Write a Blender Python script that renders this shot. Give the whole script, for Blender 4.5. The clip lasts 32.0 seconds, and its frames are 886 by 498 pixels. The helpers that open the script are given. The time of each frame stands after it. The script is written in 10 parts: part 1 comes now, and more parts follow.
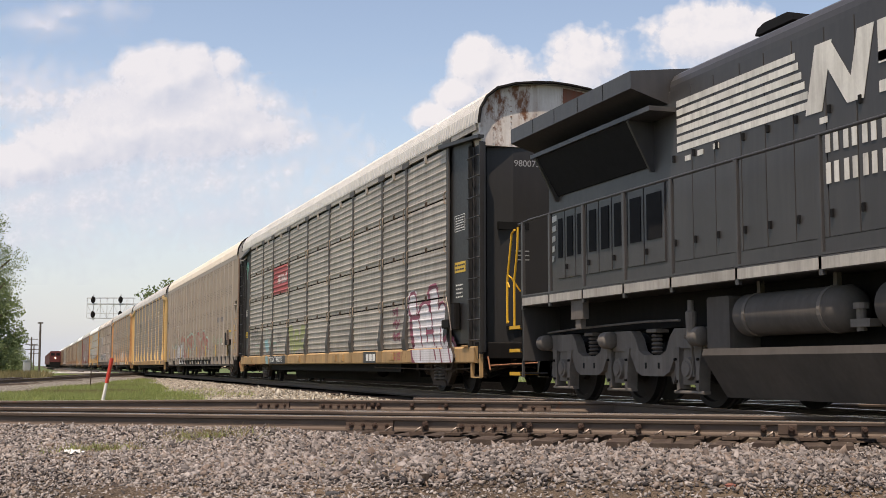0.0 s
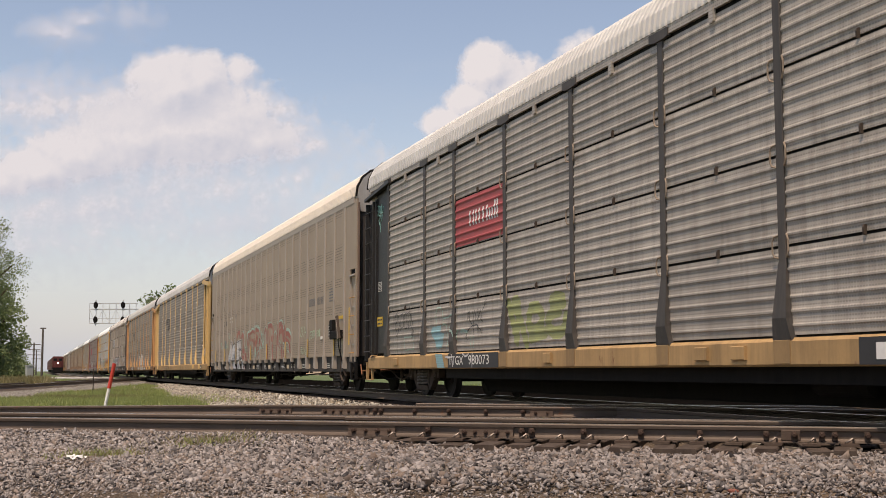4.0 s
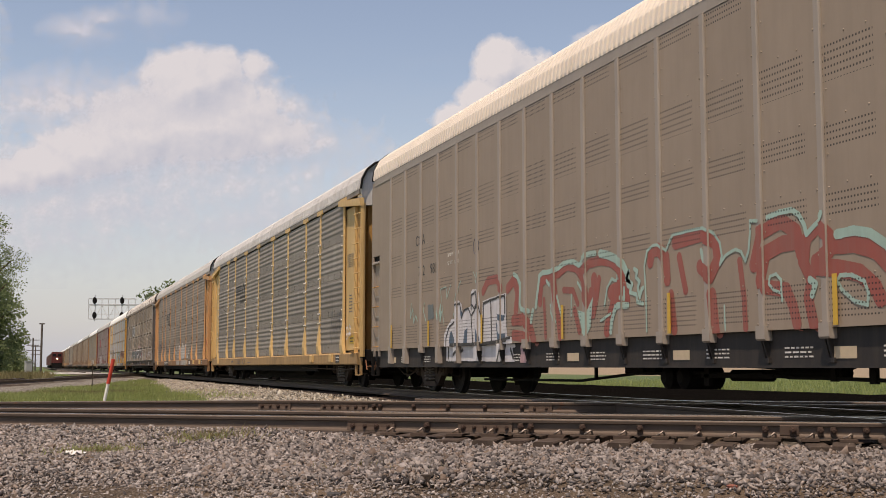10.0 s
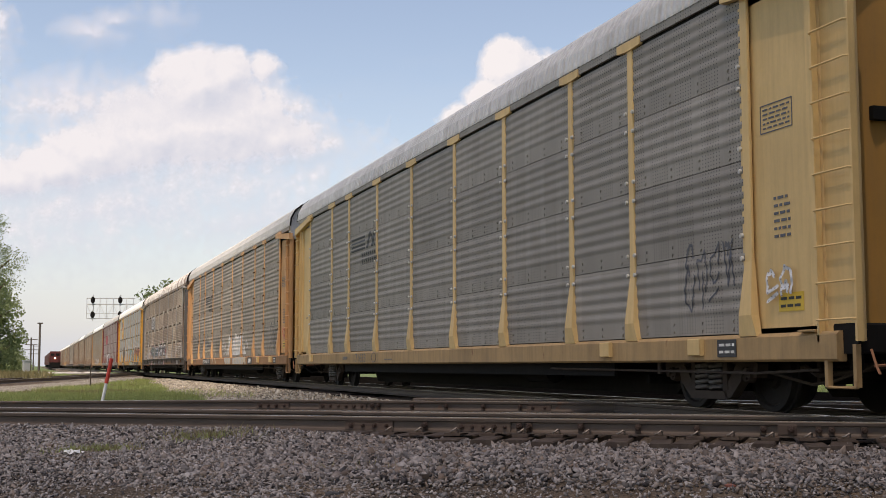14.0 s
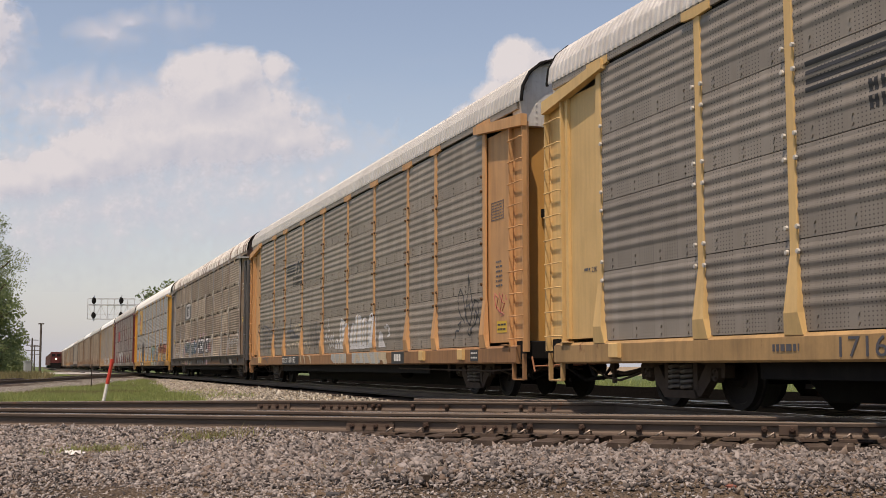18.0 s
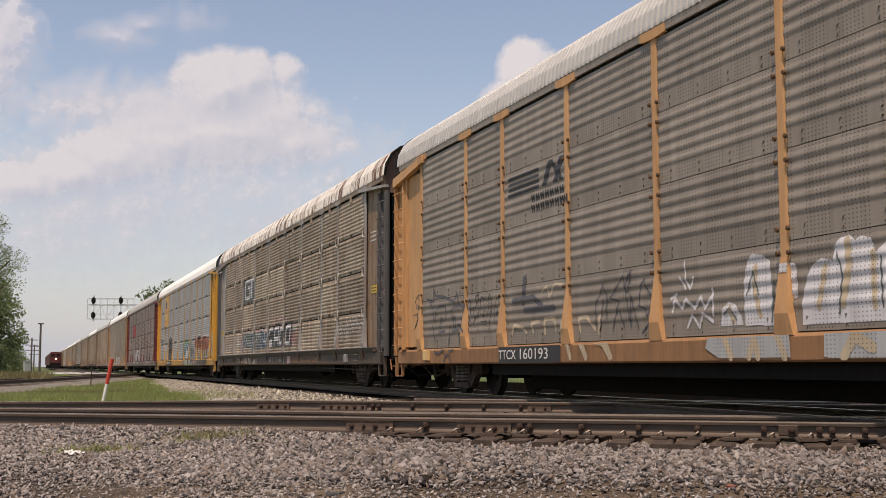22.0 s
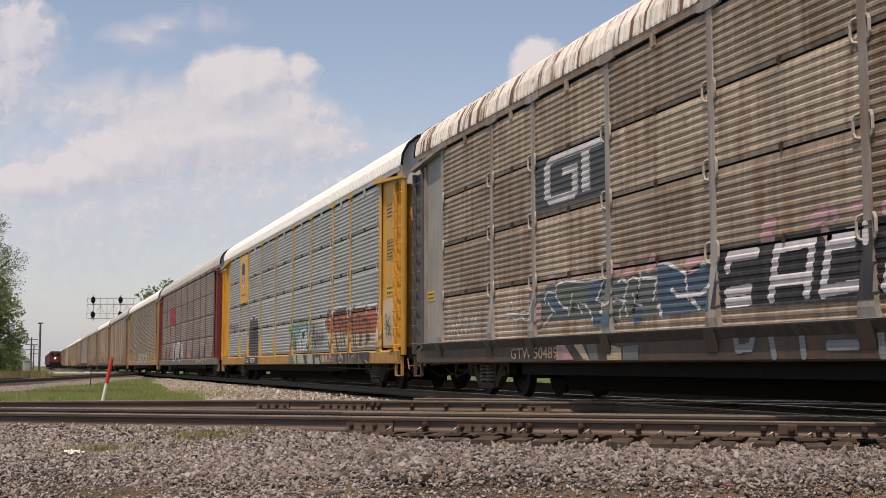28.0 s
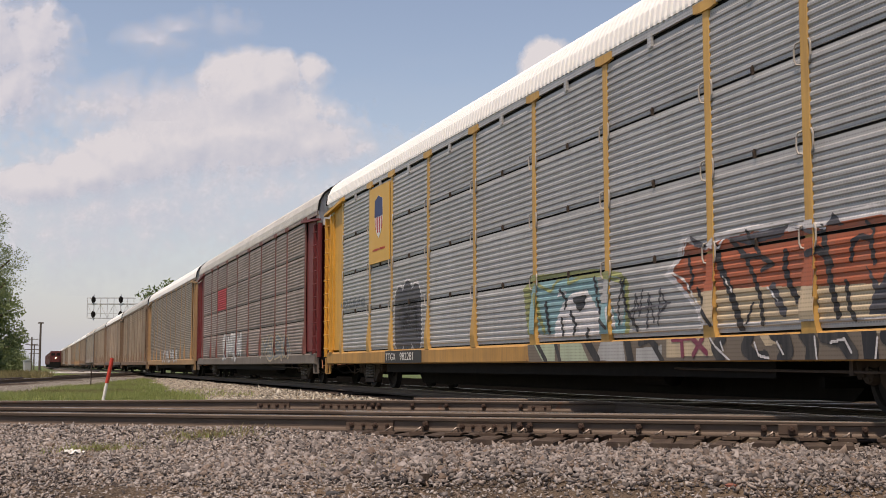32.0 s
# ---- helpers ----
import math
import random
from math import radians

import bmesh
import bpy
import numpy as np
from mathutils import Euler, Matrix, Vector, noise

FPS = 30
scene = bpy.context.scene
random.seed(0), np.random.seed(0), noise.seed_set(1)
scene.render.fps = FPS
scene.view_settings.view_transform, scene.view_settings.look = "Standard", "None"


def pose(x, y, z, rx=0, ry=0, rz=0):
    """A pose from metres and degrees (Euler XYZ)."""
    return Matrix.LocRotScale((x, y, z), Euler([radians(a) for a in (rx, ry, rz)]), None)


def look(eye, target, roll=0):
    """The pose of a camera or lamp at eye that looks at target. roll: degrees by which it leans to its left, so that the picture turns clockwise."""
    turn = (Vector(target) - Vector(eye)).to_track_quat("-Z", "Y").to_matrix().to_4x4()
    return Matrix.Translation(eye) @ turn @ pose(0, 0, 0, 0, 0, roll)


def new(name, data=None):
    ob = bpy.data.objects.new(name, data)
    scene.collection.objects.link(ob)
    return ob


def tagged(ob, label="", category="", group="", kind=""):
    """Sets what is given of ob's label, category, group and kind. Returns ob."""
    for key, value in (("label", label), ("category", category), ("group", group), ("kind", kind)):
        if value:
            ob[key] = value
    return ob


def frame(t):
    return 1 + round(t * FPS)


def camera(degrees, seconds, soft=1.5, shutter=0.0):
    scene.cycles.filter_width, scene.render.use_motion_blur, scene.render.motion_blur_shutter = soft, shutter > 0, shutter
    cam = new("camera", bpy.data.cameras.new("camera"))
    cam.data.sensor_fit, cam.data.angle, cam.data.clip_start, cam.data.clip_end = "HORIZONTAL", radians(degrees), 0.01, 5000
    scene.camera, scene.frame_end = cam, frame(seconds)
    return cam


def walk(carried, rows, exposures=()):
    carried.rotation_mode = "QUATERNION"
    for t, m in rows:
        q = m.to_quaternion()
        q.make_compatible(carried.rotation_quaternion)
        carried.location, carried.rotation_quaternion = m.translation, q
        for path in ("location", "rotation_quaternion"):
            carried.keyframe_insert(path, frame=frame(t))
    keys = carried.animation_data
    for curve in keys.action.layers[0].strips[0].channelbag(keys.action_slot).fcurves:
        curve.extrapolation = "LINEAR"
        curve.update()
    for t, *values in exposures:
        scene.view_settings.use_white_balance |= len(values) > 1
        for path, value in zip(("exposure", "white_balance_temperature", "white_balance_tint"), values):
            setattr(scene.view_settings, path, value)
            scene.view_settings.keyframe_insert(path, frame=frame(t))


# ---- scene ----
# World: x to the right of the line, y along the line away from the camera, z up; rail heads at z = 0.

# ---- camera ----
cam = camera(40.17, 32.0, soft=0.9)
SHAKE = [(0.0, 0.027, -0.041), (0.5, 0.018, -0.023), (1.0, -0.009, 0.033), (1.5, -0.051, 0.114), (2.0, -0.092, 0.192),
         (2.5, -0.105, 0.238), (3.0, -0.102, 0.247), (3.5, -0.092, 0.235), (5.5, -0.078, 0.127), (6.5, -0.072, 0.095),
         (7.5, -0.058, 0.052), (8.5, -0.041, 0.008), (10.0, -0.041, -0.001), (11.0, -0.012, -0.004), (12.0, 0.026, -0.012),
         (13.0, 0.039, -0.019), (14.5, 0.041, -0.027), (16.5, 0.0, -0.014), (18.0, -0.003, 0.0), (20.0, 0.0, 0.0),
         (22.0, 0.012, -0.003), (24.0, 0.014, -0.031), (25.5, 0.017, -0.037), (27.5, 0.021, -0.033), (28.5, 0.034, -0.021),
         (29.5, 0.033, -0.006), (30.5, 0.028, -0.027), (32.0, 0.014, -0.041)]
EYE_Z = 0.54
walk(cam, [(t, pose(0, 0, EYE_Z, 95.54 + b, 0, -18.53 - a)) for t, a, b in SHAKE],
     exposures=[(0.0, 0.30, 7950, 17), (1.0, 0.33, 8050, 18), (2.0, 0.2, 8150, 18), (3.5, 0.15, 8250, 19), (6.0, 0.0, 8300, 20), (11.0, 0.0, 8300, 20), (12.5, 0.30, 8250, 18), (14.5, 0.35, 8200, 18),
                (16.5, 0.0, 8350, 20), (24.0, 0.0, 8100, 20), (32.0, 0.0, 8150, 20)])

# ---- light ----
SUN_TO = Vector((-0.27, -0.3, 1.0)).normalized()
sun_data = bpy.data.lights.new("sun", "SUN")
sun_data.energy, sun_data.angle, sun_data.color = 3.9, radians(0.6), (1.0, 0.95, 0.87)
sun = new("sun", sun_data)
sun.matrix_basis = look((0, 0, 60), Vector((0, 0, 60)) - SUN_TO)
world = bpy.data.worlds.new("sky")
scene.world = world
world.use_nodes = True
wn = world.node_tree.nodes
sky = wn.new("ShaderNodeTexSky")
sky.sky_type, sky.sun_disc = "NISHITA", False
sky.sun_elevation = math.asin(SUN_TO.z)
sky.sun_rotation = math.atan2(SUN_TO.x, SUN_TO.y)
sky.air_density, sky.dust_density, sky.ozone_density = 1.0, 0.9, 2.0
world.node_tree.links.new(sky.outputs["Color"], wn["Background"].inputs["Color"])
wn["Background"].inputs["Strength"].default_value = 0.15

# ---- materials ----
class Net:
    """Small helper to write node trees."""

    def __init__(self, name):
        self.m = bpy.data.materials.new(name)
        self.m.use_nodes = True
        self.t = self.m.node_tree
        self.bsdf = self.t.nodes["Principled BSDF"]
        self.out = self.t.nodes["Material Output"]

    def put(self, sock, v):
        if isinstance(v, bpy.types.NodeSocket):
            self.t.links.new(v, sock)
        elif isinstance(v, (tuple, list)) and len(v) == 3 and len(sock.default_value) == 4:
            sock.default_value = (*v, 1)
        else:
            sock.default_value = v

    def node(self, kind, out=0, props=(), **ins):
        n = self.t.nodes.new(kind)
        for k, v in props:
            if k == "operation":
                n.operation = v
            elif k == "blend_type":
                n.blend_type = v
            elif k == "data_type":
                n.data_type = v
        for k, v in ins.items():
            self.put(n.inputs[int(k[1:]) if k[0] == "i" and k[1:].isdigit() else k], v)
        return n.outputs[out]

    def math(self, op, a, b=0.0, c=0.0):
        return self.node("ShaderNodeMath", 0, [("operation", op)], i0=a, i1=b, i2=c)

    def coords(self):
        return self.node("ShaderNodeTexCoord", 3)

    def scaled(self, vec, s, shift=None):
        n = self.t.nodes.new("ShaderNodeMapping")
        self.put(n.inputs["Vector"], vec)
        n.inputs["Scale"].default_value = s if isinstance(s, (tuple, list)) else (s, s, s)
        if shift is not None:
            self.put(n.inputs["Location"], shift)
        return n.outputs[0]

    def noise(self, vec, scale, detail=4.0, rough=0.6):
        return self.node("ShaderNodeTexNoise", 0, (), Vector=vec, Scale=scale, Detail=detail, Roughness=rough)

    def ramp(self, fac, a, b):
        n = self.t.nodes.new("ShaderNodeMapRange")
        n.clamp = True
        self.put(n.inputs["Value"], fac)
        n.inputs["From Min"].default_value, n.inputs["From Max"].default_value = a, b
        return n.outputs[0]

    def mix(self, fac, a, b, blend="MIX"):
        n = self.t.nodes.new("ShaderNodeMix")
        n.data_type, n.blend_type = "RGBA", blend
        self.put(n.inputs[0], fac)
        self.put(n.inputs[6], a)
        self.put(n.inputs[7], b)
        return n.outputs[2]

    def bump(self, height, strength, dist=0.01):
        n = self.t.nodes.new("ShaderNodeBump")
        n.inputs["Strength"].default_value, n.inputs["Distance"].default_value = strength, dist
        self.put(n.inputs["Height"], height)
        self.t.links.new(n.outputs[0], self.bsdf.inputs["Normal"])

    def xyz(self, vec):
        n = self.t.nodes.new("ShaderNodeSeparateXYZ")
        self.put(n.inputs[0], vec)
        return n.outputs


MATS = {}


def mat(name, col, rough=0.6, metal=0.0, var=0.15, scale=2.0, grime=0.0, rust=0.0, bump=0.15, dots=0.0, rnd=0.06,
        dust=(0.16, 0.13, 0.10), punched=False, perf=0.0, bands=0.0, drip=0.0):
    """Painted or bare surface: tint in large and fine patches, hanging streaks of grime, rust blooms, tiny holes."""
    if name in MATS:
        return MATS[name]
    n = Net(name)
    co = n.coords()
    info = n.t.nodes.new("ShaderNodeObjectInfo")
    shift = n.node("ShaderNodeCombineXYZ", 0, (), X=n.math("MULTIPLY", info.outputs["Random"], 37.0),
                   Y=n.math("MULTIPLY", info.outputs["Random"], 91.0))
    v = n.scaled(co, 1.0, shift)
    big = n.noise(v, scale, 3.0)
    fine = n.noise(v, scale * 14, 4.0, 0.7)
    tone = n.math("ADD", n.math("MULTIPLY", n.math("SUBTRACT", big, 0.5), var * 2.2),
                  n.math("MULTIPLY", n.math("SUBTRACT", fine, 0.5), var * 1.3))
    tone = n.math("ADD", tone, n.math("MULTIPLY", n.math("SUBTRACT", info.outputs["Random"], 0.5), rnd * 2))
    c = n.mix(1.0, col, n.node("ShaderNodeCombineColor", 0, (), Red=n.math("ADD", tone, 1.0),
                               Green=n.math("ADD", tone, 1.0), Blue=n.math("ADD", tone, 1.0)), "MULTIPLY")
    if grime:
        streak = n.noise(n.scaled(v, (5.0, 5.0, 0.45)), 1.6, 4.0, 0.65)
        c = n.mix(n.math("MULTIPLY", n.ramp(streak, 0.42, 0.75), grime), c, dust)
        cloud = n.noise(v, 0.9, 4.0, 0.6)
        c = n.mix(n.math("MULTIPLY", n.ramp(cloud, 0.45, 0.8), grime * 0.7), c, tuple(0.55 * q for q in dust))
    if rust:
        spot = n.noise(n.scaled(v, (2.2, 2.2, 1.1)), 1.7, 6.0, 0.7)
        c = n.mix(n.ramp(spot, 0.72 - 0.25 * rust, 0.80 - 0.2 * rust), c, (0.16, 0.065, 0.03))
    if drip:
        run = n.noise(n.scaled(v, (4.0, 4.0, 0.28)), 1.3, 5.0, 0.65)
        patch = n.noise(v, 0.7, 3.0)
        k = n.math("MULTIPLY", n.ramp(run, 0.46, 0.60), n.ramp(patch, 0.36, 0.52))
        c = n.mix(n.math("MULTIPLY", k, drip), c, (0.19, 0.078, 0.030))
    if dots:
        p = n.xyz(co)
        sy = n.math("SINE", n.math("MULTIPLY", p[1], 2 * math.pi / 0.045))
        sz = n.math("SINE", n.math("MULTIPLY", p[2], 2 * math.pi / 0.045))
        hole = n.math("MULTIPLY", n.ramp(sz, 0.1, 0.8), n.ramp(sy, -1.1, 0.2))
        c = n.mix(n.math("MULTIPLY", hole, dots), c, (0.02, 0.02, 0.02))
    if bands:
        bar = n.noise(n.scaled(v, (0.25, 5.0, 0.25)), 1.1, 5.0, 0.7)
        c = n.mix(n.math("MULTIPLY", n.ramp(bar, 0.50, 0.58), bands), c, (0.15, 0.075, 0.045))
    if perf:
        p = n.xyz(co)
        gate = n.ramp(n.math("SINE", n.math("MULTIPLY", p[1], 2 * math.pi / 0.62)), -0.75, -0.55)
        col = n.ramp(n.math("SINE", n.math("MULTIPLY", p[1], 2 * math.pi / 0.062)), 0.45, 0.75)
        row = n.ramp(n.math("SINE", n.math("MULTIPLY", p[2], 2 * math.pi / 0.044)), 0.35, 0.7)
        c = n.mix(n.math("MULTIPLY", n.math("MULTIPLY", col, row), n.math("MULTIPLY", gate, perf)), c, (0.03, 0.027, 0.025))
    if punched:
        p = n.xyz(co)
        across = n.ramp(n.math("SINE", n.math("MULTIPLY", p[1], 2 * math.pi / 0.050)), -0.25, 0.45)
        dot = None
        for mid, half, pitch in ((1.20, 0.20, 0.0575), (2.185, 0.125, 0.066), (2.875, 0.125, 0.066), (3.62, 0.20, 0.074), (4.67, 0.10, 0.066)):
            band = n.math("LESS_THAN", n.math("ABSOLUTE", n.math("SUBTRACT", p[2], mid)), half)
            rows = n.ramp(n.math("SINE", n.math("MULTIPLY", n.math("SUBTRACT", p[2], mid), 2 * math.pi / pitch)), 0.30, 0.80)
            k = n.math("MULTIPLY", band, rows)
            dot = k if dot is None else n.math("MAXIMUM", dot, k)
        dot = n.math("MULTIPLY", dot, across)
        bay = n.math("ABSOLUTE", n.math("SUBTRACT", n.math("FRACT", n.math("DIVIDE", n.math("SUBTRACT", p[1], 1.26), 1.13238)), 0.5))
        dot = n.math("MULTIPLY", dot, n.math("LESS_THAN", bay, 0.38))
        c = n.mix(n.math("MULTIPLY", dot, 0.85), c, (0.015, 0.013, 0.012))
    n.put(n.bsdf.inputs["Base Color"], c)
    n.put(n.bsdf.inputs["Roughness"], n.math("ADD", n.math("MULTIPLY", fine, 0.25), rough - 0.12))
    n.bsdf.inputs["Metallic"].default_value = metal
    n.bsdf.inputs["Specular IOR Level"].default_value = 0.15 if rough > 0.72 else 0.4
    if bump:
        n.bump(fine, bump, 0.004)
    MATS[name] = n.m
    return n.m


def plain(name, col, rough=0.6, emit=0.0):
    if name in MATS:
        return MATS[name]
    n = Net(name)
    v = n.coords()
    k = n.math("ADD", n.math("MULTIPLY", n.noise(v, 9.0, 4.0, 0.7), 0.3), 0.85)
    n.put(n.bsdf.inputs["Base Color"], n.mix(1.0, col, n.node("ShaderNodeCombineColor", 0, (), Red=k, Green=k, Blue=k), "MULTIPLY"))
    n.bsdf.inputs["Roughness"].default_value = rough
    if emit:
        n.put(n.bsdf.inputs["Emission Color"], col)
        n.bsdf.inputs["Emission Strength"].default_value = emit
    MATS[name] = n.m
    return n.m


# ---- mesh tools ----
class Mesh:
    """Vertices and faces of one mesh, gathered shape by shape."""

    def __init__(self):
        self.v, self.f = [], []

    def add(self, vs, fs):
        b = len(self.v)
        self.v += [tuple(p) for p in vs]
        self.f += [tuple(b + i for i in q) for q in fs]
        return self

    def box(self, x0, x1, y0, y1, z0, z1, c=0.0):
        """A box; with c its four edges along the longest side are cut."""
        d = (x1 - x0, y1 - y0, z1 - z0)
        if not c:
            vs = [(x, y, z) for x in (x0, x1) for y in (y0, y1) for z in (z0, z1)]
            return self.add(vs, [(0, 1, 3, 2), (4, 6, 7, 5), (0, 4, 5, 1), (2, 3, 7, 6), (0, 2, 6, 4), (1, 5, 7, 3)])
        k = d.index(max(d))
        lo, hi = (x0, y0, z0), (x1, y1, z1)
        a, b = [i for i in range(3) if i != k]
        ring = [(lo[a] + c, lo[b]), (hi[a] - c, lo[b]), (hi[a], lo[b] + c), (hi[a], hi[b] - c),
                (hi[a] - c, hi[b]), (lo[a] + c, hi[b]), (lo[a], hi[b] - c), (lo[a], lo[b] + c)]
        vs = []
        for e in (lo[k], hi[k]):
            for p, q in ring:
                w = [0, 0, 0]
                w[k], w[a], w[b] = e, p, q
                vs.append(tuple(w))
        fs = [(i, (i + 1) % 8, 8 + (i + 1) % 8, 8 + i) for i in range(8)] + [tuple(range(7, -1, -1)), tuple(range(8, 16))]
        return self.add(vs, fs)

    def prism(self, pts, axis, a, b):
        """A polygon pushed along one axis from a to b; pts lie in the other two axes, in order."""
        n = len(pts)
        k = "xyz".index(axis)
        o = [i for i in range(3) if i != k]
        vs = []
        for e in (a, b):
            for p, q in pts:
                w = [0, 0, 0]
                w[k], w[o[0]], w[o[1]] = e, p, q
                vs.append(tuple(w))
        fs = [(i, (i + 1) % n, n + (i + 1) % n, n + i) for i in range(n)] + [tuple(range(n - 1, -1, -1)), tuple(range(n, 2 * n))]
        return self.add(vs, fs)

    def lathe(self, prof, axis, at, n=16, caps=True):
        """Rings (position along axis, radius) round a line through at."""
        k = "xyz".index(axis)
        o = [i for i in range(3) if i != k]
        vs = []
        for e, r in prof:
            for i in range(n):
                w = list(at)
                w[k] += e
                w[o[0]] += r * math.cos(2 * math.pi * i / n)
                w[o[1]] += r * math.sin(2 * math.pi * i / n)
                vs.append(tuple(w))
        fs = [(j * n + i, j * n + (i + 1) % n, (j + 1) * n + (i + 1) % n, (j + 1) * n + i)
              for j in range(len(prof) - 1) for i in range(n)]
        if caps:
            fs += [tuple(range(n - 1, -1, -1)), tuple((len(prof) - 1) * n + i for i in range(n))]
        return self.add(vs, fs)

    def tube(self, pts, r, n=6):
        """A round bar along a line of points."""
        pts = [Vector(p) for p in pts]
        vs = []
        for i, p in enumerate(pts):
            d = (pts[min(i + 1, len(pts) - 1)] - pts[max(i - 1, 0)]).normalized()
            u = d.orthogonal().normalized()
            if i and u.dot(last) < 0.98:
                u = (last - d * last.dot(d)).normalized()
            last = u
            w = d.cross(u)
            vs += [p + r * (math.cos(2 * math.pi * k / n) * u + math.sin(2 * math.pi * k / n) * w) for k in range(n)]
        m = len(pts)
        fs = [(j * n + i, j * n + (i + 1) % n, (j + 1) * n + (i + 1) % n, (j + 1) * n + i) for j in range(m - 1) for i in range(n)]
        fs += [tuple(range(n - 1, -1, -1)), tuple((m - 1) * n + i for i in range(n))]
        return self.add(vs, fs)

    def data(self, name, material, smooth=False):
        me = bpy.data.meshes.new(name)
        me.from_pydata(self.v, [], self.f)
        me.materials.append(material)
        if smooth:
            me.shade_smooth()
        me.update()
        bm = bmesh.new()
        bm.from_mesh(me)
        bmesh.ops.recalc_face_normals(bm, faces=bm.faces)
        bm.to_mesh(me)
        bm.free()
        return me


def part(name, mesh, material, parent, label="", at=None, smooth=False):
    """One mesh object under a thing or a part. mesh: a Mesh, or mesh data that is shared."""
    me = mesh.data(name, material, smooth) if isinstance(mesh, Mesh) else mesh
    ob = new(name, me)
    ob.parent = parent
    if at is not None:
        ob.matrix_basis = at if isinstance(at, Matrix) else Matrix.Translation(at)
    return tagged(ob, label)


def thing(name, label, category, at=None, group="", kind=""):
    ob = new(name)
    ob.empty_display_size = 0.2
    if at is not None:
        ob.matrix_basis = at
    return tagged(ob, label, category, group, kind)


def piece(name, mesh, material, label, category, group="", kind="", smooth=False):
    """A thing of one mesh."""
    ob = new(name, mesh.data(name, material, smooth) if isinstance(mesh, Mesh) else mesh)
    return tagged(ob, label, category, group, kind)


def from_arrays(name, verts, faces, material, smooth=False):
    """Mesh data from arrays of vertices (n, 3) and of faces of one size (m, k)."""
    me = bpy.data.meshes.new(name)
    m, k = faces.shape
    me.vertices.add(len(verts))
    me.vertices.foreach_set("co", np.ascontiguousarray(verts, dtype=np.float32).ravel())
    me.loops.add(m * k)
    me.loops.foreach_set("vertex_index", np.ascontiguousarray(faces, dtype=np.int32).ravel())
    me.polygons.add(m)
    me.polygons.foreach_set("loop_start", np.arange(0, m * k, k, dtype=np.int32))
    me.materials.append(material)
    me.update(calc_edges=True)
    if smooth:
        me.shade_smooth()
    return me


def lettering(name, text, size, material, parent, at, label="", wide=1.0):
    """Painted characters in Blender's own font, each a thin mesh of its own."""
    def outline(body):
        cu = bpy.data.curves.new(name, "FONT")
        cu.body, cu.size, cu.extrude, cu.resolution_u = body, size, 0.001, 3
        tmp = bpy.data.objects.new(name, cu)
        me = bpy.data.meshes.new_from_object(tmp)
        bpy.data.objects.remove(tmp)
        return me
    for i, ch in enumerate(text):
        if ch == " ":
            continue
        right = max(v.co.x for v in outline(text[:i + 1]).vertices)
        me = outline(ch)
        shift = right - max(v.co.x for v in me.vertices)
        me.materials.clear()
        me.materials.append(material)
        ob = new(name, me)
        ob.parent = parent
        ob.matrix_basis = at @ Matrix.Diagonal((wide, 1, 1, 1)) @ Matrix.Translation((shift, 0, 0))
        tagged(ob, label)


# ---- ground, tracks ----
ALONG = Vector((0.831, -0.556, 0))     # direction of the two crossing tracks, to the right
ACROSS = Vector((0.556, 0.831, 0))     # away from the camera
TRAIN_X = 9.0                          # middle of the main line


def ab(a, n, z):
    """A place by metres along and across the crossing tracks."""
    p = ALONG * a + ACROSS * n
    return Vector((p.x, p.y, z))


def gravel_mat(name, dark, light, scale, brown=0.0):
    n = Net(name)
    co = n.coords()
    vor = n.t.nodes.new("ShaderNodeTexVoronoi")
    n.put(vor.inputs["Vector"], co)
    vor.inputs["Scale"].default_value = scale
    cellv = n.xyz(vor.outputs["Color"])[0]
    c = n.mix(n.ramp(cellv, 0.1, 0.95), dark, light)
    # Cell edges darkened in the colour, as shade in the gaps between stones.
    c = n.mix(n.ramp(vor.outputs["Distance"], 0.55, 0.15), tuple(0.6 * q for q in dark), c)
    big = n.noise(co, 0.6, 5.0, 0.65)
    c = n.mix(n.math("MULTIPLY", n.ramp(big, 0.45, 0.7), brown), c, (0.20, 0.15, 0.108))
    n.put(n.bsdf.inputs["Base Color"], c)
    n.bsdf.inputs["Roughness"].default_value = 0.95
    n.bsdf.inputs["Specular IOR Level"].default_value = 0.0
    n.bump(n.math("SUBTRACT", 1.0, vor.outputs["Distance"]), 0.9, 0.03)
    return n.m


def stone_mat(name, dark, light, warm):
    n = Net(name)
    geo = n.t.nodes.new("ShaderNodeNewGeometry")
    r = geo.outputs["Random Per Island"]
    c = n.mix(r, dark, light)
    r2 = n.math("FRACT", n.math("MULTIPLY", r, 17.3))
    c = n.mix(n.math("MULTIPLY", n.ramp(r2, 0.6, 1.0), 0.8), c, warm)
    k = n.math("ADD", 0.75, n.math("MULTIPLY", n.noise(n.coords(), 45.0, 4.0, 0.7), 0.5))
    c = n.mix(1.0, c, n.node("ShaderNodeCombineColor", 0, (), Red=k, Green=k, Blue=k), "MULTIPLY")
    n.put(n.bsdf.inputs["Base Color"], c)
    n.bsdf.inputs["Roughness"].default_value = 0.92
    n.bsdf.inputs["Specular IOR Level"].default_value = 0.08
    return n.m


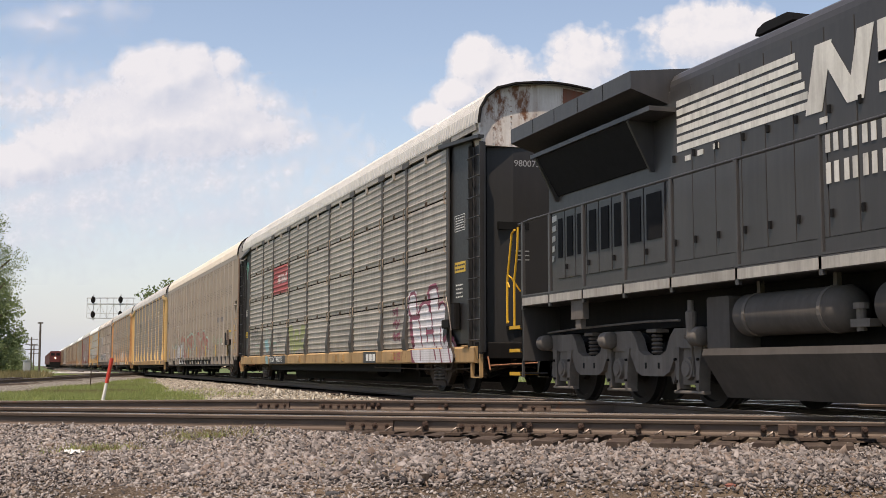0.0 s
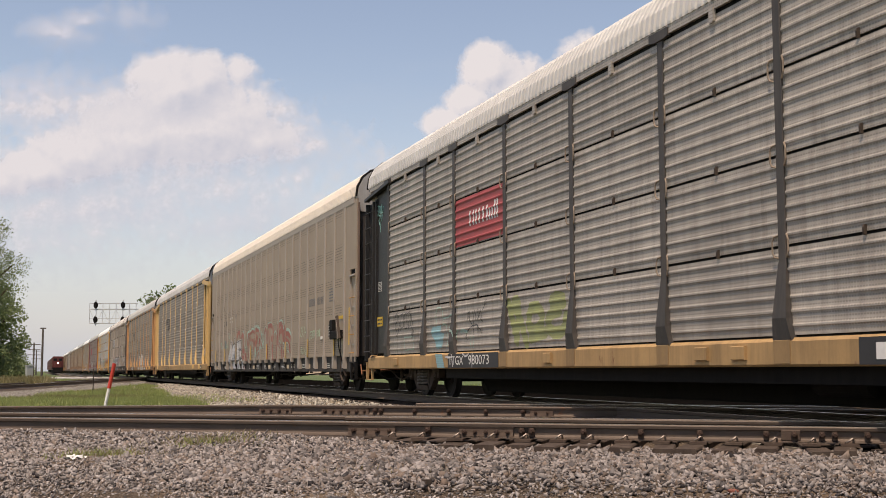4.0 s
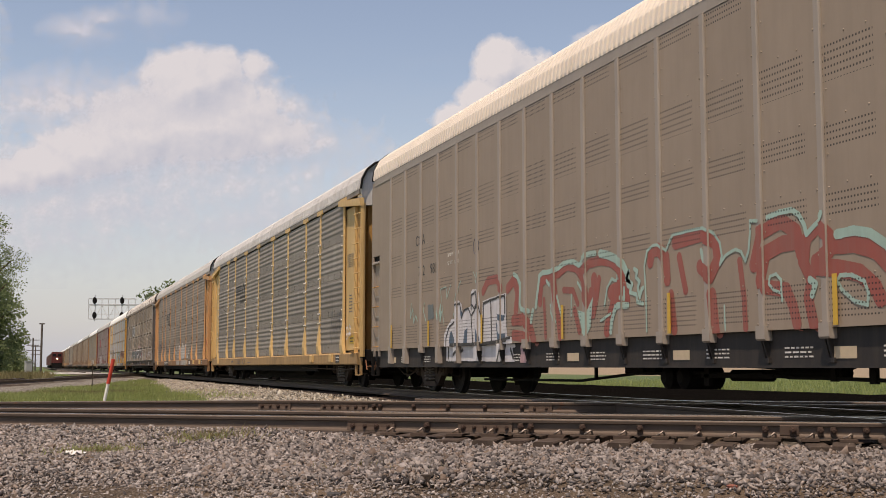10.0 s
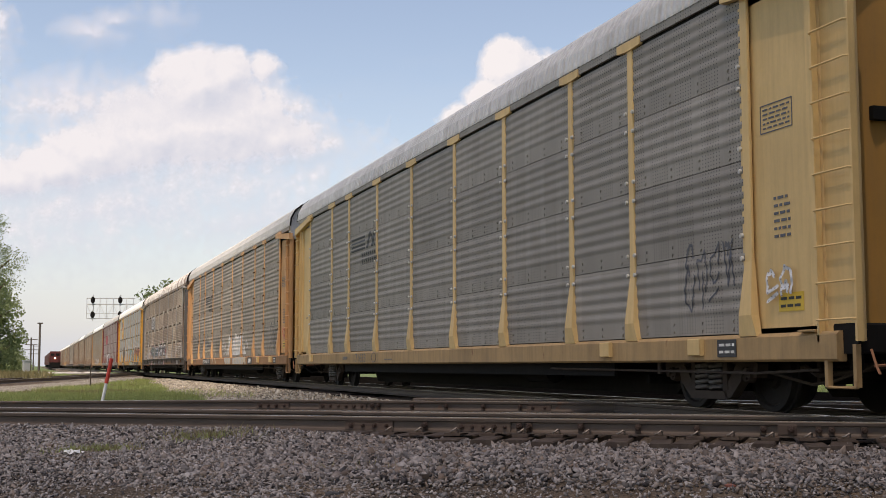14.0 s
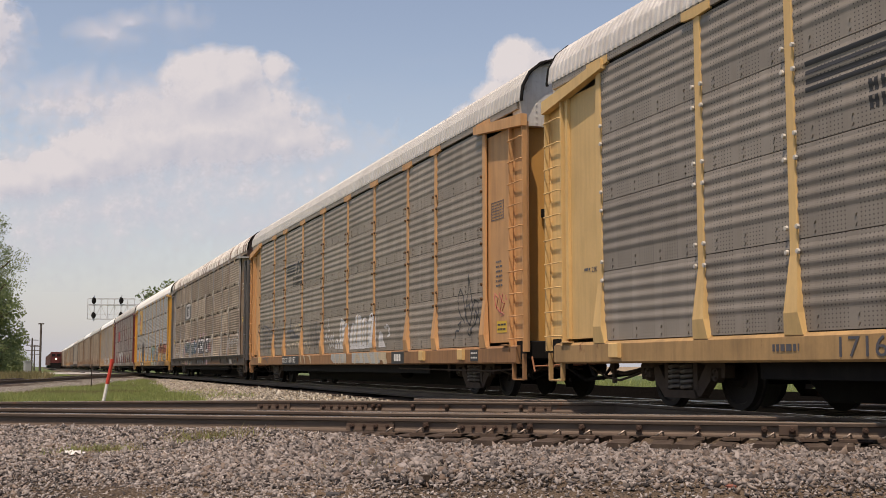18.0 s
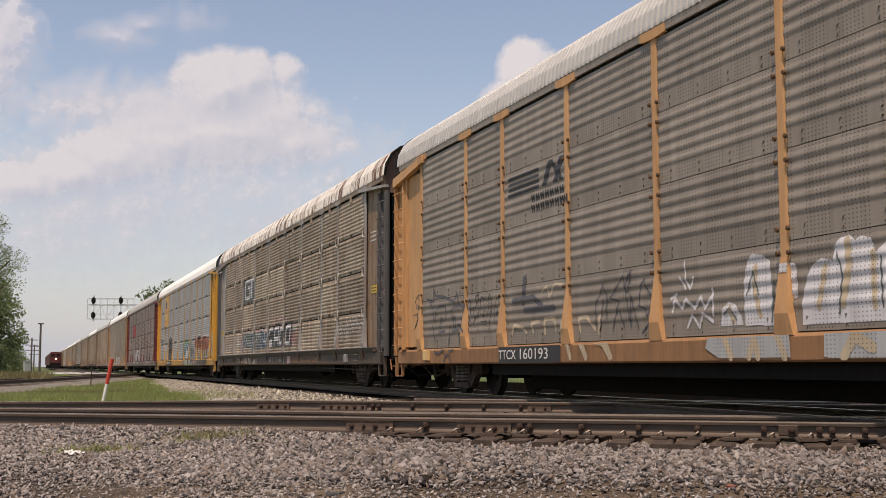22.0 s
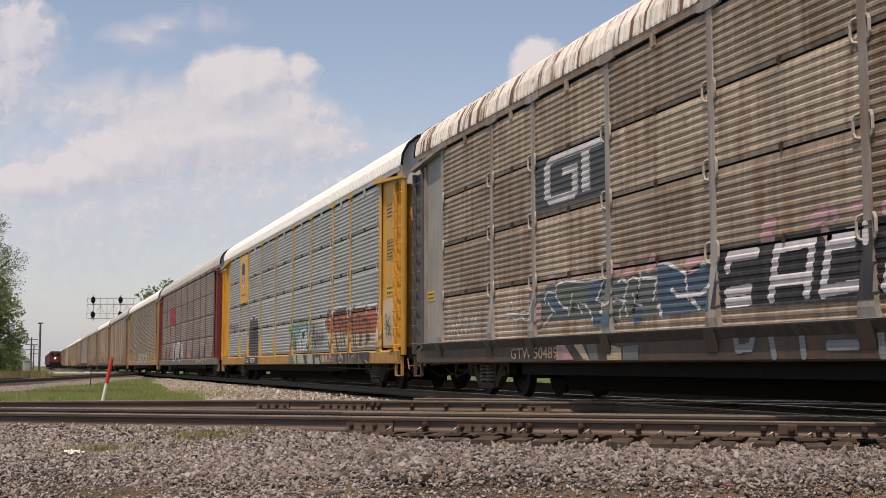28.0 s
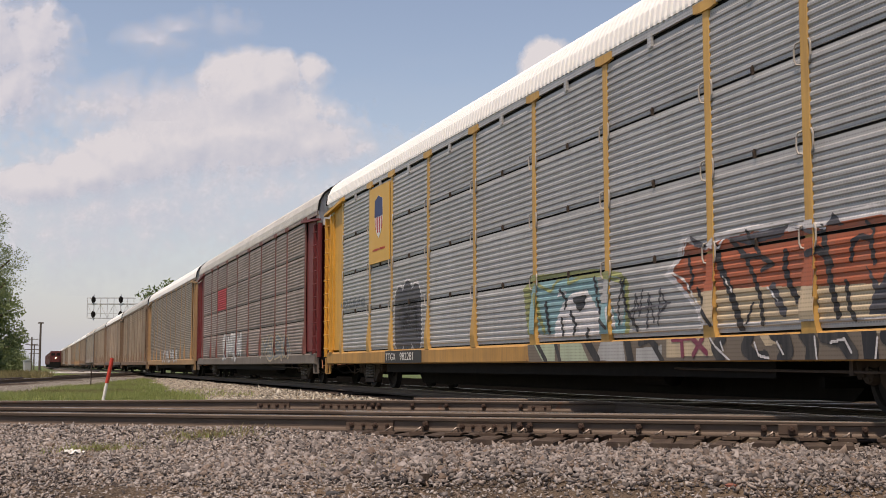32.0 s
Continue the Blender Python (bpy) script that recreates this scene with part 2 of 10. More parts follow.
def field_mat():
    n = Net("field")
    co = n.coords()
    a, b = n.noise(co, 0.05, 5.0), n.noise(co, 2.5, 5.0, 0.75)
    c = n.mix(n.ramp(a, 0.35, 0.65), (0.06, 0.10, 0.025), (0.10, 0.125, 0.04))
    far = n.ramp(n.xyz(co)[0], 72.0, 76.0)
    c = n.mix(n.ramp(b, 0.4, 0.7), c, (0.05, 0.085, 0.02))
    c = n.mix(far, c, n.mix(b, (0.30, 0.23, 0.15), (0.20, 0.15, 0.09)))
    n.put(n.bsdf.inputs["Base Color"], c)
    n.bsdf.inputs["Roughness"].default_value = 0.9
    n.bump(b, 0.8, 0.1)
    return n.m


piece("ground", Mesh().add([(-4000, -4000, -0.62), (4000, -4000, -0.62), (4000, 4000, -0.62), (-4000, 4000, -0.62)],
                                    [(0, 1, 2, 3)]), field_mat(), "flat green field reaching the horizon", "ground", kind="structure")

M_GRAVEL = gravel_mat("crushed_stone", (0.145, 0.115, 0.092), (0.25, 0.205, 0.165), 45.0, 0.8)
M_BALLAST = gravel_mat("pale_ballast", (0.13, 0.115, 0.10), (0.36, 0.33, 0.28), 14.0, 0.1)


def strip(name, prof, a0, a1, steps, material, label, category, rough=0.03, place=ab):
    """A bank of stone: heights over the cross-line prof, uneven, along a0 to a1."""
    m = Mesh()
    cols = len(prof)
    for i in range(steps + 1):
        a = a0 + (a1 - a0) * i / steps
        for n, z in prof:
            p = place(a, n, z)
            q = rough * (noise.noise(Vector((p.x * 0.9, p.y * 0.9, 3.0))) + 0.5 * noise.noise(Vector((p.x * 3, p.y * 3, 8.0))))
            m.v.append((p.x, p.y, p.z + q))
    for i in range(steps):
        for j in range(cols - 1):
            k = i * cols + j
            m.f.append((k, k + cols, k + cols + 1, k + 1))
    return piece(name, m, material, label, category, kind="structure", smooth=True)


def along_line(a, n, z):
    return Vector((n, a, z))


FORE = [(2.6, -0.80), (4.0, -0.60)] + [(4.0 + 0.2 * i, -0.60 + 0.012 * i) for i in range(1, 26)] + \
       [(9.4, -0.31), (9.8, -0.295), (10.2, -0.285), (10.6, -0.28), (11.0, -0.275), (11.4, -0.27), (12.0, -0.26), (14.6, -0.25),
        (16.0, -0.23), (18.0, -0.23), (20.9, -0.23), (21.6, -0.42), (22.3, -0.66)]
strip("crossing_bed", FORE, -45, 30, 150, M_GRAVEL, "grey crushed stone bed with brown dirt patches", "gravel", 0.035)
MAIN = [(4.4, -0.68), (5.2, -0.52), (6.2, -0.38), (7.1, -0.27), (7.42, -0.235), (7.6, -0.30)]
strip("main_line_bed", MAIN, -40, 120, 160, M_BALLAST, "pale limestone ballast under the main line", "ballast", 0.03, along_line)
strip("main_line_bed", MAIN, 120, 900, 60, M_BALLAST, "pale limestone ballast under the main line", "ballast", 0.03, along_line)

# Oily cinders made near-black: the train's shade is put into their colour.
strip("cinder_bed", [(7.34, -0.30), (7.46, -0.225), (8.0, -0.205), (10.5, -0.205), (12.0, -0.20), (20.0, -0.16), (22.5, -0.3), (24.5, -0.66)], -30, 120, 150, gravel_mat("shade_dark_cinders", (0.006, 0.0055, 0.005), (0.020, 0.018, 0.016), 24.0), "black oily cinder bed, its tone darkened for the shade under and behind the train", "ground", 0.04, along_line)


def stones(name, spots, size, material, label, seed):
    """Many broken stones in one mesh; spots: rows of x, y, z."""
    rng = np.random.default_rng(seed)
    low, top = np.radians([90, 210, 330]), np.radians([30, 150, 270])
    base = np.array([(math.cos(a), math.sin(a), -0.6) for a in low] + [(0.9 * math.cos(a), 0.9 * math.sin(a), 0.6) for a in top])
    tri = np.array([(0, 2, 1), (3, 4, 5), (0, 4, 3), (0, 1, 4), (1, 5, 4), (1, 2, 5), (2, 3, 5), (2, 0, 3)])
    k, nv = len(spots), len(base)
    shape = base[None] + rng.uniform(-0.32, 0.32, (k, nv, 3))
    shape *= rng.uniform(0.55, 1.25, (k, 1, 3)) * np.array([1.55, 0.95, 0.62]) * (size * rng.lognormal(0, 0.28, k))[:, None, None]
    turn = rng.uniform(0, math.pi, k)
    q = np.stack([np.cos(turn), np.zeros(k), np.zeros(k), np.sin(turn)], 1) + rng.normal(0, 0.36, (k, 4))
    q /= np.linalg.norm(q, axis=1)[:, None]
    w, x, y, z = q.T
    R = np.stack([np.stack([1 - 2 * (y * y + z * z), 2 * (x * y - w * z), 2 * (x * z + w * y)], -1),
                  np.stack([2 * (x * y + w * z), 1 - 2 * (x * x + z * z), 2 * (y * z - w * x)], -1),
                  np.stack([2 * (x * z - w * y), 2 * (y * z + w * x), 1 - 2 * (x * x + y * y)], -1)], 1)
    pts = np.einsum("kij,kvj->kvi", R, shape) + np.asarray(spots)[:, None, :]
    faces = tri[None] + (np.arange(k) * nv)[:, None, None]
    me = from_arrays(name, pts.reshape(-1, 3), faces.reshape(-1, 3), material)
    return piece(name, me, None, label, "gravel", kind="stuff")


def height(prof, n):
    return np.interp(n, [p[0] for p in prof], [p[1] for p in prof])


M_STONE = stone_mat("broken_stone", (0.030, 0.027, 0.028), (0.40, 0.365, 0.345), (0.22, 0.165, 0.13))
M_PALE = stone_mat("limestone", (0.10, 0.09, 0.08), (0.46, 0.43, 0.37), (0.28, 0.22, 0.15))


def heap_at(a, n):
    """Extra height of the stone heaped against the near rail."""
    return np.clip((-3.6 - a) / 1.6, 0, 1) * np.clip((n - 10.8) / 1.2, 0, 1) * 0.11


def scatter_fore(count, n0, n1, a0, a1, seed, sink=0.3, size=0.03, bare=0.93):
    rng = np.random.default_rng(seed)
    a, n = rng.uniform(a0, a1, count), rng.uniform(n0, n1, count)
    # bare dirt patches near the camera
    keep = np.array([rng.random() > bare * min(1.0, max(0.0, (10.15 - q) / 0.8)) * min(1.0, max(0.0, 0.75 + 2.2 * noise.noise(Vector((p * 0.42, q * 0.75, 1.0)))))
                     for p, q in zip(a, n)])
    a, n = a[keep], n[keep]
    heap = heap_at(a, n)
    z = height(FORE, n) + rng.uniform(-sink, 1.7, len(a)) * size + heap * rng.uniform(0.75, 1.0, len(a))
    return np.stack([ALONG.x * a + ACROSS.x * n, ALONG.y * a + ACROSS.y * n, z], 1)


stones("gravel", scatter_fore(80000, 8.6, 12.3, -13.0, -3.4, 1, size=0.016), 0.0160, M_STONE, "grey angular crushed stones beside the track", 2)
stones("gravel", scatter_fore(54000, 8.6, 12.3, -4.6, 3.0, 12, size=0.020), 0.0205, stone_mat("dark_broken_stone", (0.025, 0.023, 0.024), (0.32, 0.29, 0.277), (0.20, 0.15, 0.12)), "coarse grey angular crushed stones beside the track", 13)
stones("gravel", scatter_fore(85000, 6.9, 10.6, -9.0, 2.2, 8, size=0.011, bare=0.84), 0.0125, M_STONE, "fine grey gravel over brown dirt", 9)
rng0 = np.random.default_rng(5)
px, py = rng0.uniform(4.4, 7.45, 22000), rng0.uniform(17.0, 75.0, 22000)
stones("gravel", np.stack([px, py, np.maximum(height(MAIN, px), -0.37) + rng0.uniform(-0.01, 0.025, 22000)], 1), 0.034, M_PALE,
       "pale sunlit limestone ballast beside the main line", 3)

# rails and their fittings
RAIL = [(-0.068, -0.156), (0.068, -0.156), (0.068, -0.145), (0.02, -0.132), (0.008, -0.115), (0.008, -0.048), (0.032, -0.038),
        (0.035, -0.012), (0.026, -0.001), (-0.026, -0.001), (-0.035, -0.012), (-0.032, -0.038), (-0.008, -0.048), (-0.008, -0.115),
        (-0.02, -0.132), (-0.068, -0.145)]
M_RAIL = mat("rail_steel", (0.105, 0.078, 0.062), 0.65, 0.25, 0.3, 3.0, rust=0.3, bump=0.3)
M_HEAD = mat("worn_rail_head", (0.52, 0.49, 0.47), 0.24, 0.9, 0.12, 3.0, bump=0.02)
M_BRIGHT = mat("polished_rail_head", (0.62, 0.61, 0.60), 0.16, 0.95, 0.06, 3.0, bump=0.0)
M_TIE = mat("tie_timber", (0.060, 0.044, 0.037), 0.9, 0, 0.4, 4.0, grime=0.4, bump=0.8)
M_PLATE = mat("tie_plate", (0.085, 0.060, 0.048), 0.8, 0.1, 0.3, 6.0, grime=0.3, rust=0.1, bump=0.4)
M_CLIP = mat("spring_clip", (0.20, 0.165, 0.14), 0.45, 0.3, 0.2, 9.0)
M_BOLT = mat("rusty_bolt", (0.070, 0.046, 0.037), 0.8, 0.3, 0.3, 20.0, bump=0.3)


def rail_at(track, origin, direction, length, shiny=True, name="rail", rise=0.0):
    """One rail: foot, web and head, with its worn running surface."""
    turn = Matrix.Rotation(math.atan2(direction.y, direction.x), 4, "Z")
    at = Matrix.Translation(origin) @ turn @ Matrix.Rotation(-math.atan(rise), 4, "Y")
    r = part(name, Mesh().prism(RAIL, "x", 0, length), M_RAIL, track, at=at)
    if shiny:
        part("running_surface", Mesh().box(0, length, -0.024, 0.024, -0.002, 0.0015), M_BRIGHT if direction.x == 0 else M_HEAD, r, "bright worn top of the rail")
    return r


def joint_bar(track, a, n, length=0.56, bolts=4, size=0.021):
    """A bolted splice on the near side of a rail's web."""
    at = Matrix.Translation(ab(a, n, 0)) @ Matrix.Rotation(math.atan2(ALONG.y, ALONG.x), 4, "Z")
    bar = part("joint_bar", Mesh().prism([(-0.012, -0.132), (-0.057, -0.138), (-0.042, -0.10), (-0.037, -0.065),
                                          (-0.044, -0.042), (-0.012, -0.042)], "x", -length / 2, length / 2), M_PLATE, track, at=at)
    for i in range(bolts):
        x = -length / 2 + length * (i + 0.5) / bolts
        k = size * (1.35 if i in (0, bolts - 2) else 1.0)
        part("bolt", Mesh().lathe([(0, k), (-0.026, k), (-0.028, 0.6 * k), (-0.05, 0.5 * k)], "y", (x, -0.038, -0.092), 6), M_BOLT, bar)
    return bar


def web_bolt(track, a, n):
    """A heavy nut on its washer block, against a rail's web."""
    at = Matrix.Translation(ab(a, n, 0)) @ Matrix.Rotation(math.atan2(ALONG.y, ALONG.x), 4, "Z")
    block = part("washer_block", Mesh().box(-0.026, 0.026, -0.055, -0.008, -0.135, -0.045, 0.008), M_PLATE, track, at=at)
    part("nut", Mesh().lathe([(0, 0.034), (-0.03, 0.034), (-0.034, 0.022), (-0.06, 0.018)], "y", (0.004, -0.054, -0.078), 6), M_BOLT, block)


def track_things():
    slim_tie = Mesh().box(-1.42, 1.42, -0.105, 0.105, -0.36, -0.178, 0.014).data("tie", M_TIE)
    ties_me = Mesh().box(-1.42, 1.42, -0.125, 0.125, -0.36, -0.172, 0.014).data("tie", M_TIE)
    tie_turn = Matrix.Rotation(math.atan2(ACROSS.y, ACROSS.x), 4, "Z")
    rng = random.Random(4)
    for which, mid in (("near", 13.20), ("far", 19.05)):
        track = thing("railway_track", "rusty steel rails on dark timber ties crossing the main line", "railway track", kind="structure")
        for off in (-0.7525, 0.7525):
            if which == "near":
                rail_at(track, ab(-60, mid + off, 0), ALONG, 85)
            elif off < 0:
                rail_at(track, ab(-40, mid + off, -0.40), ALONG, 32.3, rise=0.40 / 32.3)
                rail_at(track, ab(-7.7, mid + off, 0), ALONG, 33)
            else:
                rail_at(track, ab(-5.9, mid + off, 0), ALONG, 31)
        # check rails beside the running rails, through the crossing
        for off, s, e in ((-0.7525 + 0.13, -5.6, 3.0), (0.7525 - 0.13, -5.0, 6.0)):
            rail_at(track, ab(s, mid + off, -0.004), ALONG, e - s, name="guard_rail")
        plate = Mesh().box(-0.19, 0.17, -0.085, 0.085, -0.180, -0.153, 0.006).data("tie_plate", M_PLATE)
        clip = Mesh().tube([(-0.070, -0.036, -0.142), (-0.085, -0.034, -0.112), (-0.115, -0.022, -0.106), (-0.128, 0.004, -0.126), (-0.120, 0.030, -0.140),
                            (-0.085, 0.036, -0.142)], 0.0105, 5).data("rail_clip", M_CLIP)
        pitch, rows = (0.355, range(-34, 24)) if which == "near" else (0.52, range(-24, 22))
        for i in rows:
            a = -2.54 + (i + 7) * pitch + rng.uniform(-0.03, 0.03)
            sink = rng.uniform(0.0, 0.02) if a > -3.6 else 0.035
            part("tie", slim_tie if which == "near" else ties_me, None, track, at=Matrix.Translation(ab(a, mid + rng.uniform(-0.22, 0.05), -sink))
                 @ tie_turn @ Matrix.Rotation(rng.uniform(-0.06, 0.06), 4, "Z"))
            if a > -4.2:
                for off in (-0.7525, 0.7525):
                    here = Matrix.Translation(ab(a, mid + off, 0.0)) @ tie_turn
                    p = part("tie_plate", plate, None, track, at=here)
                    if which == "near" and off < 0:
                        part("rail_clip", clip, None, p)
        near = mid - 0.7525
        if which == "near":
            joint_bar(track, -4.195, near, 0.53, 4)
            joint_bar(track, -2.94, near, 0.58, 5)
            for a in (-3.57, -2.56, -2.455, -1.92, -1.34, -0.76, -0.12, 0.14, 0.40, 0.52, 0.82):
                web_bolt(track, a, near)
            part("spacer_block", Mesh().box(0.02, 0.20, -0.05, -0.008, -0.135, -0.03, 0.008), M_PLATE, track,
                 at=Matrix.Translation(ab(0, near, 0)) @ Matrix.Rotation(math.atan2(ALONG.y, ALONG.x), 4, "Z"))
        else:
            joint_bar(track, -7.81, near, 0.56, 4, 0.024)
            joint_bar(track, -6.62, near, 0.79, 6, 0.024)
            joint_bar(track, -3.46, near, 0.36, 2, 0.02)
            for a in (-6.12, -6.02, -5.47, -4.92, -4.33, -3.75):
                web_bolt(track, a, near)
    track = thing("railway_track", "main line rails with bright worn tops on pale ballast", "railway track", kind="structure")
    for off in (-0.7525, 0.7525):
        rail_at(track, Vector((TRAIN_X + off, 900, 0)), Vector((0, -1, 0)), 940)
    for i in range(-6, 90):
        part("tie", ties_me, None, track, at=Matrix.Translation((TRAIN_X, 4 + i * 0.52, -0.03)) @ Matrix.Rotation(rng.uniform(-0.03, 0.03), 4, "Z"))
    side = thing("railway_track", "siding rails beside the main line", "railway track", kind="structure")
    for off in (-0.7525, 0.7525):
        rail_at(side, Vector((5.6 + off, 900, -0.004)), Vector((0, -1, 0)), 770)
    # the connecting track, which leaves the main line towards the near side
    d = Vector((-8.9, -45.8, 0)).normalized()
    link = thing("railway_track", "rusty connecting track curving off the main line", "railway track", kind="structure")
    o = Vector((9.0, 107.0, 0.0))
    s = Vector((-d.y, d.x, 0))
    for off in (-0.7525, 0.7525):
        rail_at(link, o + s * off + Vector((0, 0, -0.008)), d, 68)
    for i in range(20, 112):
        part("tie", ties_me, None, link, at=Matrix.Translation(o + d * (i * 0.6) + Vector((0, 0, -0.04))) @ Matrix.Rotation(math.atan2(s.y, s.x), 4, "Z"))
    strip("connecting_bed", [(-3.9, -0.60), (-3.3, -0.40), (-1.5, -0.215), (1.5, -0.215), (3.3, -0.40), (3.9, -0.60)], 4, 68, 50, gravel_mat("fresh_limestone", (0.22, 0.205, 0.18), (0.52, 0.49, 0.44), 11.0), "pale ballast under the connecting track",
          "ballast", 0.03, lambda a, n, z: o + d * a + s * n + Vector((0, 0, z)))


track_things()


# ---- the train ----
CAR_L = 26.75
FIRST_Y = -55.10                      # front of the first wagon at 16 s
FRONTS = [-55.10, -27.44, 0.22, 27.83, 55.32, 82.82] + [110.40 + 27.58 * i for i in range(16)]
POSTS = (1.92, 4.70, 6.64, 9.38, 11.98, 14.78, 17.54, 20.22, 22.10, 24.85)
ROWS = (0.90, 1.87, 2.86, 3.81, 4.80)
EAVE = 4.87
M_BLACK = mat("grimy_black", (0.009, 0.0085, 0.0085), 0.8, 0, 0.4, 3.0, grime=0.3, bump=0.3, dust=(0.024, 0.02, 0.017))
M_SILLGREY = mat("dark_sill", (0.030, 0.027, 0.025), 0.7, 0, 0.25, 2.0, grime=0.4, dust=(0.07, 0.055, 0.045))
M_SLOT = mat("dark_opening", (0.01, 0.01, 0.01), 0.9)
M_SPRING = mat("coil_spring", (0.13, 0.12, 0.11), 0.6, 0.3, 0.2, 8.0, grime=0.3, dust=(0.07, 0.055, 0.045))
M_TRUCK = mat("truck_casting", (0.070, 0.053, 0.043), 0.8, 0.1, 0.35, 5.0, grime=0.5, dust=(0.080, 0.064, 0.052), rust=0.2, bump=0.4)
M_WHEEL = mat("wheel_steel", (0.022, 0.019, 0.018), 0.7, 0.3, 0.3, 6.0, bump=0.2)
M_WHITE = plain("white_paint", (0.72, 0.71, 0.68))
M_DARKPAINT = plain("dark_paint", (0.03, 0.03, 0.032))
M_DECAL_Y = plain("yellow_decal", (0.62, 0.40, 0.05))
M_RED = plain("red_paint", (0.42, 0.03, 0.04))


def rib_profile(z0, z1, kind):
    """Outward relief over height of one sheet of a wagon's side: (z, metres)."""
    out = [(z0, 0.0)]
    if kind == "seam":
        pts, pitch = z0 + 0.05, 0.096
        while pts + 0.08 < z1:
            out += [(pts, 0.0), (pts + 0.014, 0.016), (pts + 0.046, 0.016), (pts + 0.066, 0.0)]
            pts += pitch
    elif kind == "broad":
        pts, pitch = z0 + 0.06, 0.150
        while pts + 0.10 < z1:
            out += [(pts, 0.0), (pts + 0.022, 0.005), (pts + 0.034, 0.014), (pts + 0.052, 0.014), (pts + 0.070, 0.003), (pts + 0.096, 0.0)]
            pts += pitch
    elif kind == "band":
        pts = z1 - 0.03 - 5 * 0.144
        for i in range(5):
            out += [(pts + 0.018 * k, 0.0125 * (0.5 - 0.5 * math.cos(math.pi * k / 4))) for k in range(8)]
            pts += 0.144
    out.append((z1, 0.0))
    return out


def side_relief(kind):
    zs, xs = [], []
    for a, b in zip(ROWS[:-1], ROWS[1:]):
        g = 0.005 if kind == "band" else 0.017
        for z, x in rib_profile(a + g, b - g, kind):
            zs.append(z), xs.append(x)
    return zs, xs


def sheet(width, z0, z1, kind, t=0.02):
    """One pressed panel sheet, in its own space: y from 0 to width, outer face towards -x."""
    prof = rib_profile(z0, z1, kind)
    pts = [(-x, z) for z, x in prof] + [(t, z1), (t, z0)]
    m = Mesh()
    n = len(pts)
    m.add([(x, 0, z) for x, z in pts] + [(x, width, z) for x, z in pts],
          [(i, (i + 1) % n, n + (i + 1) % n, n + i) for i in range(n)])
    ends = [[i for i in range(n)], [n + i for i in range(n)]]
    m.f += [tuple(ends[0][::-1]), tuple(ends[1])]
    if kind == "band":
        # rivets in pairs on the flat foot of the sheet
        count = max(2, round(width / 0.62))
        for i in range(count):
            y = width * (i + 0.5) / count
            for z in (z0 + 0.05, z0 + 0.145):
                m.prism([(y - 0.016, z + 0.012), (y + 0.016, z + 0.012), (y, z - 0.02)], "x", -0.014, 0.0)
    return m


POST_W = 0.14


def post_mesh(top=EAVE, slim=False, cap=0.33):
    """An upright of the side: a bar with a plate at its head, which widens into a folded wedge on the sill."""
    out, hip, foot = (-1.470, 0.10, 0.13) if slim else (-1.472, 0.125, 0.17)
    push = 0.055 if slim else 0.06
    w = POST_W / 2
    m = Mesh().box(out, -1.43, -w, w, 1.69, top - 0.03, 0.008)
    k = len(m.v)
    for z, x, hw in ((1.70, out - 0.001, w), (1.10, out - push, hip), (0.868, -1.502, foot)):
        m.v += [(x, -hw, z), (x, hw, z), (-1.43, hw, z), (-1.43, -hw, z)]
    m.f += [tuple(k + 4 * j + q for q in (i, (i + 1) % 4)) + tuple(k + 4 * j + 4 + q for q in ((i + 1) % 4, i)) for j in range(2) for i in range(4)]
    m.f += [(k, k + 3, k + 2, k + 1), (k + 8, k + 9, k + 10, k + 11)]
    m.prism([(-cap, top + 0.055), (-cap, top - 0.055), (-w - 0.02, top - 0.075), (w + 0.02, top - 0.075), (cap, top - 0.055), (cap, top + 0.055)], "x", -1.492, -1.44)
    return m


ROOF = [(-1.487, EAVE + 0.082), (-1.49, EAVE + 0.12), (-1.46, EAVE + 0.34), (-1.33, EAVE + 0.58), (-1.12, EAVE + 0.75), (-0.75, EAVE + 0.86),
        (-0.35, EAVE + 0.91), (0, EAVE + 0.93)]
ROOF = ROOF + [(-x, z) for x, z in ROOF[-2::-1]]


def roof_mesh(l0, l1, ribbed):
    """A pressed roof: broad crowns and narrow valleys across the wagon, so that its lower edge is scalloped."""
    m = Mesh()
    k = len(ROOF)
    if ribbed:
        count = round((l1 - l0) / 0.15)
        p = (l1 - l0) / count
        stops = [(l0 + p * (i + f), d) for i in range(count) for f, d in ((0.0, 0.0), (0.56, 0.0), (0.68, 0.034), (0.88, 0.034))] + [(l1, 0.0)]
    else:
        stops = [(l0 + (l1 - l0) * i / 12, 0.0) for i in range(13)]
    for y, d in stops:
        m.v += [(x * (1 - d * 0.75), y, z - d * (z - EAVE) * 1.1 + d * 0.25) for x, z in ROOF]
    for i in range(len(stops) - 1):
        m.f += [(i * k + j, i * k + j + 1, (i + 1) * k + j + 1, (i + 1) * k + j) for j in range(k - 1)]
    return m


WHEEL_R = 0.42


def wheelset_mesh():
    m = Mesh().lathe([(-0.95, 0.07), (-0.80, 0.07), (-0.80, 0.10), (0.80, 0.10), (0.80, 0.07), (0.95, 0.07)], "x", (0, 0, 0), 12)
    for s in (-1, 1):
        m.lathe([(s * 0.69, 0.10), (s * 0.685, 0.445), (s * 0.715, 0.44), (s * 0.725, 0.42), (s * 0.80, 0.415), (s * 0.805, 0.35), (s * 0.775, 0.33),
                 (s * 0.76, 0.15), (s * 0.80, 0.13), (s * 0.80, 0.08)], "x", (0, 0, 0), 28)
    return m


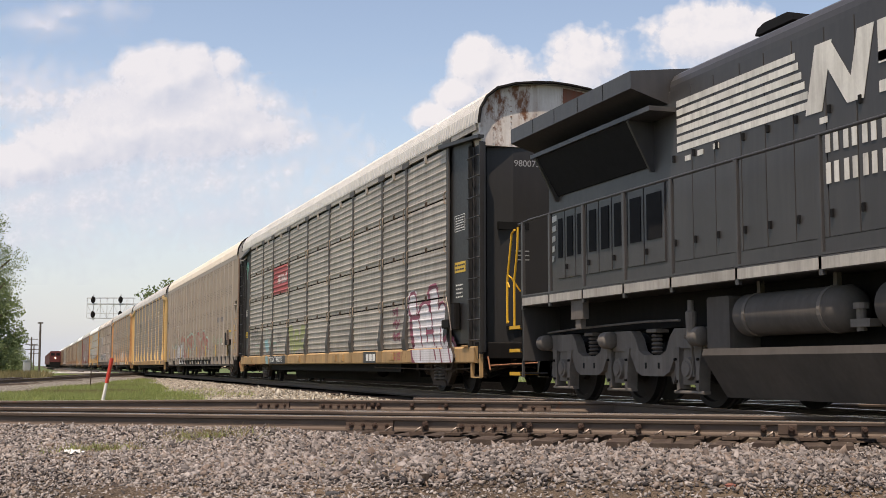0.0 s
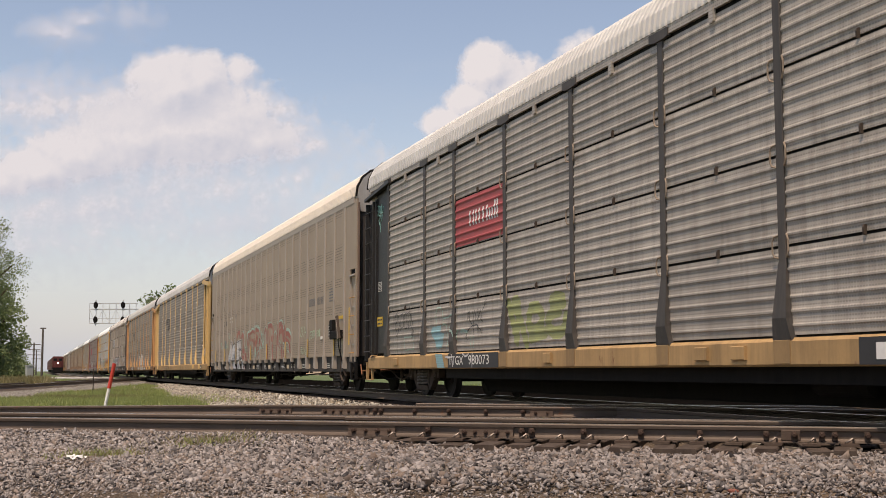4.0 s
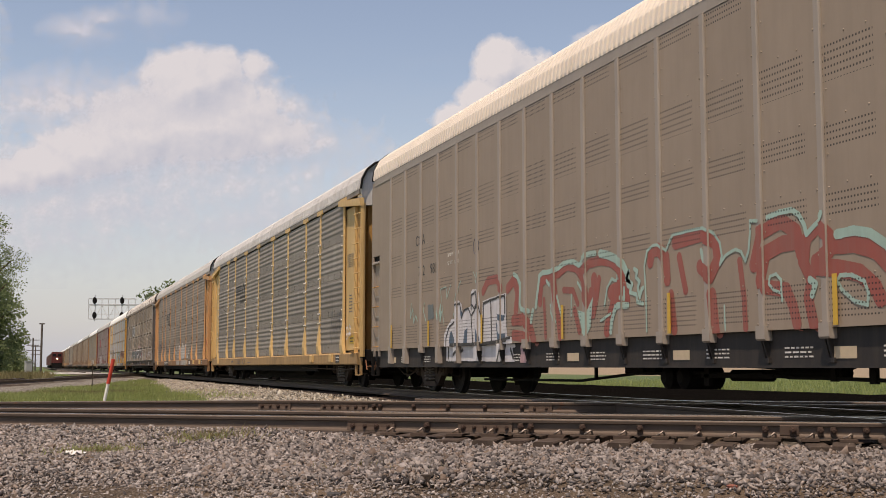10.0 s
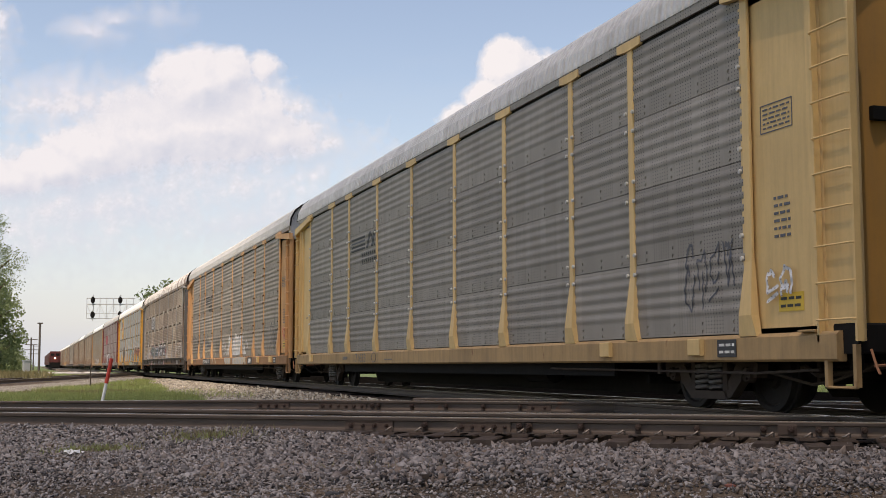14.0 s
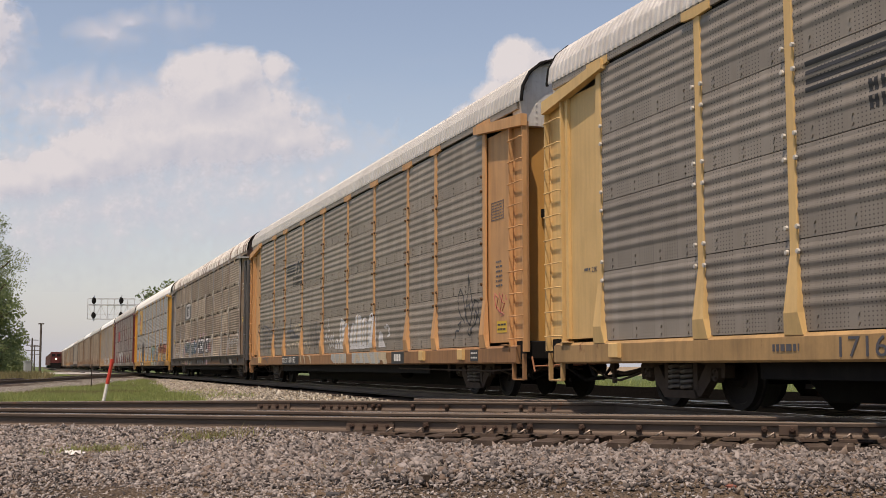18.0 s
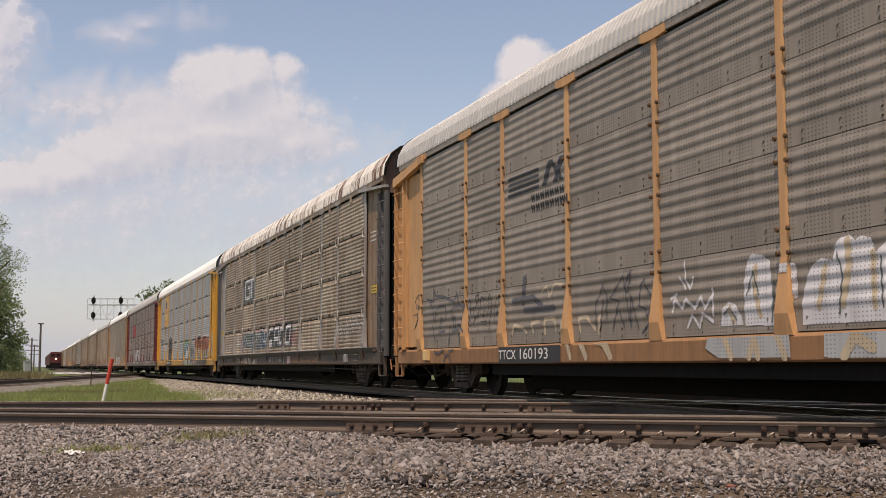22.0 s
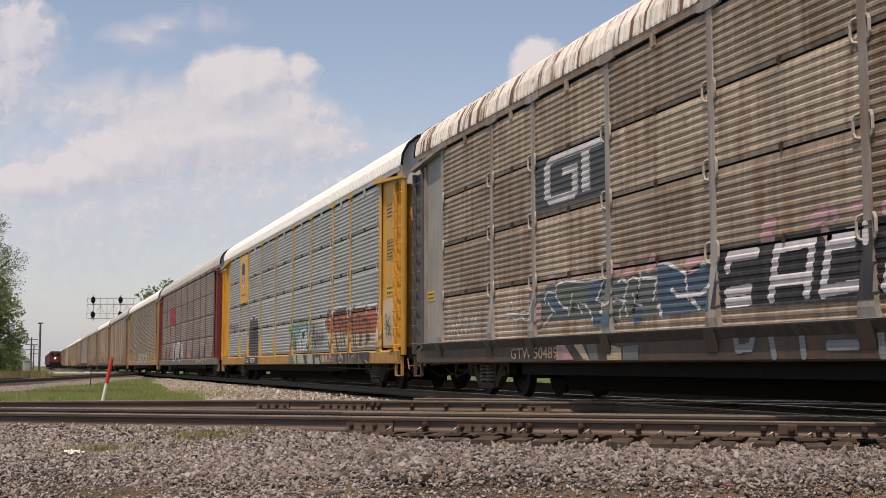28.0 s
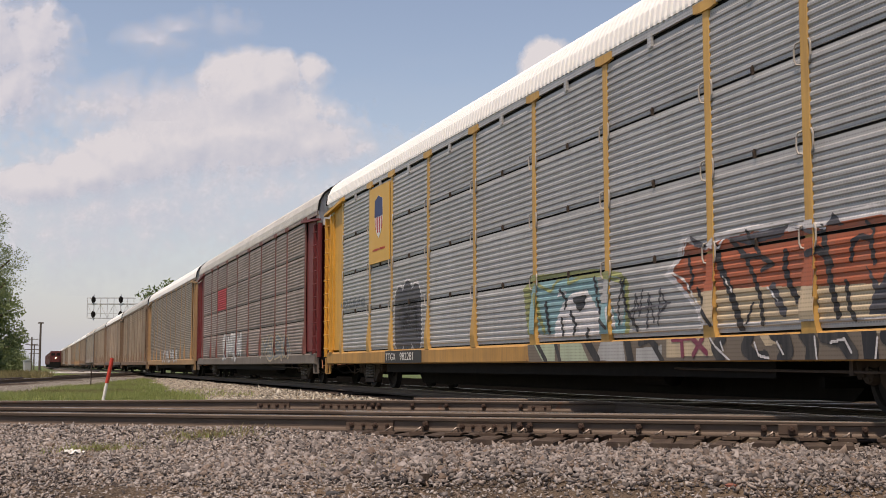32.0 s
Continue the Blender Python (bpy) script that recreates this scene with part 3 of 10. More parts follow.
def holed_wheel_cap():
    m = Mesh().lathe([(-0.06, 0.02), (-0.06, 0.085), (0.0, 0.10), (0.03, 0.10)], "x", (0, 0, 0), 12)
    for i in range(3):
        a = 2 * math.pi * i / 3
        m.lathe([(-0.085, 0.018), (-0.05, 0.018)], "x", (0, 0.05 * math.cos(a), 0.05 * math.sin(a)), 6)
    return m


def side_frame_mesh(s):
    """Cast truck frame: arched beam with open windows round the spring nest."""
    x0, x1 = s * 0.98, s * 1.12
    m = Mesh()
    m.prism([(-1.08, 0.56), (-0.98, 0.63), (-0.62, 0.64), (-0.40, 0.74), (0.40, 0.74), (0.62, 0.64), (0.98, 0.63), (1.08, 0.56), (1.05, 0.40),
             (0.98, 0.40), (0.98, 0.52), (0.74, 0.52), (0.70, 0.54), (0.36, 0.60), (-0.36, 0.60), (-0.70, 0.54), (-0.74, 0.52), (-0.98, 0.52), (-0.98, 0.40), (-1.05, 0.40)],
            "x", x0, x1)
    for q in (-1, 1):
        m.prism([(q * 0.74, 0.54), (q * 0.62, 0.58), (q * 0.34, 0.26), (q * 0.34, 0.15), (q * 0.48, 0.17), (q * 0.70, 0.36)], "x", x0 + 0.01 * s, x1 - 0.01 * s)
        m.box(min(x0, x1), max(x0, x1), q * 0.37 - 0.05, q * 0.37 + 0.05, 0.25, 0.62)
    m.prism([(-0.42, 0.14), (0.42, 0.14), (0.36, 0.24), (-0.36, 0.24)], "x", x0 - 0.02 * s, x1 + 0.02 * s)
    return m


def spring_mesh(s):
    return Mesh().tube([(s * 1.06 + 0.115 * math.cos(0.7 * k), 0.125 * math.sin(0.7 * k), 0.25 + 0.0072 * k) for k in range(46)], 0.027, 6)


SHARED = {}


def shared(key, build):
    if key not in SHARED:
        SHARED[key] = build()
    return SHARED[key]


WHEELS = []


def truck(parent, y, rolling=True):
    """A two-axle truck: bolster, cast side frames, springs, bearing caps, wheelsets that roll."""
    me = shared("bolster", lambda: Mesh().box(-1.0, 1.0, -0.2, 0.2, 0.45, 0.66, 0.03).box(-0.3, 0.3, -0.3, 0.3, 0.6, 0.72).data("truck", M_TRUCK))
    t = part("truck", me, None, parent, at=(0, y, 0))
    for s in (-1, 1):
        part("side_frame", shared(("frame", s), lambda: side_frame_mesh(s).data("side_frame", M_TRUCK)), None, t)
        if s < 0:
            for q in (-0.155, 0.155):
                part("coil_spring", shared(("spring", s), lambda: spring_mesh(s).data("coil_spring", M_SPRING)), None, t, at=(0, q, 0))
    for q in (-0.86, 0.86):
        w = part("wheelset", shared("wheelset", lambda: wheelset_mesh().data("wheelset", M_WHEEL)), None, t, at=(0, q, WHEEL_R))
        if rolling:
            WHEELS.append((w, (0, q, WHEEL_R), WHEEL_R))
        part("bearing_cap", shared("cap", lambda: holed_wheel_cap().data("bearing_cap", M_TRUCK)), None, t, at=(-1.08, q, WHEEL_R + 0.02))
    return t


def ladder(parent, y0, y1, z0, z1, material, x=-1.5, back=True, step=0.37, rung_mat=None):
    """A side ladder: two angle-bar stiles, a back plate and round rungs."""
    if back:
        lad = part("ladder", Mesh().prism([(x + 0.07, y0), (x + 0.115, y0 + 0.03), (x + 0.115, y1 - 0.03), (x + 0.07, y1), (x + 0.08, y1), (x + 0.125, y1 - 0.025),
                                           (x + 0.125, y0 + 0.025), (x + 0.08, y0)], "z", z0, z1), material, parent)
        part("stile", Mesh().box(x, x + 0.072, y0, y0 + 0.035, z0, z1), material, lad)
        part("stile", Mesh().box(x, x + 0.072, y1 - 0.035, y1, z0, z1), material, lad)
    else:
        lad = part("ladder", Mesh().box(x, x + 0.05, y0, y0 + 0.03, z0, z1), material, parent)
        part("stile", Mesh().box(x, x + 0.05, y1 - 0.03, y1, z0, z1), material, lad)
    rung = Mesh().tube([(0.0, 0.02, 0), (-0.03, 0.04, 0), (-0.03, y1 - y0 - 0.04, 0), (0.0, y1 - y0 - 0.02, 0)], 0.011, 6)
    rung_mat = rung_mat or material
    key = ("rung_me", round(y1 - y0, 2), rung_mat.name)
    me = shared(key, lambda: rung.data("rung", rung_mat))
    z = z0 + 0.22
    while z < z1 - 0.05:
        part("rung", me, None, lad, at=(x, y0, z))
        z += step
    return lad


def end_wall(car, y, s, lower, upper, flush=False):
    """The end of a wagon with its folded doors: bowed sheets, painted in two colours; s = 1 faces the front."""
    bow = [(-1.36, 0.62), (-1.22, 0.40), (-0.75, 0.27), (-0.02, 0.22), (0.02, 0.22), (0.75, 0.27), (1.22, 0.40), (1.36, 0.62)]
    if flush:
        bow = [(-1.43, 0.16), (-1.36, 0.09), (-0.75, 0.055), (-0.02, 0.04), (0.02, 0.04), (0.75, 0.055), (1.36, 0.09), (1.43, 0.16)]
    k = 0.185 if flush else 0.0
    back = [(1.36, 0.70), (-1.36, 0.70)]
    pts = [(p, y + s * q) for p, q in bow + back]
    w = part("end_door", Mesh().prism(pts, "z", 0.92, 4.55), lower, car)
    arch = [(-1.37, 4.552)] + [(x * 0.972, z - 0.035) for x, z in ROOF] + [(1.37, 4.552)]
    part("end_top", Mesh().prism([(x, z) for x, z in arch], "y", y + s * (0.235 - k), y + s * 0.62), upper, w)
    rim = [(x * 0.99, y + s * 0.11, z - 0.012) for x, z in ROOF]
    part("roof_seal", Mesh().tube(rim, 0.028, 6), M_BLACK, w, "black seal along the roof edge")
    part("door_slot", Mesh().box(-1.05, -0.45, y + s * (0.28 - k) - 0.035, y + s * (0.28 - k) + 0.035, 3.02, 3.16), M_SLOT, w)
    part("door_latch", Mesh().box(-0.9, -0.35, y + s * (0.25 - k) - 0.03, y + s * (0.25 - k) + 0.03, 1.2, 1.26), M_BLACK, w)
    part("door_seam", Mesh().box(-0.012, 0.012, y + s * (0.22 - k) - 0.006, y + s * (0.22 - k) + 0.006, 1.0, 4.5), M_SLOT, w)
    riv = Mesh()
    for i in range(9):
        for p, q in ((-1.15, 0.235), (-0.8, 0.235), (-0.3, 0.235)):
            riv.box(p - 0.012, p + 0.012, y + s * (q - k) - 0.012, y + s * (q - k) + 0.012, 4.6 + i * 0.1, 4.62 + i * 0.1)
    tagged(part("rivets", riv, upper, w), kind="stuff")
    if flush:
        low = Mesh()
        for i in range(16):
            for p, q in ((-1.32, 0.087), (-1.05, 0.072), (-0.72, 0.053)):
                low.box(p - 0.011, p + 0.011, y + s * q - 0.01, y + s * q + 0.01, 1.0 + i * 0.22, 1.02 + i * 0.22)
        tagged(part("rivets", low, lower, w), kind="stuff")
    return w


def end_rigging(car, y, s):
    """Brake pipe, rods and hanging levers between a truck and the end of a wagon."""
    def p(x, d, z):
        return (x, y + s * d, z)
    r = part("brake_rigging", Mesh().tube([p(-0.35, 0.2, 0.64), p(-0.6, 0.6, 0.56), p(-0.85, 1.0, 0.47), p(-0.9, 1.5, 0.44), p(-0.7, 2.0, 0.53), p(-0.6, 2.5, 0.50)], 0.03, 6), M_TRUCK, car)
    part("brake_rod", Mesh().tube([p(-0.95, 0.35, 0.58), p(-0.98, 1.1, 0.38), p(-0.98, 1.5, 0.34), p(-1.0, 2.3, 0.47)], 0.018, 5), M_TRUCK, r)
    part("brake_rod", Mesh().tube([p(-0.2, 0.6, 0.50), p(-0.25, 1.4, 0.56), p(-0.3, 2.5, 0.48)], 0.022, 5), M_TRUCK, r)
    part("lever", Mesh().box(-0.96, -0.92, min(y + s * 1.22, y + s * 1.30), max(y + s * 1.22, y + s * 1.30), 0.30, 0.68), M_TRUCK, r)
    part("lever", Mesh().box(-0.72, -0.68, min(y + s * 1.7, y + s * 1.77), max(y + s * 1.7, y + s * 1.77), 0.36, 0.68), M_TRUCK, r)
    part("angle_cock", Mesh().lathe([(-0.06, 0.03), (-0.05, 0.06), (0.05, 0.06), (0.06, 0.03)], "y", p(-0.62, 0.62, 0.55), 8).box(-0.66, -0.58, min(y + s * 0.58, y + s * 0.66), max(y + s * 0.58, y + s * 0.66), 0.60, 0.68), M_TRUCK, r)


def autorack(at_y, frame_col, panel, roof, lower, upper, kind="seam", sill=None, label="", full=True, rolling=True, post=None):
    """A closed car-carrying wagon. kind: seam, band (pressed sheets) or flat (smooth punched sheets)."""
    car = thing("autorack_wagon", label, "freight wagon", pose(TRAIN_X, at_y, 0), "wagons of the train")
    sill = sill or frame_col
    L = CAR_L
    # frame
    if kind == "flat":
        m = Mesh().box(-1.42, -1.36, 0.5, L - 0.5, 0.525, 0.95, 0.01).box(-1.44, -1.36, 0.5, L - 0.5, 0.525, 0.555).box(1.36, 1.42, 0.5, L - 0.5, 0.525, 0.95)
        part("side_sill", m, M_SILLGREY, car, "dark grey recessed sill")
    else:
        m = Mesh().prism([(-1.50, 0.61), (-1.50, 0.85), (-1.46, 0.89), (-1.38, 0.89), (-1.38, 0.585), (-1.47, 0.585)], "y", 0.35, L - 0.35)
        m.box(1.4, 1.5, 0.35, L - 0.35, 0.60, 0.89)
        part("side_sill", m, sill, car)
    if frame_col.name == "streaked_grey_steel":
        slate = mat("slate_grey_plate", (0.050, 0.046, 0.043), 0.6, 0.1, 0.25, 1.5, grime=0.5, rust=0.2)
        part("sloped_plate", Mesh().prism([(-1.575, 0.985), (-1.575, 0.97), (-1.506, 0.85), (-1.45, 0.85), (-1.45, 0.985)], "y", 0.9, L - 0.9), slate, car, "slate grey plate sloping in to the sill")
        # Narrow pale strip along the plate's outer top edge.
        part("plate_lip", Mesh().box(-1.579, -1.53, 0.9, L - 0.9, 0.986, 0.994), PALE_PANEL, car, "narrow pale lip of the sloped plate")
        gusset = Mesh().prism([(-1.578, 0.968), (-1.512, 0.70), (-1.50, 0.70), (-1.50, 0.968)], "y", -0.12, 0.12).data("bracket", sill)
        for y in POSTS:
            part("bracket", gusset, None, car, at=(0, y, 0))
    if kind == "flat":
        for z in (1.55, 2.1, 3.3, 3.95):
            part("grab_iron", Mesh().tube([(-0.62, 0.06, z), (-0.62, -0.03, z - 0.02), (-0.28, -0.05, z - 0.02), (-0.28, 0.05, z)], 0.014, 5), mat("orange_rung", (0.45, 0.22, 0.05), 0.7), car, "orange grab iron")
    part("deck", Mesh().box(-1.40, 1.40, 0.3, L - 0.3, 0.80, 0.885), M_BLACK, car)
    if kind == "flat":
        part("centre_sill", Mesh().box(-0.25, 0.25, 1.0, L - 1.0, 0.66, 0.86), M_BLACK, car)
        for y in (12.95, 13.38):
            part("air_tank", Mesh().lathe([(-0.28, 0.08), (-0.22, 0.16), (0.30, 0.16), (0.36, 0.08)], "x", (-0.75, y, 0.40), 14), M_BLACK, car)
        part("brake_valve", Mesh().box(-0.9, -0.55, 14.2, 14.75, 0.42, 0.66, 0.03).box(-0.85, -0.6, 13.95, 14.2, 0.46, 0.56), M_BLACK, car)
        part("brake_cylinder", Mesh().lathe([(9.9, 0.04), (9.92, 0.08), (11.0, 0.08), (11.02, 0.04), (11.9, 0.03)], "y", (-0.7, 0, 0.47), 12), M_BLACK, car)
        part("brake_lever", Mesh().box(-0.98, -0.94, 10.9, 12.5, 0.40, 0.45).box(-0.98, -0.92, 12.3, 12.42, 0.30, 0.66).box(-0.98, -0.93, 9.75, 9.84, 0.38, 0.66)
             .box(-0.98, -0.93, 9.1, 9.2, 0.36, 0.66).box(-0.8, -0.6, 11.4, 12.1, 0.36, 0.5, 0.03), M_BLACK, car)
        part("brake_pipe", Mesh().tube([(-0.9, 5.2, 0.56), (-0.92, 6.2, 0.47), (-0.95, 9.0, 0.40), (-0.95, 11.0, 0.43), (-0.9, 12.6, 0.46), (-0.9, 14.4, 0.44), (-0.92, 16.2, 0.32), (-0.92, 20.5, 0.30)], 0.022, 6), M_BLACK, car)
        part("brake_pipe", Mesh().tube([(-0.6, 3.0, 0.58), (-0.6, 9.8, 0.58), (-0.5, 10.2, 0.5), (-0.6, 12.4, 0.56), (-0.7, 15.0, 0.60), (-0.7, 22.0, 0.60)], 0.03, 6), M_BLACK, car)
        part("hanger_bar", Mesh().box(-0.96, -0.92, 5.1, 5.15, 0.40, 0.66).box(-0.96, -0.90, 7.6, 7.8, 0.48, 0.66).box(-0.96, -0.90, 6.0, 6.2, 0.46, 0.66).box(-0.96, -0.92, 15.6, 15.65, 0.34, 0.66), M_BLACK, car)
        part("brake_rod", Mesh().tube([(-1.38, 4.6, 0.44), (-1.40, 1.9, 0.44), (-1.38, 1.7, 0.46)], 0.02, 6), M_TRUCK, car)
        part("brake_chain", Mesh().tube([(-1.40, 1.85, 0.44), (-1.42, 1.65, 0.30), (-1.42, 1.4, 0.27), (-1.44, 1.2, 0.42), (-1.5, 1.25, 0.62)], 0.028, 5), M_TRUCK, car)
    else:
        m = Mesh().prism([(0.8, 0.60), (4.9, 0.60), (5.5, 0.14), (L - 5.5, 0.14), (L - 4.9, 0.60), (L - 0.8, 0.60), (L - 0.8, 0.80), (0.8, 0.80)], "x", -0.38, 0.38)
        part("centre_sill", m, M_BLACK, car)
        # Added dark plate, no wagon part: blocks the bright field behind the underside.
        part("far_skirt", Mesh().box(1.30, 1.34, 5.3, L - 5.3, 0.16, 0.60), M_BLACK, car)
        if full:
            part("brake_rod", Mesh().tube([(-1.30, 0.9, 0.50), (-1.34, 2.0, 0.46), (-1.34, 7.5, 0.50), (-1.2, 8.4, 0.52)], 0.016, 6), M_TRUCK, car)
            part("rod_hanger", Mesh().box(-1.36, -1.32, 4.2, 4.26, 0.44, 0.60), M_TRUCK, car)
            part("brake_beam", Mesh().box(-1.0, 1.0, 5.15, 5.25, 0.30, 0.42, 0.02), M_BLACK, car)
            part("air_tank", Mesh().lathe([(8.6, 0.05), (8.66, 0.16), (9.6, 0.16), (9.66, 0.05)], "y", (-0.85, 0, 0.42), 14), M_BLACK, car)
        part("skirt", Mesh().box(-1.30, -1.26, 5.6, L - 5.6, 0.40, 0.62).box(1.26, 1.3, 5.6, L - 5.6, 0.40, 0.62), M_BLACK, car)
    # far side
    far = Mesh().box(1.40, 1.46, 0.6, L - 0.6, 0.95, EAVE)
    for p in POSTS:
        far.box(1.44, 1.5, p - 0.045, p + 0.045, 0.9, EAVE)
    part("far_side", far, panel, car)
    # near side
    if kind == "flat":
        n_bay, y0, y1 = 21, 1.26, 25.04
        w = (y1 - y0) / n_bay
        def smooth_sheet():
            m = Mesh().box(-1.475, -1.45, 0, w - 0.045, 0.93, 4.79)
            for q in range(12):
                for y in (0.075, w - 0.12):
                    m.lathe([(-0.008, 0.008), (0.0, 0.013)], "x", (-1.475, y, 1.0 + 0.335 * q), 6)
            for y, z in ((0.35, 1.44), (0.7, 1.45), (0.36, 2.36), (0.72, 2.36), (0.35, 3.06), (0.71, 3.06), (0.36, 3.87), (0.7, 3.88)):
                m.lathe([(-0.008, 0.008), (0.0, 0.013)], "x", (-1.475, y, z), 6)
            return m.data("panel", panel)
        sm = shared(("flat", panel.name), smooth_sheet)

        def smooth_post(shoe):
            m = Mesh().box(-1.505, -1.45, -0.05, 0.05, 0.86, 4.793, 0.01)
            m.prism([(-1.52, 0.98), (-1.52, shoe + 0.02), (-1.50, shoe), (-1.42, shoe), (-1.42, 0.98)], "y", -0.085, 0.085)
            return m.data("post", frame_col)
        gm = shared("sill_gusset", lambda: Mesh().prism([(-1.50, 0.82), (-1.44, 0.60), (-1.42, 0.60), (-1.42, 0.82)], "y", -0.035, -0.012)
                    .prism([(-1.50, 0.82), (-1.44, 0.60), (-1.42, 0.60), (-1.42, 0.82)], "y", 0.012, 0.035).box(-1.45, -1.42, -0.06, 0.06, 0.58, 0.63).data("sill_gusset", M_SILLGREY))
        for i in range(n_bay):
            part("panel", sm, None, car, at=(0, y0 + i * w + 0.022, 0))
        for i in range(n_bay + 1):
            long = i in (0, 1, 2, 3, 4, 5, n_bay - 4, n_bay - 3, n_bay - 1, n_bay)
            p = part("post", shared(("flatpost", frame_col.name, long), lambda: smooth_post(0.60 if long else 0.82)), None, car, at=(0, y0 + i * w, 0))
            if not long:
                part("sill_gusset", gm, None, p)
        plainer = mat("tan_end_paint", (0.325, 0.257, 0.196), 0.6, 0, 0.08, 1.2, grime=0.15, rnd=0.03)
        for a, b, s in ((0.05, 1.22, 1), (25.08, L - 0.05, -1)):
            def bay(p, q):
                return (a + p, a + q) if s > 0 else (b - q, b - p)
            part("end_panel", Mesh().box(-1.47, -1.42, a, b, 3.12, EAVE + 0.02), plainer, car)
            part("end_panel", Mesh().box(-1.47, -1.42, *bay(0.66, b - a), 0.9, 3.117), plainer, car)
            part("stile", Mesh().box(-1.475, -1.42, *bay(0.0, 0.14), 0.9, 3.117, 0.004), plainer, car)
            part("jamb", Mesh().box(-1.45, -1.41, *((a - 0.10, a - 0.01) if s > 0 else (b + 0.01, b + 0.10)), 0.9, EAVE - 0.1, 0.008), mat("rust_brown_jamb", (0.16, 0.10, 0.075), 0.7, 0, 0.3, 2.0, grime=0.4), car, "rust brown door jamb")
            part("recess_back", Mesh().box(-1.425, -1.40, *bay(0.142, 0.658), 0.9, 2.94), plainer, car)
            part("recess_opening", Mesh().box(-1.43, -1.40, *bay(0.142, 0.658), 2.945, 3.117), M_SLOT, car)
            part("lintel", Mesh().box(-1.50, -1.445, *bay(0.10, 0.70), 2.93, 2.985, 0.01), frame_col, car, "bracket over the ladder bay")
            for z in (1.21, 1.70, 2.17):
                part("batten", Mesh().box(-1.431, -1.426, *bay(0.16, 0.64), z - 0.02, z + 0.02), TAN_POST, car)
            for i in range(9):
                part("rivet", shared("side_rivet", lambda: Mesh().lathe([(-0.008, 0.008), (0.0, 0.014)], "x", (0, 0, 0), 6).data("rivet", frame_col)), None, car, at=(-1.475, bay(0.07, 0.07)[0], 1.05 + 0.235 * i))
            ladder(car, *bay(0.15, 0.645), 0.775, 2.75, frame_col, x=-1.475, back=False, step=0.465, rung_mat=mat("orange_rung", (0.45, 0.22, 0.05), 0.7))
    else:
        ys = POSTS
        post = post or frame_col
        slim = frame_col in (YELLOW_UP, DARK_RED, OCHRE) or (kind == "seam" and frame_col == FAR_OCHRE)
        pm = shared(("post", post.name, kind, slim), lambda: post_mesh(slim=slim, cap=0.33 if kind == "band" else 0.25).data("post", post))
        for i, y in enumerate(ys):
            part("post", pm, None, car, at=(0, y, 0))
        clip_me = shared(("clip", panel.name), lambda: Mesh().tube([(-1.46, 0.075, -0.125), (-1.485, 0.12, -0.11), (-1.49, 0.145, -0.06), (-1.49, 0.145, 0.06), (-1.485, 0.12, 0.11), (-1.46, 0.075, 0.125)], 0.017 if panel == GALV_BROWN else 0.011, 5).data("panel_clip", mat("weathered_clip", (0.40, 0.37, 0.33), 0.75, 0, 0.3, 6.0, rust=0.2) if panel in (GALV_BROWN, GALV_LIGHT) else mat("tan_clip", (0.27, 0.215, 0.165), 0.75, 0, 0.3, 6.0, rust=0.3)))
        gap = 0.005 if kind == "band" else 0.017
        if kind == "band":
            clip_me = shared(("round_clip", panel.name), lambda: Mesh().lathe([(-0.03, 0.012), (-0.028, 0.026), (0.0, 0.03)], "x", (-1.475, 0.10, 0.0), 8).data("panel_clip", mat("pale_clip", (0.5, 0.48, 0.44), 0.7) if panel == GALV_DARK else mat("rusty_clip", (0.12, 0.07, 0.04), 0.8)))
        tab_me = shared(("tab", panel.name), lambda: Mesh().prism([(-0.05, 4.70), (-0.035, 4.68), (0.035, 4.68), (0.05, 4.70), (0.05, 4.87), (-0.05, 4.87)], "x", -0.045, -0.005).data("top_tab", panel))
        hang_me = shared("hanger", lambda: Mesh().prism([(-0.034, -0.02), (-0.04, 0.05), (-0.024, 0.085), (0.0, 0.085), (0.0, -0.02)], "y", -0.012, 0.012).data("hanger", M_TRUCK))
        for i in range(len(ys) - 1):
            wd = ys[i + 1] - ys[i] - 0.05
            if full:
                for r in range(4):
                    key = (panel.name, round(wd, 2), r)
                    me = shared(key, lambda: sheet(wd, ROWS[r] + gap, ROWS[r + 1] - gap, kind).data("panel", panel))
                    p = part("panel", me, None, car, at=(-1.445, ys[i] + 0.025, 0))
                    if r and full == 2:
                        for dz in (-0.13, 0.13) if kind == "band" else (0.0,):
                            part("panel_clip", clip_me, None, p, at=(1.445, -0.025, ROWS[r] + dz))
                            part("panel_clip", clip_me, None, p, at=Matrix.Translation((1.445, wd + 0.025, ROWS[r] + dz)) @ Matrix.Diagonal((1, -1, 1, 1)))
                        if kind != "band" and r == 3:
                            part("top_tab", tab_me, None, p, at=(0, wd / 2, 0))
                        if kind != "band":
                            part("hanger", hang_me, None, p, at=(0, wd / 2, ROWS[r]))
            else:
                me = shared((panel.name, round(wd, 2), "all"), lambda: sheet(wd, ROWS[0], ROWS[-1], kind).data("panel", panel))
                part("panel", me, None, car, at=(-1.445, ys[i] + 0.025, 0))
        part("seam_backing", Mesh().box(-1.42, -1.41, ys[0], ys[-1], 0.90, EAVE), M_BLACK, car)
        for s in (1, -1):
            def yy(v):
                return v if s > 0 else L - v
            lo = 2.05 if s > 0 else L - ys[-1] - 0.03

            def span(a, b):
                return (min(yy(a), yy(b)), max(yy(a), yy(b)))
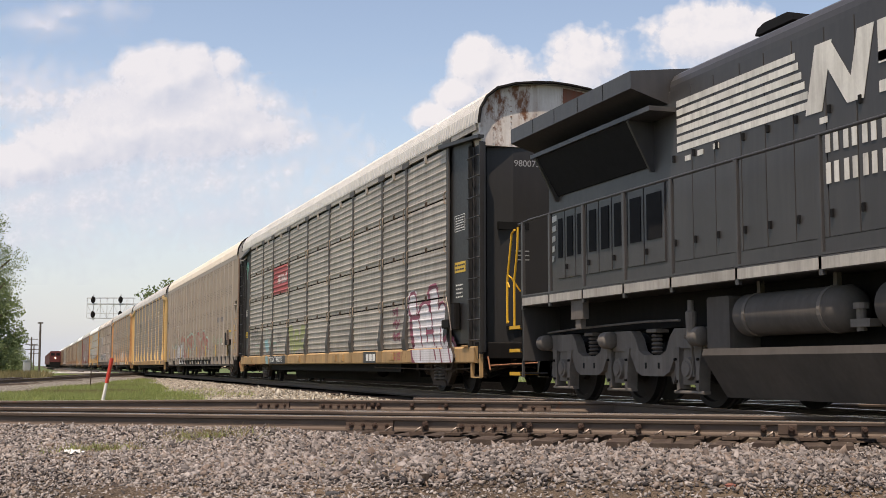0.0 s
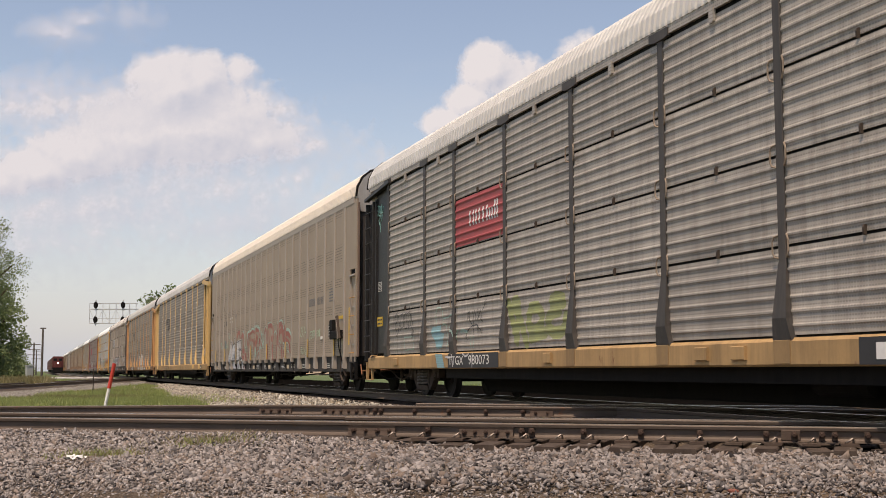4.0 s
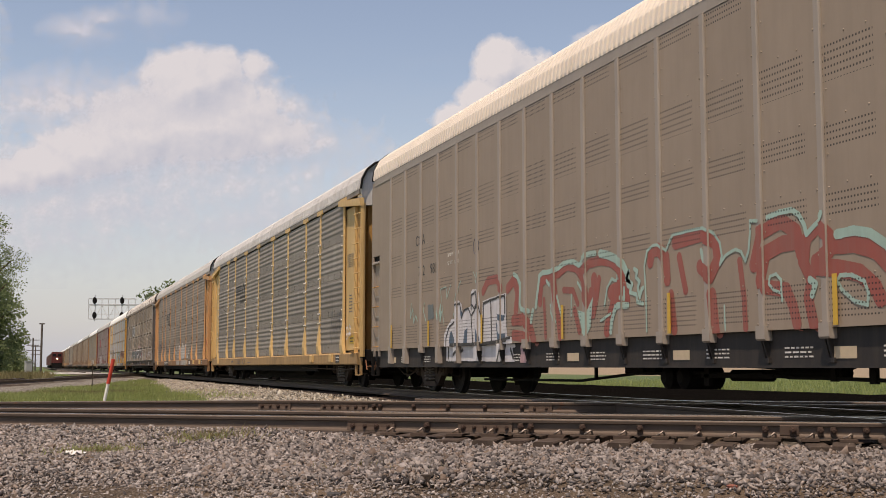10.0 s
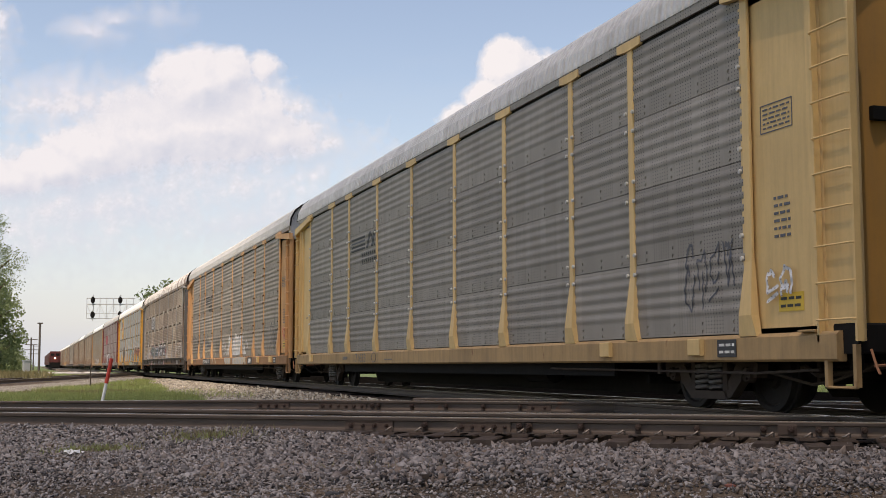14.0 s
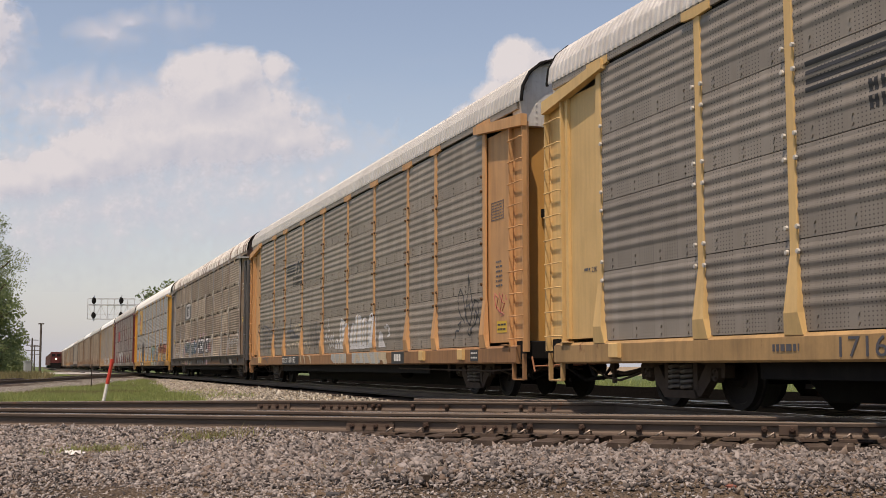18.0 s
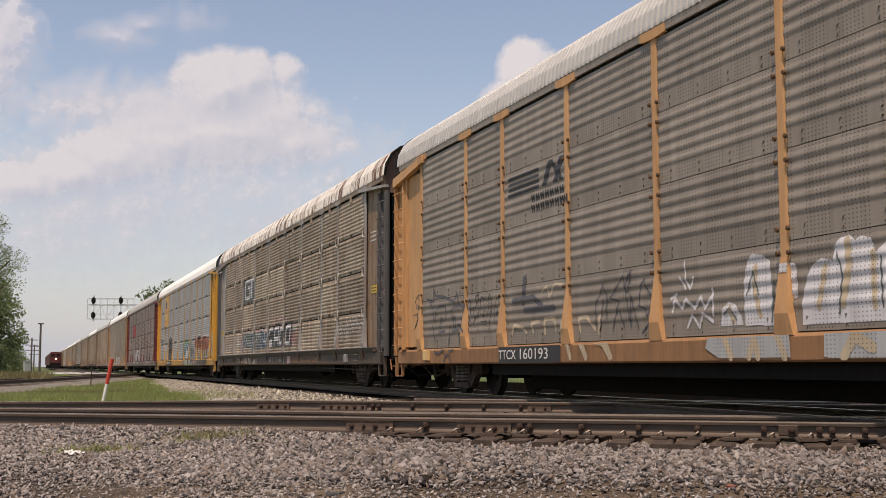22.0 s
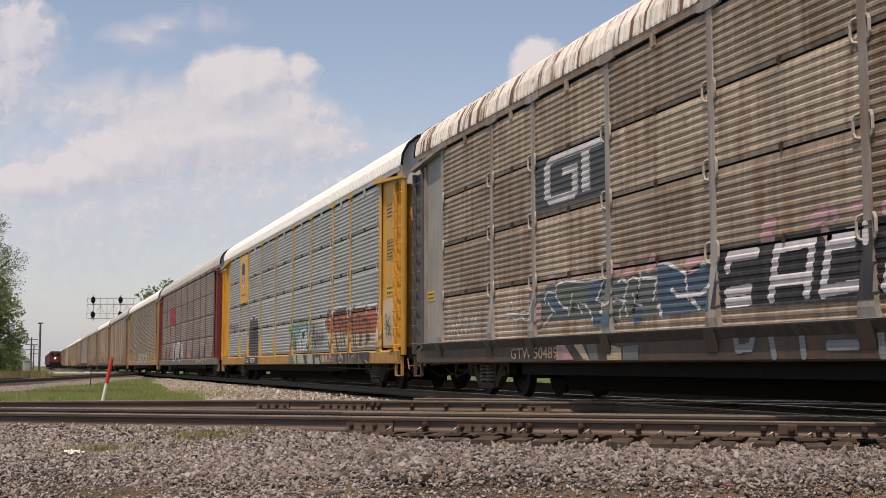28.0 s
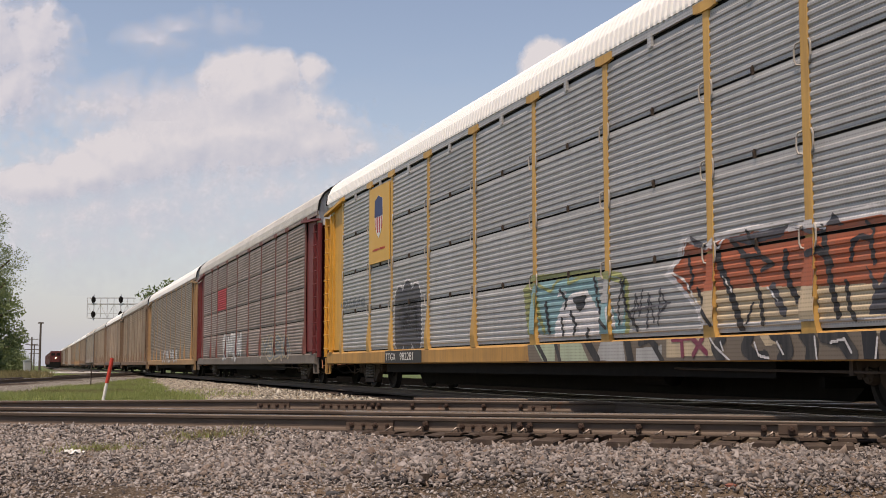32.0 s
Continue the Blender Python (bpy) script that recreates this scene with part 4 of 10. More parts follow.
            part("end_panel", Mesh().box(-1.40, -1.37, *span(0.72, lo), 0.95, 4.62 if kind == "band" else EAVE - 0.08), (RUST_PANEL if s > 0 else PALE_PANEL) if frame_col == GREY_POST else frame_col, car)
            part("stile", Mesh().box(-1.45, -1.402, *span(0.70, 0.80), 0.95, 4.62), frame_col, car)
            part("stile", Mesh().box(-1.45, -1.402, *span(lo - 0.10, lo), 0.95, 4.62), frame_col, car)
            part("eave_bracket", Mesh().prism([(yy(0.0), 4.50 if kind == "band" else 4.64), (yy(0.0), 4.70), (yy(lo + 0.25), EAVE + 0.02), (yy(lo + 0.25), EAVE - (0.12 if kind == "band" else 0.06))], "x", -1.535, -1.42), frame_col, car)
            a, b = span(0.02, 0.66)
            ladder(car, a, b, 0.78, 4.58, SLATE if frame_col == GREY_POST else frame_col)
            if full:
                part("sill_step", Mesh().box(-1.53, -1.44, *span(0.66, 0.95), 0.885, 0.91, 0.006), sill, car)
                part("air_hose_bracket", Mesh().box(-1.30, -1.22, *span(0.3, 0.42), 0.50, 0.70).tube([(-1.26, yy(0.36), 0.52), (-1.1, yy(0.6), 0.34), (-0.6, yy(1.2), 0.44), (-0.5, yy(1.9), 0.52)], 0.03, 6), M_BLACK, car)
    hx = -1.481 if kind == "flat" else -1.474
    part("header", Mesh().box(hx, -1.43, 0.3, L - 0.3, 4.795 if kind == "flat" else 4.84, 4.955).box(1.43, -hx, 0.3, L - 0.3, 4.80, 4.955),
         frame_col if kind == "flat" else panel, car, "long plate under the roof edge")
    part("roof", roof_mesh(0.1, L - 0.1, bool(full)), roof, car)
    for y, s in ((0.0, 1), (L, -1)):
        end_wall(car, y, s, lower, upper, kind == "flat")
        cp = Mesh().box(-0.11, 0.11, min(y + s * 0.9, y - s * 0.4), max(y + s * 0.9, y - s * 0.4), 0.72, 0.94, 0.03)
        cp.prism([(-0.16, y - s * 0.28), (0.16, y - s * 0.28), (0.20, y - s * 0.44), (0.05, y - s * 0.46), (-0.2, y - s * 0.42)], "z", 0.70, 0.98)
        part("coupler", cp, M_TRUCK, car)
        part("end_beam", Mesh().box(-1.42, 1.42, min(y + s * 0.12, y + s * 0.5), max(y + s * 0.12, y + s * 0.5), 0.66, 0.96, 0.02), M_BLACK, car)
        st = Mesh().tube([(-1.46, y + s * 0.10, 0.72), (-1.46, y + s * 0.10, 0.33), (-1.46, y + s * 0.56, 0.33), (-1.46, y + s * 0.56, 0.72)], 0.02, 5)
        st.box(-1.48, -1.42, min(y + s * 0.08, y + s * 0.13), max(y + s * 0.08, y + s * 0.13), 0.33, 0.75).box(-1.48, -1.42, min(y + s * 0.53, y + s * 0.58), max(y + s * 0.53, y + s * 0.58), 0.33, 0.75)
        part("stirrup_step", st, sill if kind != "flat" else M_BLACK, car)
        if full:
            end_rigging(car, y, s)
        lev = Mesh().tube([(-1.35, y + s * 0.02, 0.70), (-1.35, y - s * 0.06, 0.52), (-1.35, y - s * 0.1, 0.46)], 0.014).tube(
            [(-1.35, y - s * 0.02, 0.54), (-0.3, y - s * 0.15, 0.60)], 0.014)
        part("uncoupling_lever", lev, mat("rusty_lever", (0.30, 0.14, 0.08), 0.8), car)
        part("brake_hose", Mesh().tube([(-0.32, y + s * 0.1, 0.66), (-0.36, y - s * 0.15, 0.45), (-0.34, y - s * 0.34, 0.34), (-0.3, y - s * 0.46, 0.36)], 0.025, 6), M_BLACK, car)
    for y in (3.4, L - 3.5):
        truck(car, y, rolling)
    car["at_y"] = at_y
    return car


CARS = []
ROOF_GREY = mat("grey_roof", (0.56, 0.55, 0.52), 0.5, 0.15, 0.15, 1.0, grime=0.25)
ROOF_WHITE = mat("white_roof", (0.84, 0.84, 0.82), 0.55, 0, 0.05, 1.0, grime=0.05)
ROOF_CREAM = mat("cream_roof", (0.76, 0.68, 0.58), 0.55, 0, 0.1, 1.0, grime=0.12)
ROOF_RUST = mat("rusty_roof", (0.76, 0.73, 0.68), 0.65, 0, 0.2, 1.0, grime=0.2, rust=0.5, bands=1.0)
ROOF_SILVER = mat("silver_roof", (0.62, 0.61, 0.59), 0.5, 0.12, 0.25, 1.5, grime=0.32, bands=0.12)
YELLOW = mat("faded_yellow", (0.68, 0.46, 0.205), 0.6, 0, 0.12, 1.2, grime=0.22, rust=0.05, dust=(0.22, 0.12, 0.055))
YELLOW_UP = mat("bright_yellow", (0.68, 0.355, 0.06), 0.5, 0, 0.12, 1.2, grime=0.3, dust=(0.22, 0.13, 0.06))
BROWN_YEL = mat("brown_yellow", (0.461, 0.243, 0.064), 0.6, 0, 0.12, 1.2, grime=0.25)
SILL = mat("dirty_yellow_sill", (0.42, 0.262, 0.118), 0.65, 0, 0.25, 1.5, grime=0.4, rust=0.4, dust=(0.10, 0.07, 0.045))
TAN_YEL = mat("sun_bleached_ochre", (0.60, 0.33, 0.15), 0.65, 0, 0.15, 1.2, grime=0.22, rust=0.12, dust=(0.24, 0.13, 0.07), drip=0.25)
FAR_OCHRE = mat("dusty_ochre", (0.40, 0.25, 0.13), 0.65, 0, 0.15, 1.2, grime=0.4, rust=0.1, dust=(0.18, 0.11, 0.06))
SILL_ORANGE = mat("rusty_orange_sill", (0.46, 0.25, 0.075), 0.65, 0, 0.22, 1.5, grime=0.5, rust=0.35, dust=(0.17, 0.11, 0.065))
SILL_RUST = mat("rusty_ochre_sill", (0.33, 0.17, 0.078), 0.7, 0, 0.22, 1.5, grime=0.5, rust=0.3, dust=(0.10, 0.06, 0.035))
OCHRE = mat("dirty_ochre", (0.23, 0.15, 0.10), 0.65, 0, 0.2, 1.2, grime=0.5, rust=0.2, dust=(0.12, 0.08, 0.055))
CHARCOAL = mat("charcoal_paint", (0.021, 0.0205, 0.021), 0.5, 0, 0.2, 1.2, grime=0.3, dust=(0.042, 0.037, 0.033))
GALV = mat("galvanised_sheet", (0.425, 0.385, 0.338), 0.55, 0.2, 0.18, 1.5, grime=0.5, dots=0.35, rnd=0.1)
GALV_DARK = mat("dark_sheet", (0.285, 0.255, 0.22), 0.6, 0.15, 0.18, 1.5, grime=0.3, rnd=0.10, perf=0.8)
GALV_MID = mat("weathered_sheet", (0.31, 0.268, 0.222), 0.6, 0.15, 0.18, 1.5, grime=0.4, rnd=0.10, perf=0.8)
GALV_BROWN = mat("rust_brown_sheet", (0.46, 0.375, 0.29), 0.65, 0.1, 0.3, 1.5, grime=0.65, rust=0.40, dots=0.3, rnd=0.28, dust=(0.15, 0.115, 0.085), drip=0.5)
GALV_FAR = mat("far_brown_sheet", (0.36, 0.275, 0.20), 0.65, 0.1, 0.3, 1.5, grime=0.6, rust=0.4, dots=0.3, rnd=0.34, dust=(0.14, 0.095, 0.065), drip=0.4)
GALV_DULL = mat("dull_sheet", (0.335, 0.275, 0.25), 0.6, 0.1, 0.2, 1.5, grime=0.45, dots=0.3, rnd=0.12, dust=(0.15, 0.11, 0.085))
GALV_LIGHT = mat("light_sheet", (0.461, 0.461, 0.461), 0.5, 0.25, 0.12, 1.5, grime=0.2, dots=0.35, rnd=0.06)
TAN = mat("tan_paint", (0.325, 0.257, 0.196), 0.6, 0, 0.08, 1.2, grime=0.15, rnd=0.03, punched=True)
TAN_POST = mat("tan_post", (0.36, 0.315, 0.27), 0.6, 0, 0.08, 1.2, grime=0.15)
GREY_FRAME = mat("grey_steel", (0.072, 0.060, 0.051), 0.6, 0.1, 0.3, 1.5, grime=0.55, rust=0.5, dust=(0.10, 0.07, 0.05), drip=0.4)
GREY_POST = mat("streaked_grey_steel", (0.33, 0.325, 0.315), 0.6, 0.1, 0.25, 1.5, grime=0.45, rust=0.22, dust=(0.16, 0.11, 0.08), drip=0.5)
RUST_PANEL = mat("rust_streaked_panel", (0.27, 0.20, 0.135), 0.7, 0, 0.3, 1.5, grime=0.3, rust=0.8, dust=(0.12, 0.10, 0.09), drip=0.6)
PALE_PANEL = mat("pale_grey_panel", (0.33, 0.325, 0.31), 0.65, 0, 0.15, 1.5, grime=0.35, rust=0.15, dust=(0.15, 0.12, 0.10))
SLATE = mat("slate_ladder", (0.125, 0.125, 0.128), 0.6, 0.1, 0.2, 1.5, grime=0.4, rust=0.2, dust=(0.09, 0.07, 0.055))
DARK_RED = mat("dark_red_paint", (0.17, 0.024, 0.028), 0.55, 0, 0.12, 1.2, grime=0.2)
END_WHITE = mat("white_end", (0.62, 0.62, 0.60), 0.6, 0, 0.15, 1.5, grime=0.3, rust=0.5)
END_GREY = mat("pale_grey_end", (0.40, 0.395, 0.385), 0.6, 0, 0.2, 1.5, grime=0.3)
END_RUST = mat("rust_bloomed_white", (0.60, 0.575, 0.545), 0.65, 0, 0.2, 1.5, grime=0.45, rust=0.85, dust=(0.30, 0.22, 0.16), drip=0.3)
RUSTY = mat("rust_red", (0.21, 0.13, 0.10), 0.8, 0, 0.3, 1.5, grime=0.3, rust=0.3)
SPECS = [
    (CHARCOAL, GALV, ROOF_GREY, CHARCOAL, END_RUST, "broad", SILL, "charcoal autorack wagon with galvanised panels and yellow sill"),
    (TAN_POST, TAN, ROOF_CREAM, mat("brown_black_end", (0.040, 0.035, 0.033), 0.6, 0, 0.25, 1.5, grime=0.4, dust=(0.07, 0.055, 0.045)), END_GREY, "flat", None, "smooth tan autorack wagon with punched panels and graffiti"),
    (YELLOW, GALV_DARK, ROOF_SILVER, BROWN_YEL, END_WHITE, "band", SILL, "yellow autorack wagon with dark ribbed panels"),
    (TAN_YEL, GALV_MID, ROOF_GREY, BROWN_YEL, END_WHITE, "band", SILL_RUST, "faded yellow autorack wagon with weathered ribbed panels"),
    (GREY_POST, GALV_BROWN, ROOF_RUST, CHARCOAL, RUSTY, "seam", GREY_FRAME, "rust-stained brown autorack wagon with a patchy roof"),
    (YELLOW_UP, GALV_LIGHT, ROOF_WHITE, YELLOW_UP, END_WHITE, "seam", SILL_ORANGE, "bright yellow autorack wagon with light grey panels"),
    (DARK_RED, GALV_DULL, ROOF_GREY, DARK_RED, END_WHITE, "seam", mat("dusty_grey_sill", (0.19, 0.165, 0.145), 0.7, 0, 0.3, 1.5, grime=0.5, rust=0.3, dust=(0.11, 0.08, 0.06)), "dark red autorack wagon with galvanised panels"),
    (FAR_OCHRE, GALV_MID, ROOF_WHITE, BROWN_YEL, END_WHITE, "seam", None, "yellow autorack wagon with weathered panels and a white roof"),
    (OCHRE, GALV_FAR, ROOF_GREY, BROWN_YEL, END_WHITE, "band", None, "ochre autorack wagon with brown stained panels"),
    (OCHRE, GALV_FAR, ROOF_WHITE, BROWN_YEL, END_WHITE, "seam", GREY_FRAME, "ochre autorack wagon with brown panels and a white roof"),
]
for i in range(22):
    k = i if i < 9 else (9, 8, 4, 9, 7, 9, 1, 8, 4, 9, 2, 9, 8)[i - 9]
    fr, pa, ro, lo_, up, kd, si, lb = SPECS[k]
    CARS.append(autorack(FRONTS[i], fr, pa, ro, lo_, up, kd, si, lb, full=2 if i < 6 else (1 if i < 7 else 0), rolling=i < 7, post=mat("worn_red_post", (0.19, 0.07, 0.062), 0.7, 0, 0.25, 1.5, grime=0.5, dust=(0.16, 0.11, 0.09)) if k == 6 else (mat("weathered_yellow_post", (0.57, 0.34, 0.105), 0.6, 0, 0.15, 1.2, grime=0.4, rust=0.1, dust=(0.22, 0.13, 0.07)) if k == 5 else (mat("dusty_charcoal_post", (0.050, 0.046, 0.043), 0.6, 0, 0.25, 1.2, grime=0.5, rust=0.1, dust=(0.12, 0.10, 0.085)) if k == 0 else None))))


# ---- locomotive (y counts from the front of the first wagon, forward is negative) ----
M_LOCO = mat("loco_black", (0.050, 0.048, 0.049), 0.42, 0, 0.2, 1.0, grime=0.35, dust=(0.085, 0.08, 0.075))
M_LOCO_DIRT = mat("dusty_running_gear", (0.165, 0.148, 0.132), 0.85, 0, 0.3, 3.0, grime=0.4, bump=0.3, dust=(0.06, 0.052, 0.045))
M_SCREEN = mat("dark_screen", (0.012, 0.012, 0.013), 0.8, 0, 0.3, 8.0)
M_RAIL_Y = mat("yellow_handrail", (0.60, 0.33, 0.02), 0.5, 0, 0.1, 4.0, bump=0.05)
M_DIRTY_WHITE = mat("dirty_white", (0.704, 0.691, 0.640), 0.65, 0, 0.2, 1.5, grime=0.45, dust=(0.2, 0.18, 0.16))
M_STRIPE = mat("grimy_stripe", (0.42, 0.40, 0.36), 0.7, 0, 0.25, 1.5, grime=0.6, dust=(0.16, 0.14, 0.12))
M_TANK = mat("tank_grime", (0.10, 0.09, 0.082), 0.85, 0, 0.25, 1.2, grime=0.4, bump=0.2, dust=(0.06, 0.052, 0.045))
LOCO = thing("diesel_locomotive", "black diesel locomotive with white stripes and dusty grey trucks", "locomotive", pose(TRAIN_X, FIRST_Y, 0))


def hood_mesh(h, y0, y1, z0, z1, r):
    """A hood with a rounded roof edge."""
    ring = [(-h, z0), (-h, z1 - r)]
    ring += [(-h + r - r * math.cos(a), z1 - r + r * math.sin(a)) for a in (0.35, 0.8, 1.25, 1.57)]
    ring += [(-x, z) for x, z in ring[::-1]]
    return Mesh().prism(ring, "y", y0, y1)


def loco_parts():
    part("walkway", Mesh().box(-1.5, 1.5, -21.5, -1.92, 1.50, 1.655, 0.01), M_LOCO, LOCO)
    part("underframe", Mesh().box(-0.9, 0.9, -21.3, -2.1, 1.05, 1.50), M_BLACK, LOCO)
    part("hood", hood_mesh(0.93, -16.5, -5.9, 1.655, 4.52, 0.22), M_LOCO, LOCO, smooth=False)
    part("cab", hood_mesh(1.45, -19.6, -16.5, 1.655, 4.5, 0.3), M_LOCO, LOCO)
    part("nose", hood_mesh(0.9, -21.0, -19.6, 1.655, 3.2, 0.2), M_LOCO, LOCO)
    rear = part("radiator_section", hood_mesh(0.93, -5.9, -1.78, 1.655, 4.30, 0.1), M_LOCO, LOCO)
    # radiator wings: roof that spreads to full width
    wing = Mesh().prism([(-1.5, 4.26), (-1.5, 4.50), (-0.45, 4.62), (0.45, 4.62), (1.5, 4.50), (1.5, 4.26), (0.93, 4.08), (-0.93, 4.08)], "y", -5.85, -1.5)
    part("radiator_wing", wing, M_LOCO, rear)
    part("ledge", Mesh().box(-1.36, -0.9, -6.1, -2.0, 3.92, 3.985), M_LOCO, rear)
    part("screen", Mesh().prism([(-1.32, 3.915), (-0.96, 3.30), (-0.93, 3.30), (-0.93, 3.915)], "y", -5.35, -2.2), M_SCREEN, rear)
    for y in (-5.42, -2.18):
        part("gusset", Mesh().prism([(-1.34, 3.915), (-0.98, 3.22), (-0.93, 3.22), (-0.93, 3.915)], "y", y, y + 0.05), M_LOCO, rear)
    seam = Mesh()
    for y in (-5.0, -4.15, -3.3, -2.45):
        seam.box(-1.503, -1.498, y - 0.008, y + 0.008, 4.27, 4.49)
    part("seam", seam, M_SCREEN, rear)
    # doors of the rear section with screened windows
    y = -2.12
    for i, w in enumerate((0.34, 0.40, 0.42, 0.42, 0.44, 0.50, 0.50, 0.60)):
        d = part("hood_door", Mesh().box(-0.955, -0.93, y - w + 0.02, y - 0.01, 1.95, 3.05, 0.004), M_LOCO, LOCO)
        part("door_screen", Mesh().box(-0.965, -0.95, y - w + 0.09, y - 0.09, 2.28, 2.92), M_SCREEN, d)
        if i % 2:
            part("latch", Mesh().box(-0.985, -0.95, y - 0.11, y - 0.06, 2.08, 2.16), M_SCREEN, d)
        y -= w
    # tall hood doors
    y = -5.95
    k = 0
    while y > -15.5:
        w = (0.52, 0.56, 0.60)[k % 3]
        d = part("hood_door", Mesh().box(-0.947, -0.925, y - w + 0.012, y - 0.006, 1.92, 4.22, 0.004), M_LOCO, LOCO)
        for z in (2.12, 3.25):
            part("latch", Mesh().box(-0.975, -0.94, y - 0.09, y - 0.05, z, z + 0.09), M_SCREEN, d)
        y -= w
        k += 1
    part("hood_sill", Mesh().box(-0.99, -0.93, -16.4, -1.9, 1.66, 1.90), M_LOCO, LOCO)
    st = part("exhaust_stack", Mesh().prism([(-8.0, 4.40), (-7.3, 4.40), (-7.3, 4.64), (-7.36, 4.70), (-7.94, 4.70), (-8.0, 4.64)], "x", -0.38, 0.38), M_SCREEN, LOCO)
    part("stack_cap", Mesh().prism([(-8.06, 4.70), (-7.24, 4.70), (-7.30, 4.78), (-7.45, 4.82), (-7.95, 4.82), (-8.06, 4.78)], "x", -0.46, 0.46), M_SCREEN, st)
    # stripes and mark, as plain white shapes
    for i in range(6):
        z = 3.37 + i * 0.122
        y0, y1 = -6.1, -9.05 + 0.055 * i
        s = part("white_stripe", Mesh().box(-0.953, -0.949, y1, y0, z, z + 0.084), M_DIRTY_WHITE, LOCO, "white painted stripe")
    mark = Mesh()
    mark.prism([(-8.95, 3.30), (-9.25, 3.30), (-9.45, 4.05), (-9.15, 4.05)], "x", -0.955, -0.950)
    mark.prism([(-9.15, 4.05), (-9.42, 4.05), (-9.95, 3.30), (-9.68, 3.30)], "x", -0.956, -0.9535)
    mark.prism([(-9.68, 3.30), (-9.95, 3.30), (-10.15, 4.05), (-9.88, 4.05)], "x", -0.955, -0.950)
    part("white_mark", mark, M_DIRTY_WHITE, LOCO, "large white slanted emblem")
    mark = Mesh().prism([(-10.2, 3.90), (-10.2, 4.05), (-10.95, 4.05), (-10.95, 3.90)], "x", -0.955, -0.950)
    mark.box(-0.955, -0.950, -10.45, -10.2, 3.62, 3.9).box(-0.955, -0.950, -10.9, -10.2, 3.60, 3.72).box(-0.955, -0.950, -10.95, -10.7, 3.3, 3.60).box(-0.955, -0.950, -10.7, -10.2, 3.3, 3.42)
    part("white_mark", mark, M_DIRTY_WHITE, LOCO, "large white slanted emblem")
    for row, z0, z1, n in ((0, 2.83, 3.07, 7), (1, 2.49, 2.72, 8)):
        for i in range(n):
            y = -9.12 - i * 0.31
            m = Mesh().box(-0.957, -0.952, y - 0.25, y - 0.17, z0, z1).box(-0.957, -0.952, y - 0.08, y, z0, z1)
            part("painted_bar", m, M_DIRTY_WHITE, LOCO, "white painted bar")
    for y, z in ((-6.3, 3.22), (-6.62, 3.24), (-7.0, 3.26), (-9.2, 3.16)):
        part("notice_plate", Mesh().box(-0.955, -0.949, y - 0.14, y, z, z + 0.07), M_DIRTY_WHITE, LOCO, "small white notice")
    # slanted stripes at the rear corner
    for i in range(5):
        z = 2.22 + i * 0.165
        part("corner_stripe", Mesh().prism([(-1.80, z), (-1.80, z + 0.10), (-1.99 - 0.03 * i, z + 0.12), (-1.99 - 0.03 * i, z + 0.03)], "x", -0.945, -0.935), M_DIRTY_WHITE, LOCO)
    # sill stripe, pieces between the posts
    ys = [-1.95, -3.05, -4.26, -5.55, -6.84, -8.34, -9.89, -11.4, -12.9, -14.4, -15.9]
    for a, b in zip(ys[:-1], ys[1:]):
        part("sill_stripe", Mesh().box(-1.506, -1.50, b + 0.028, a - 0.028, 1.51, 1.63), M_STRIPE, LOCO, "dirty white reflective stripe")
        part("walkway_edge", Mesh().box(-1.5, -1.47, b + 0.03, a - 0.03, 1.655, 1.68), M_LOCO, LOCO)
    hr = part("handrail", Mesh().tube([(-1.47, -1.75, 2.86), (-1.47, -2.2, 2.89), (-1.47, -16.2, 2.89)], 0.02, 8), M_LOCO, LOCO)
    for y in ys:
        part("handrail_post", Mesh().box(-1.50, -1.45, y - 0.035, y + 0.035, 1.45, 2.88, 0.008), M_LOCO, hr)
    # rear platform, steps, yellow grab rails
    part("end_sheet", Mesh().box(-1.48, 1.48, -1.95, -1.88, 0.62, 1.66), M_LOCO, LOCO)
    part("platform", Mesh().box(-0.9, 0.9, -1.9, -1.4, 1.5, 1.62), M_LOCO, LOCO)
    part("step_well", Mesh().box(-1.48, -1.44, -1.92, -1.88, 0.35, 1.66).box(-1.02, -0.98, -1.92, -1.45, 0.35, 1.55).prism([(-1.92, 1.6), (-1.86, 1.6), (-1.5, 0.45), (-1.5, 0.36), (-1.92, 0.36)], "x", -1.02, -0.99), M_LOCO, LOCO)
    for z in (0.40, 0.78, 1.16):
        s = part("step", Mesh().box(-1.50, -1.0, -1.86, -1.42, z, z + 0.03), M_LOCO, LOCO)
        part("step_edge", Mesh().box(-1.505, -1.0, -1.42, -1.40, z - 0.02, z + 0.035).box(-1.507, -1.50, -1.86, -1.42, z - 0.02, z + 0.035), M_RAIL_Y, s, "worn yellow step edge")
    part("grab_rail", Mesh().tube([(-1.46, -1.24, 1.28), (-1.46, -1.20, 1.25), (-1.46, -1.20, 1.95), (-1.46, -1.42, 2.75), (-1.46, -1.55, 2.80)], 0.02, 8), M_RAIL_Y, LOCO, "bright yellow bent grab rail")
    part("grab_rail", Mesh().tube([(-1.46, -1.58, 1.18), (-1.46, -1.52, 1.15), (-1.46, -1.52, 1.95), (-1.46, -1.66, 2.45), (-1.46, -1.70, 2.83)], 0.02, 8), M_RAIL_Y, LOCO, "bright yellow bent grab rail")
    part("uncoupling_lever", Mesh().tube([(-1.46, -1.3, 1.85), (-1.46, -1.22, 1.95), (-1.46, -1.26, 2.06), (-1.44, -1.36, 2.0), (-1.3, -1.40, 1.78)], 0.014, 6), M_RAIL_Y, LOCO)
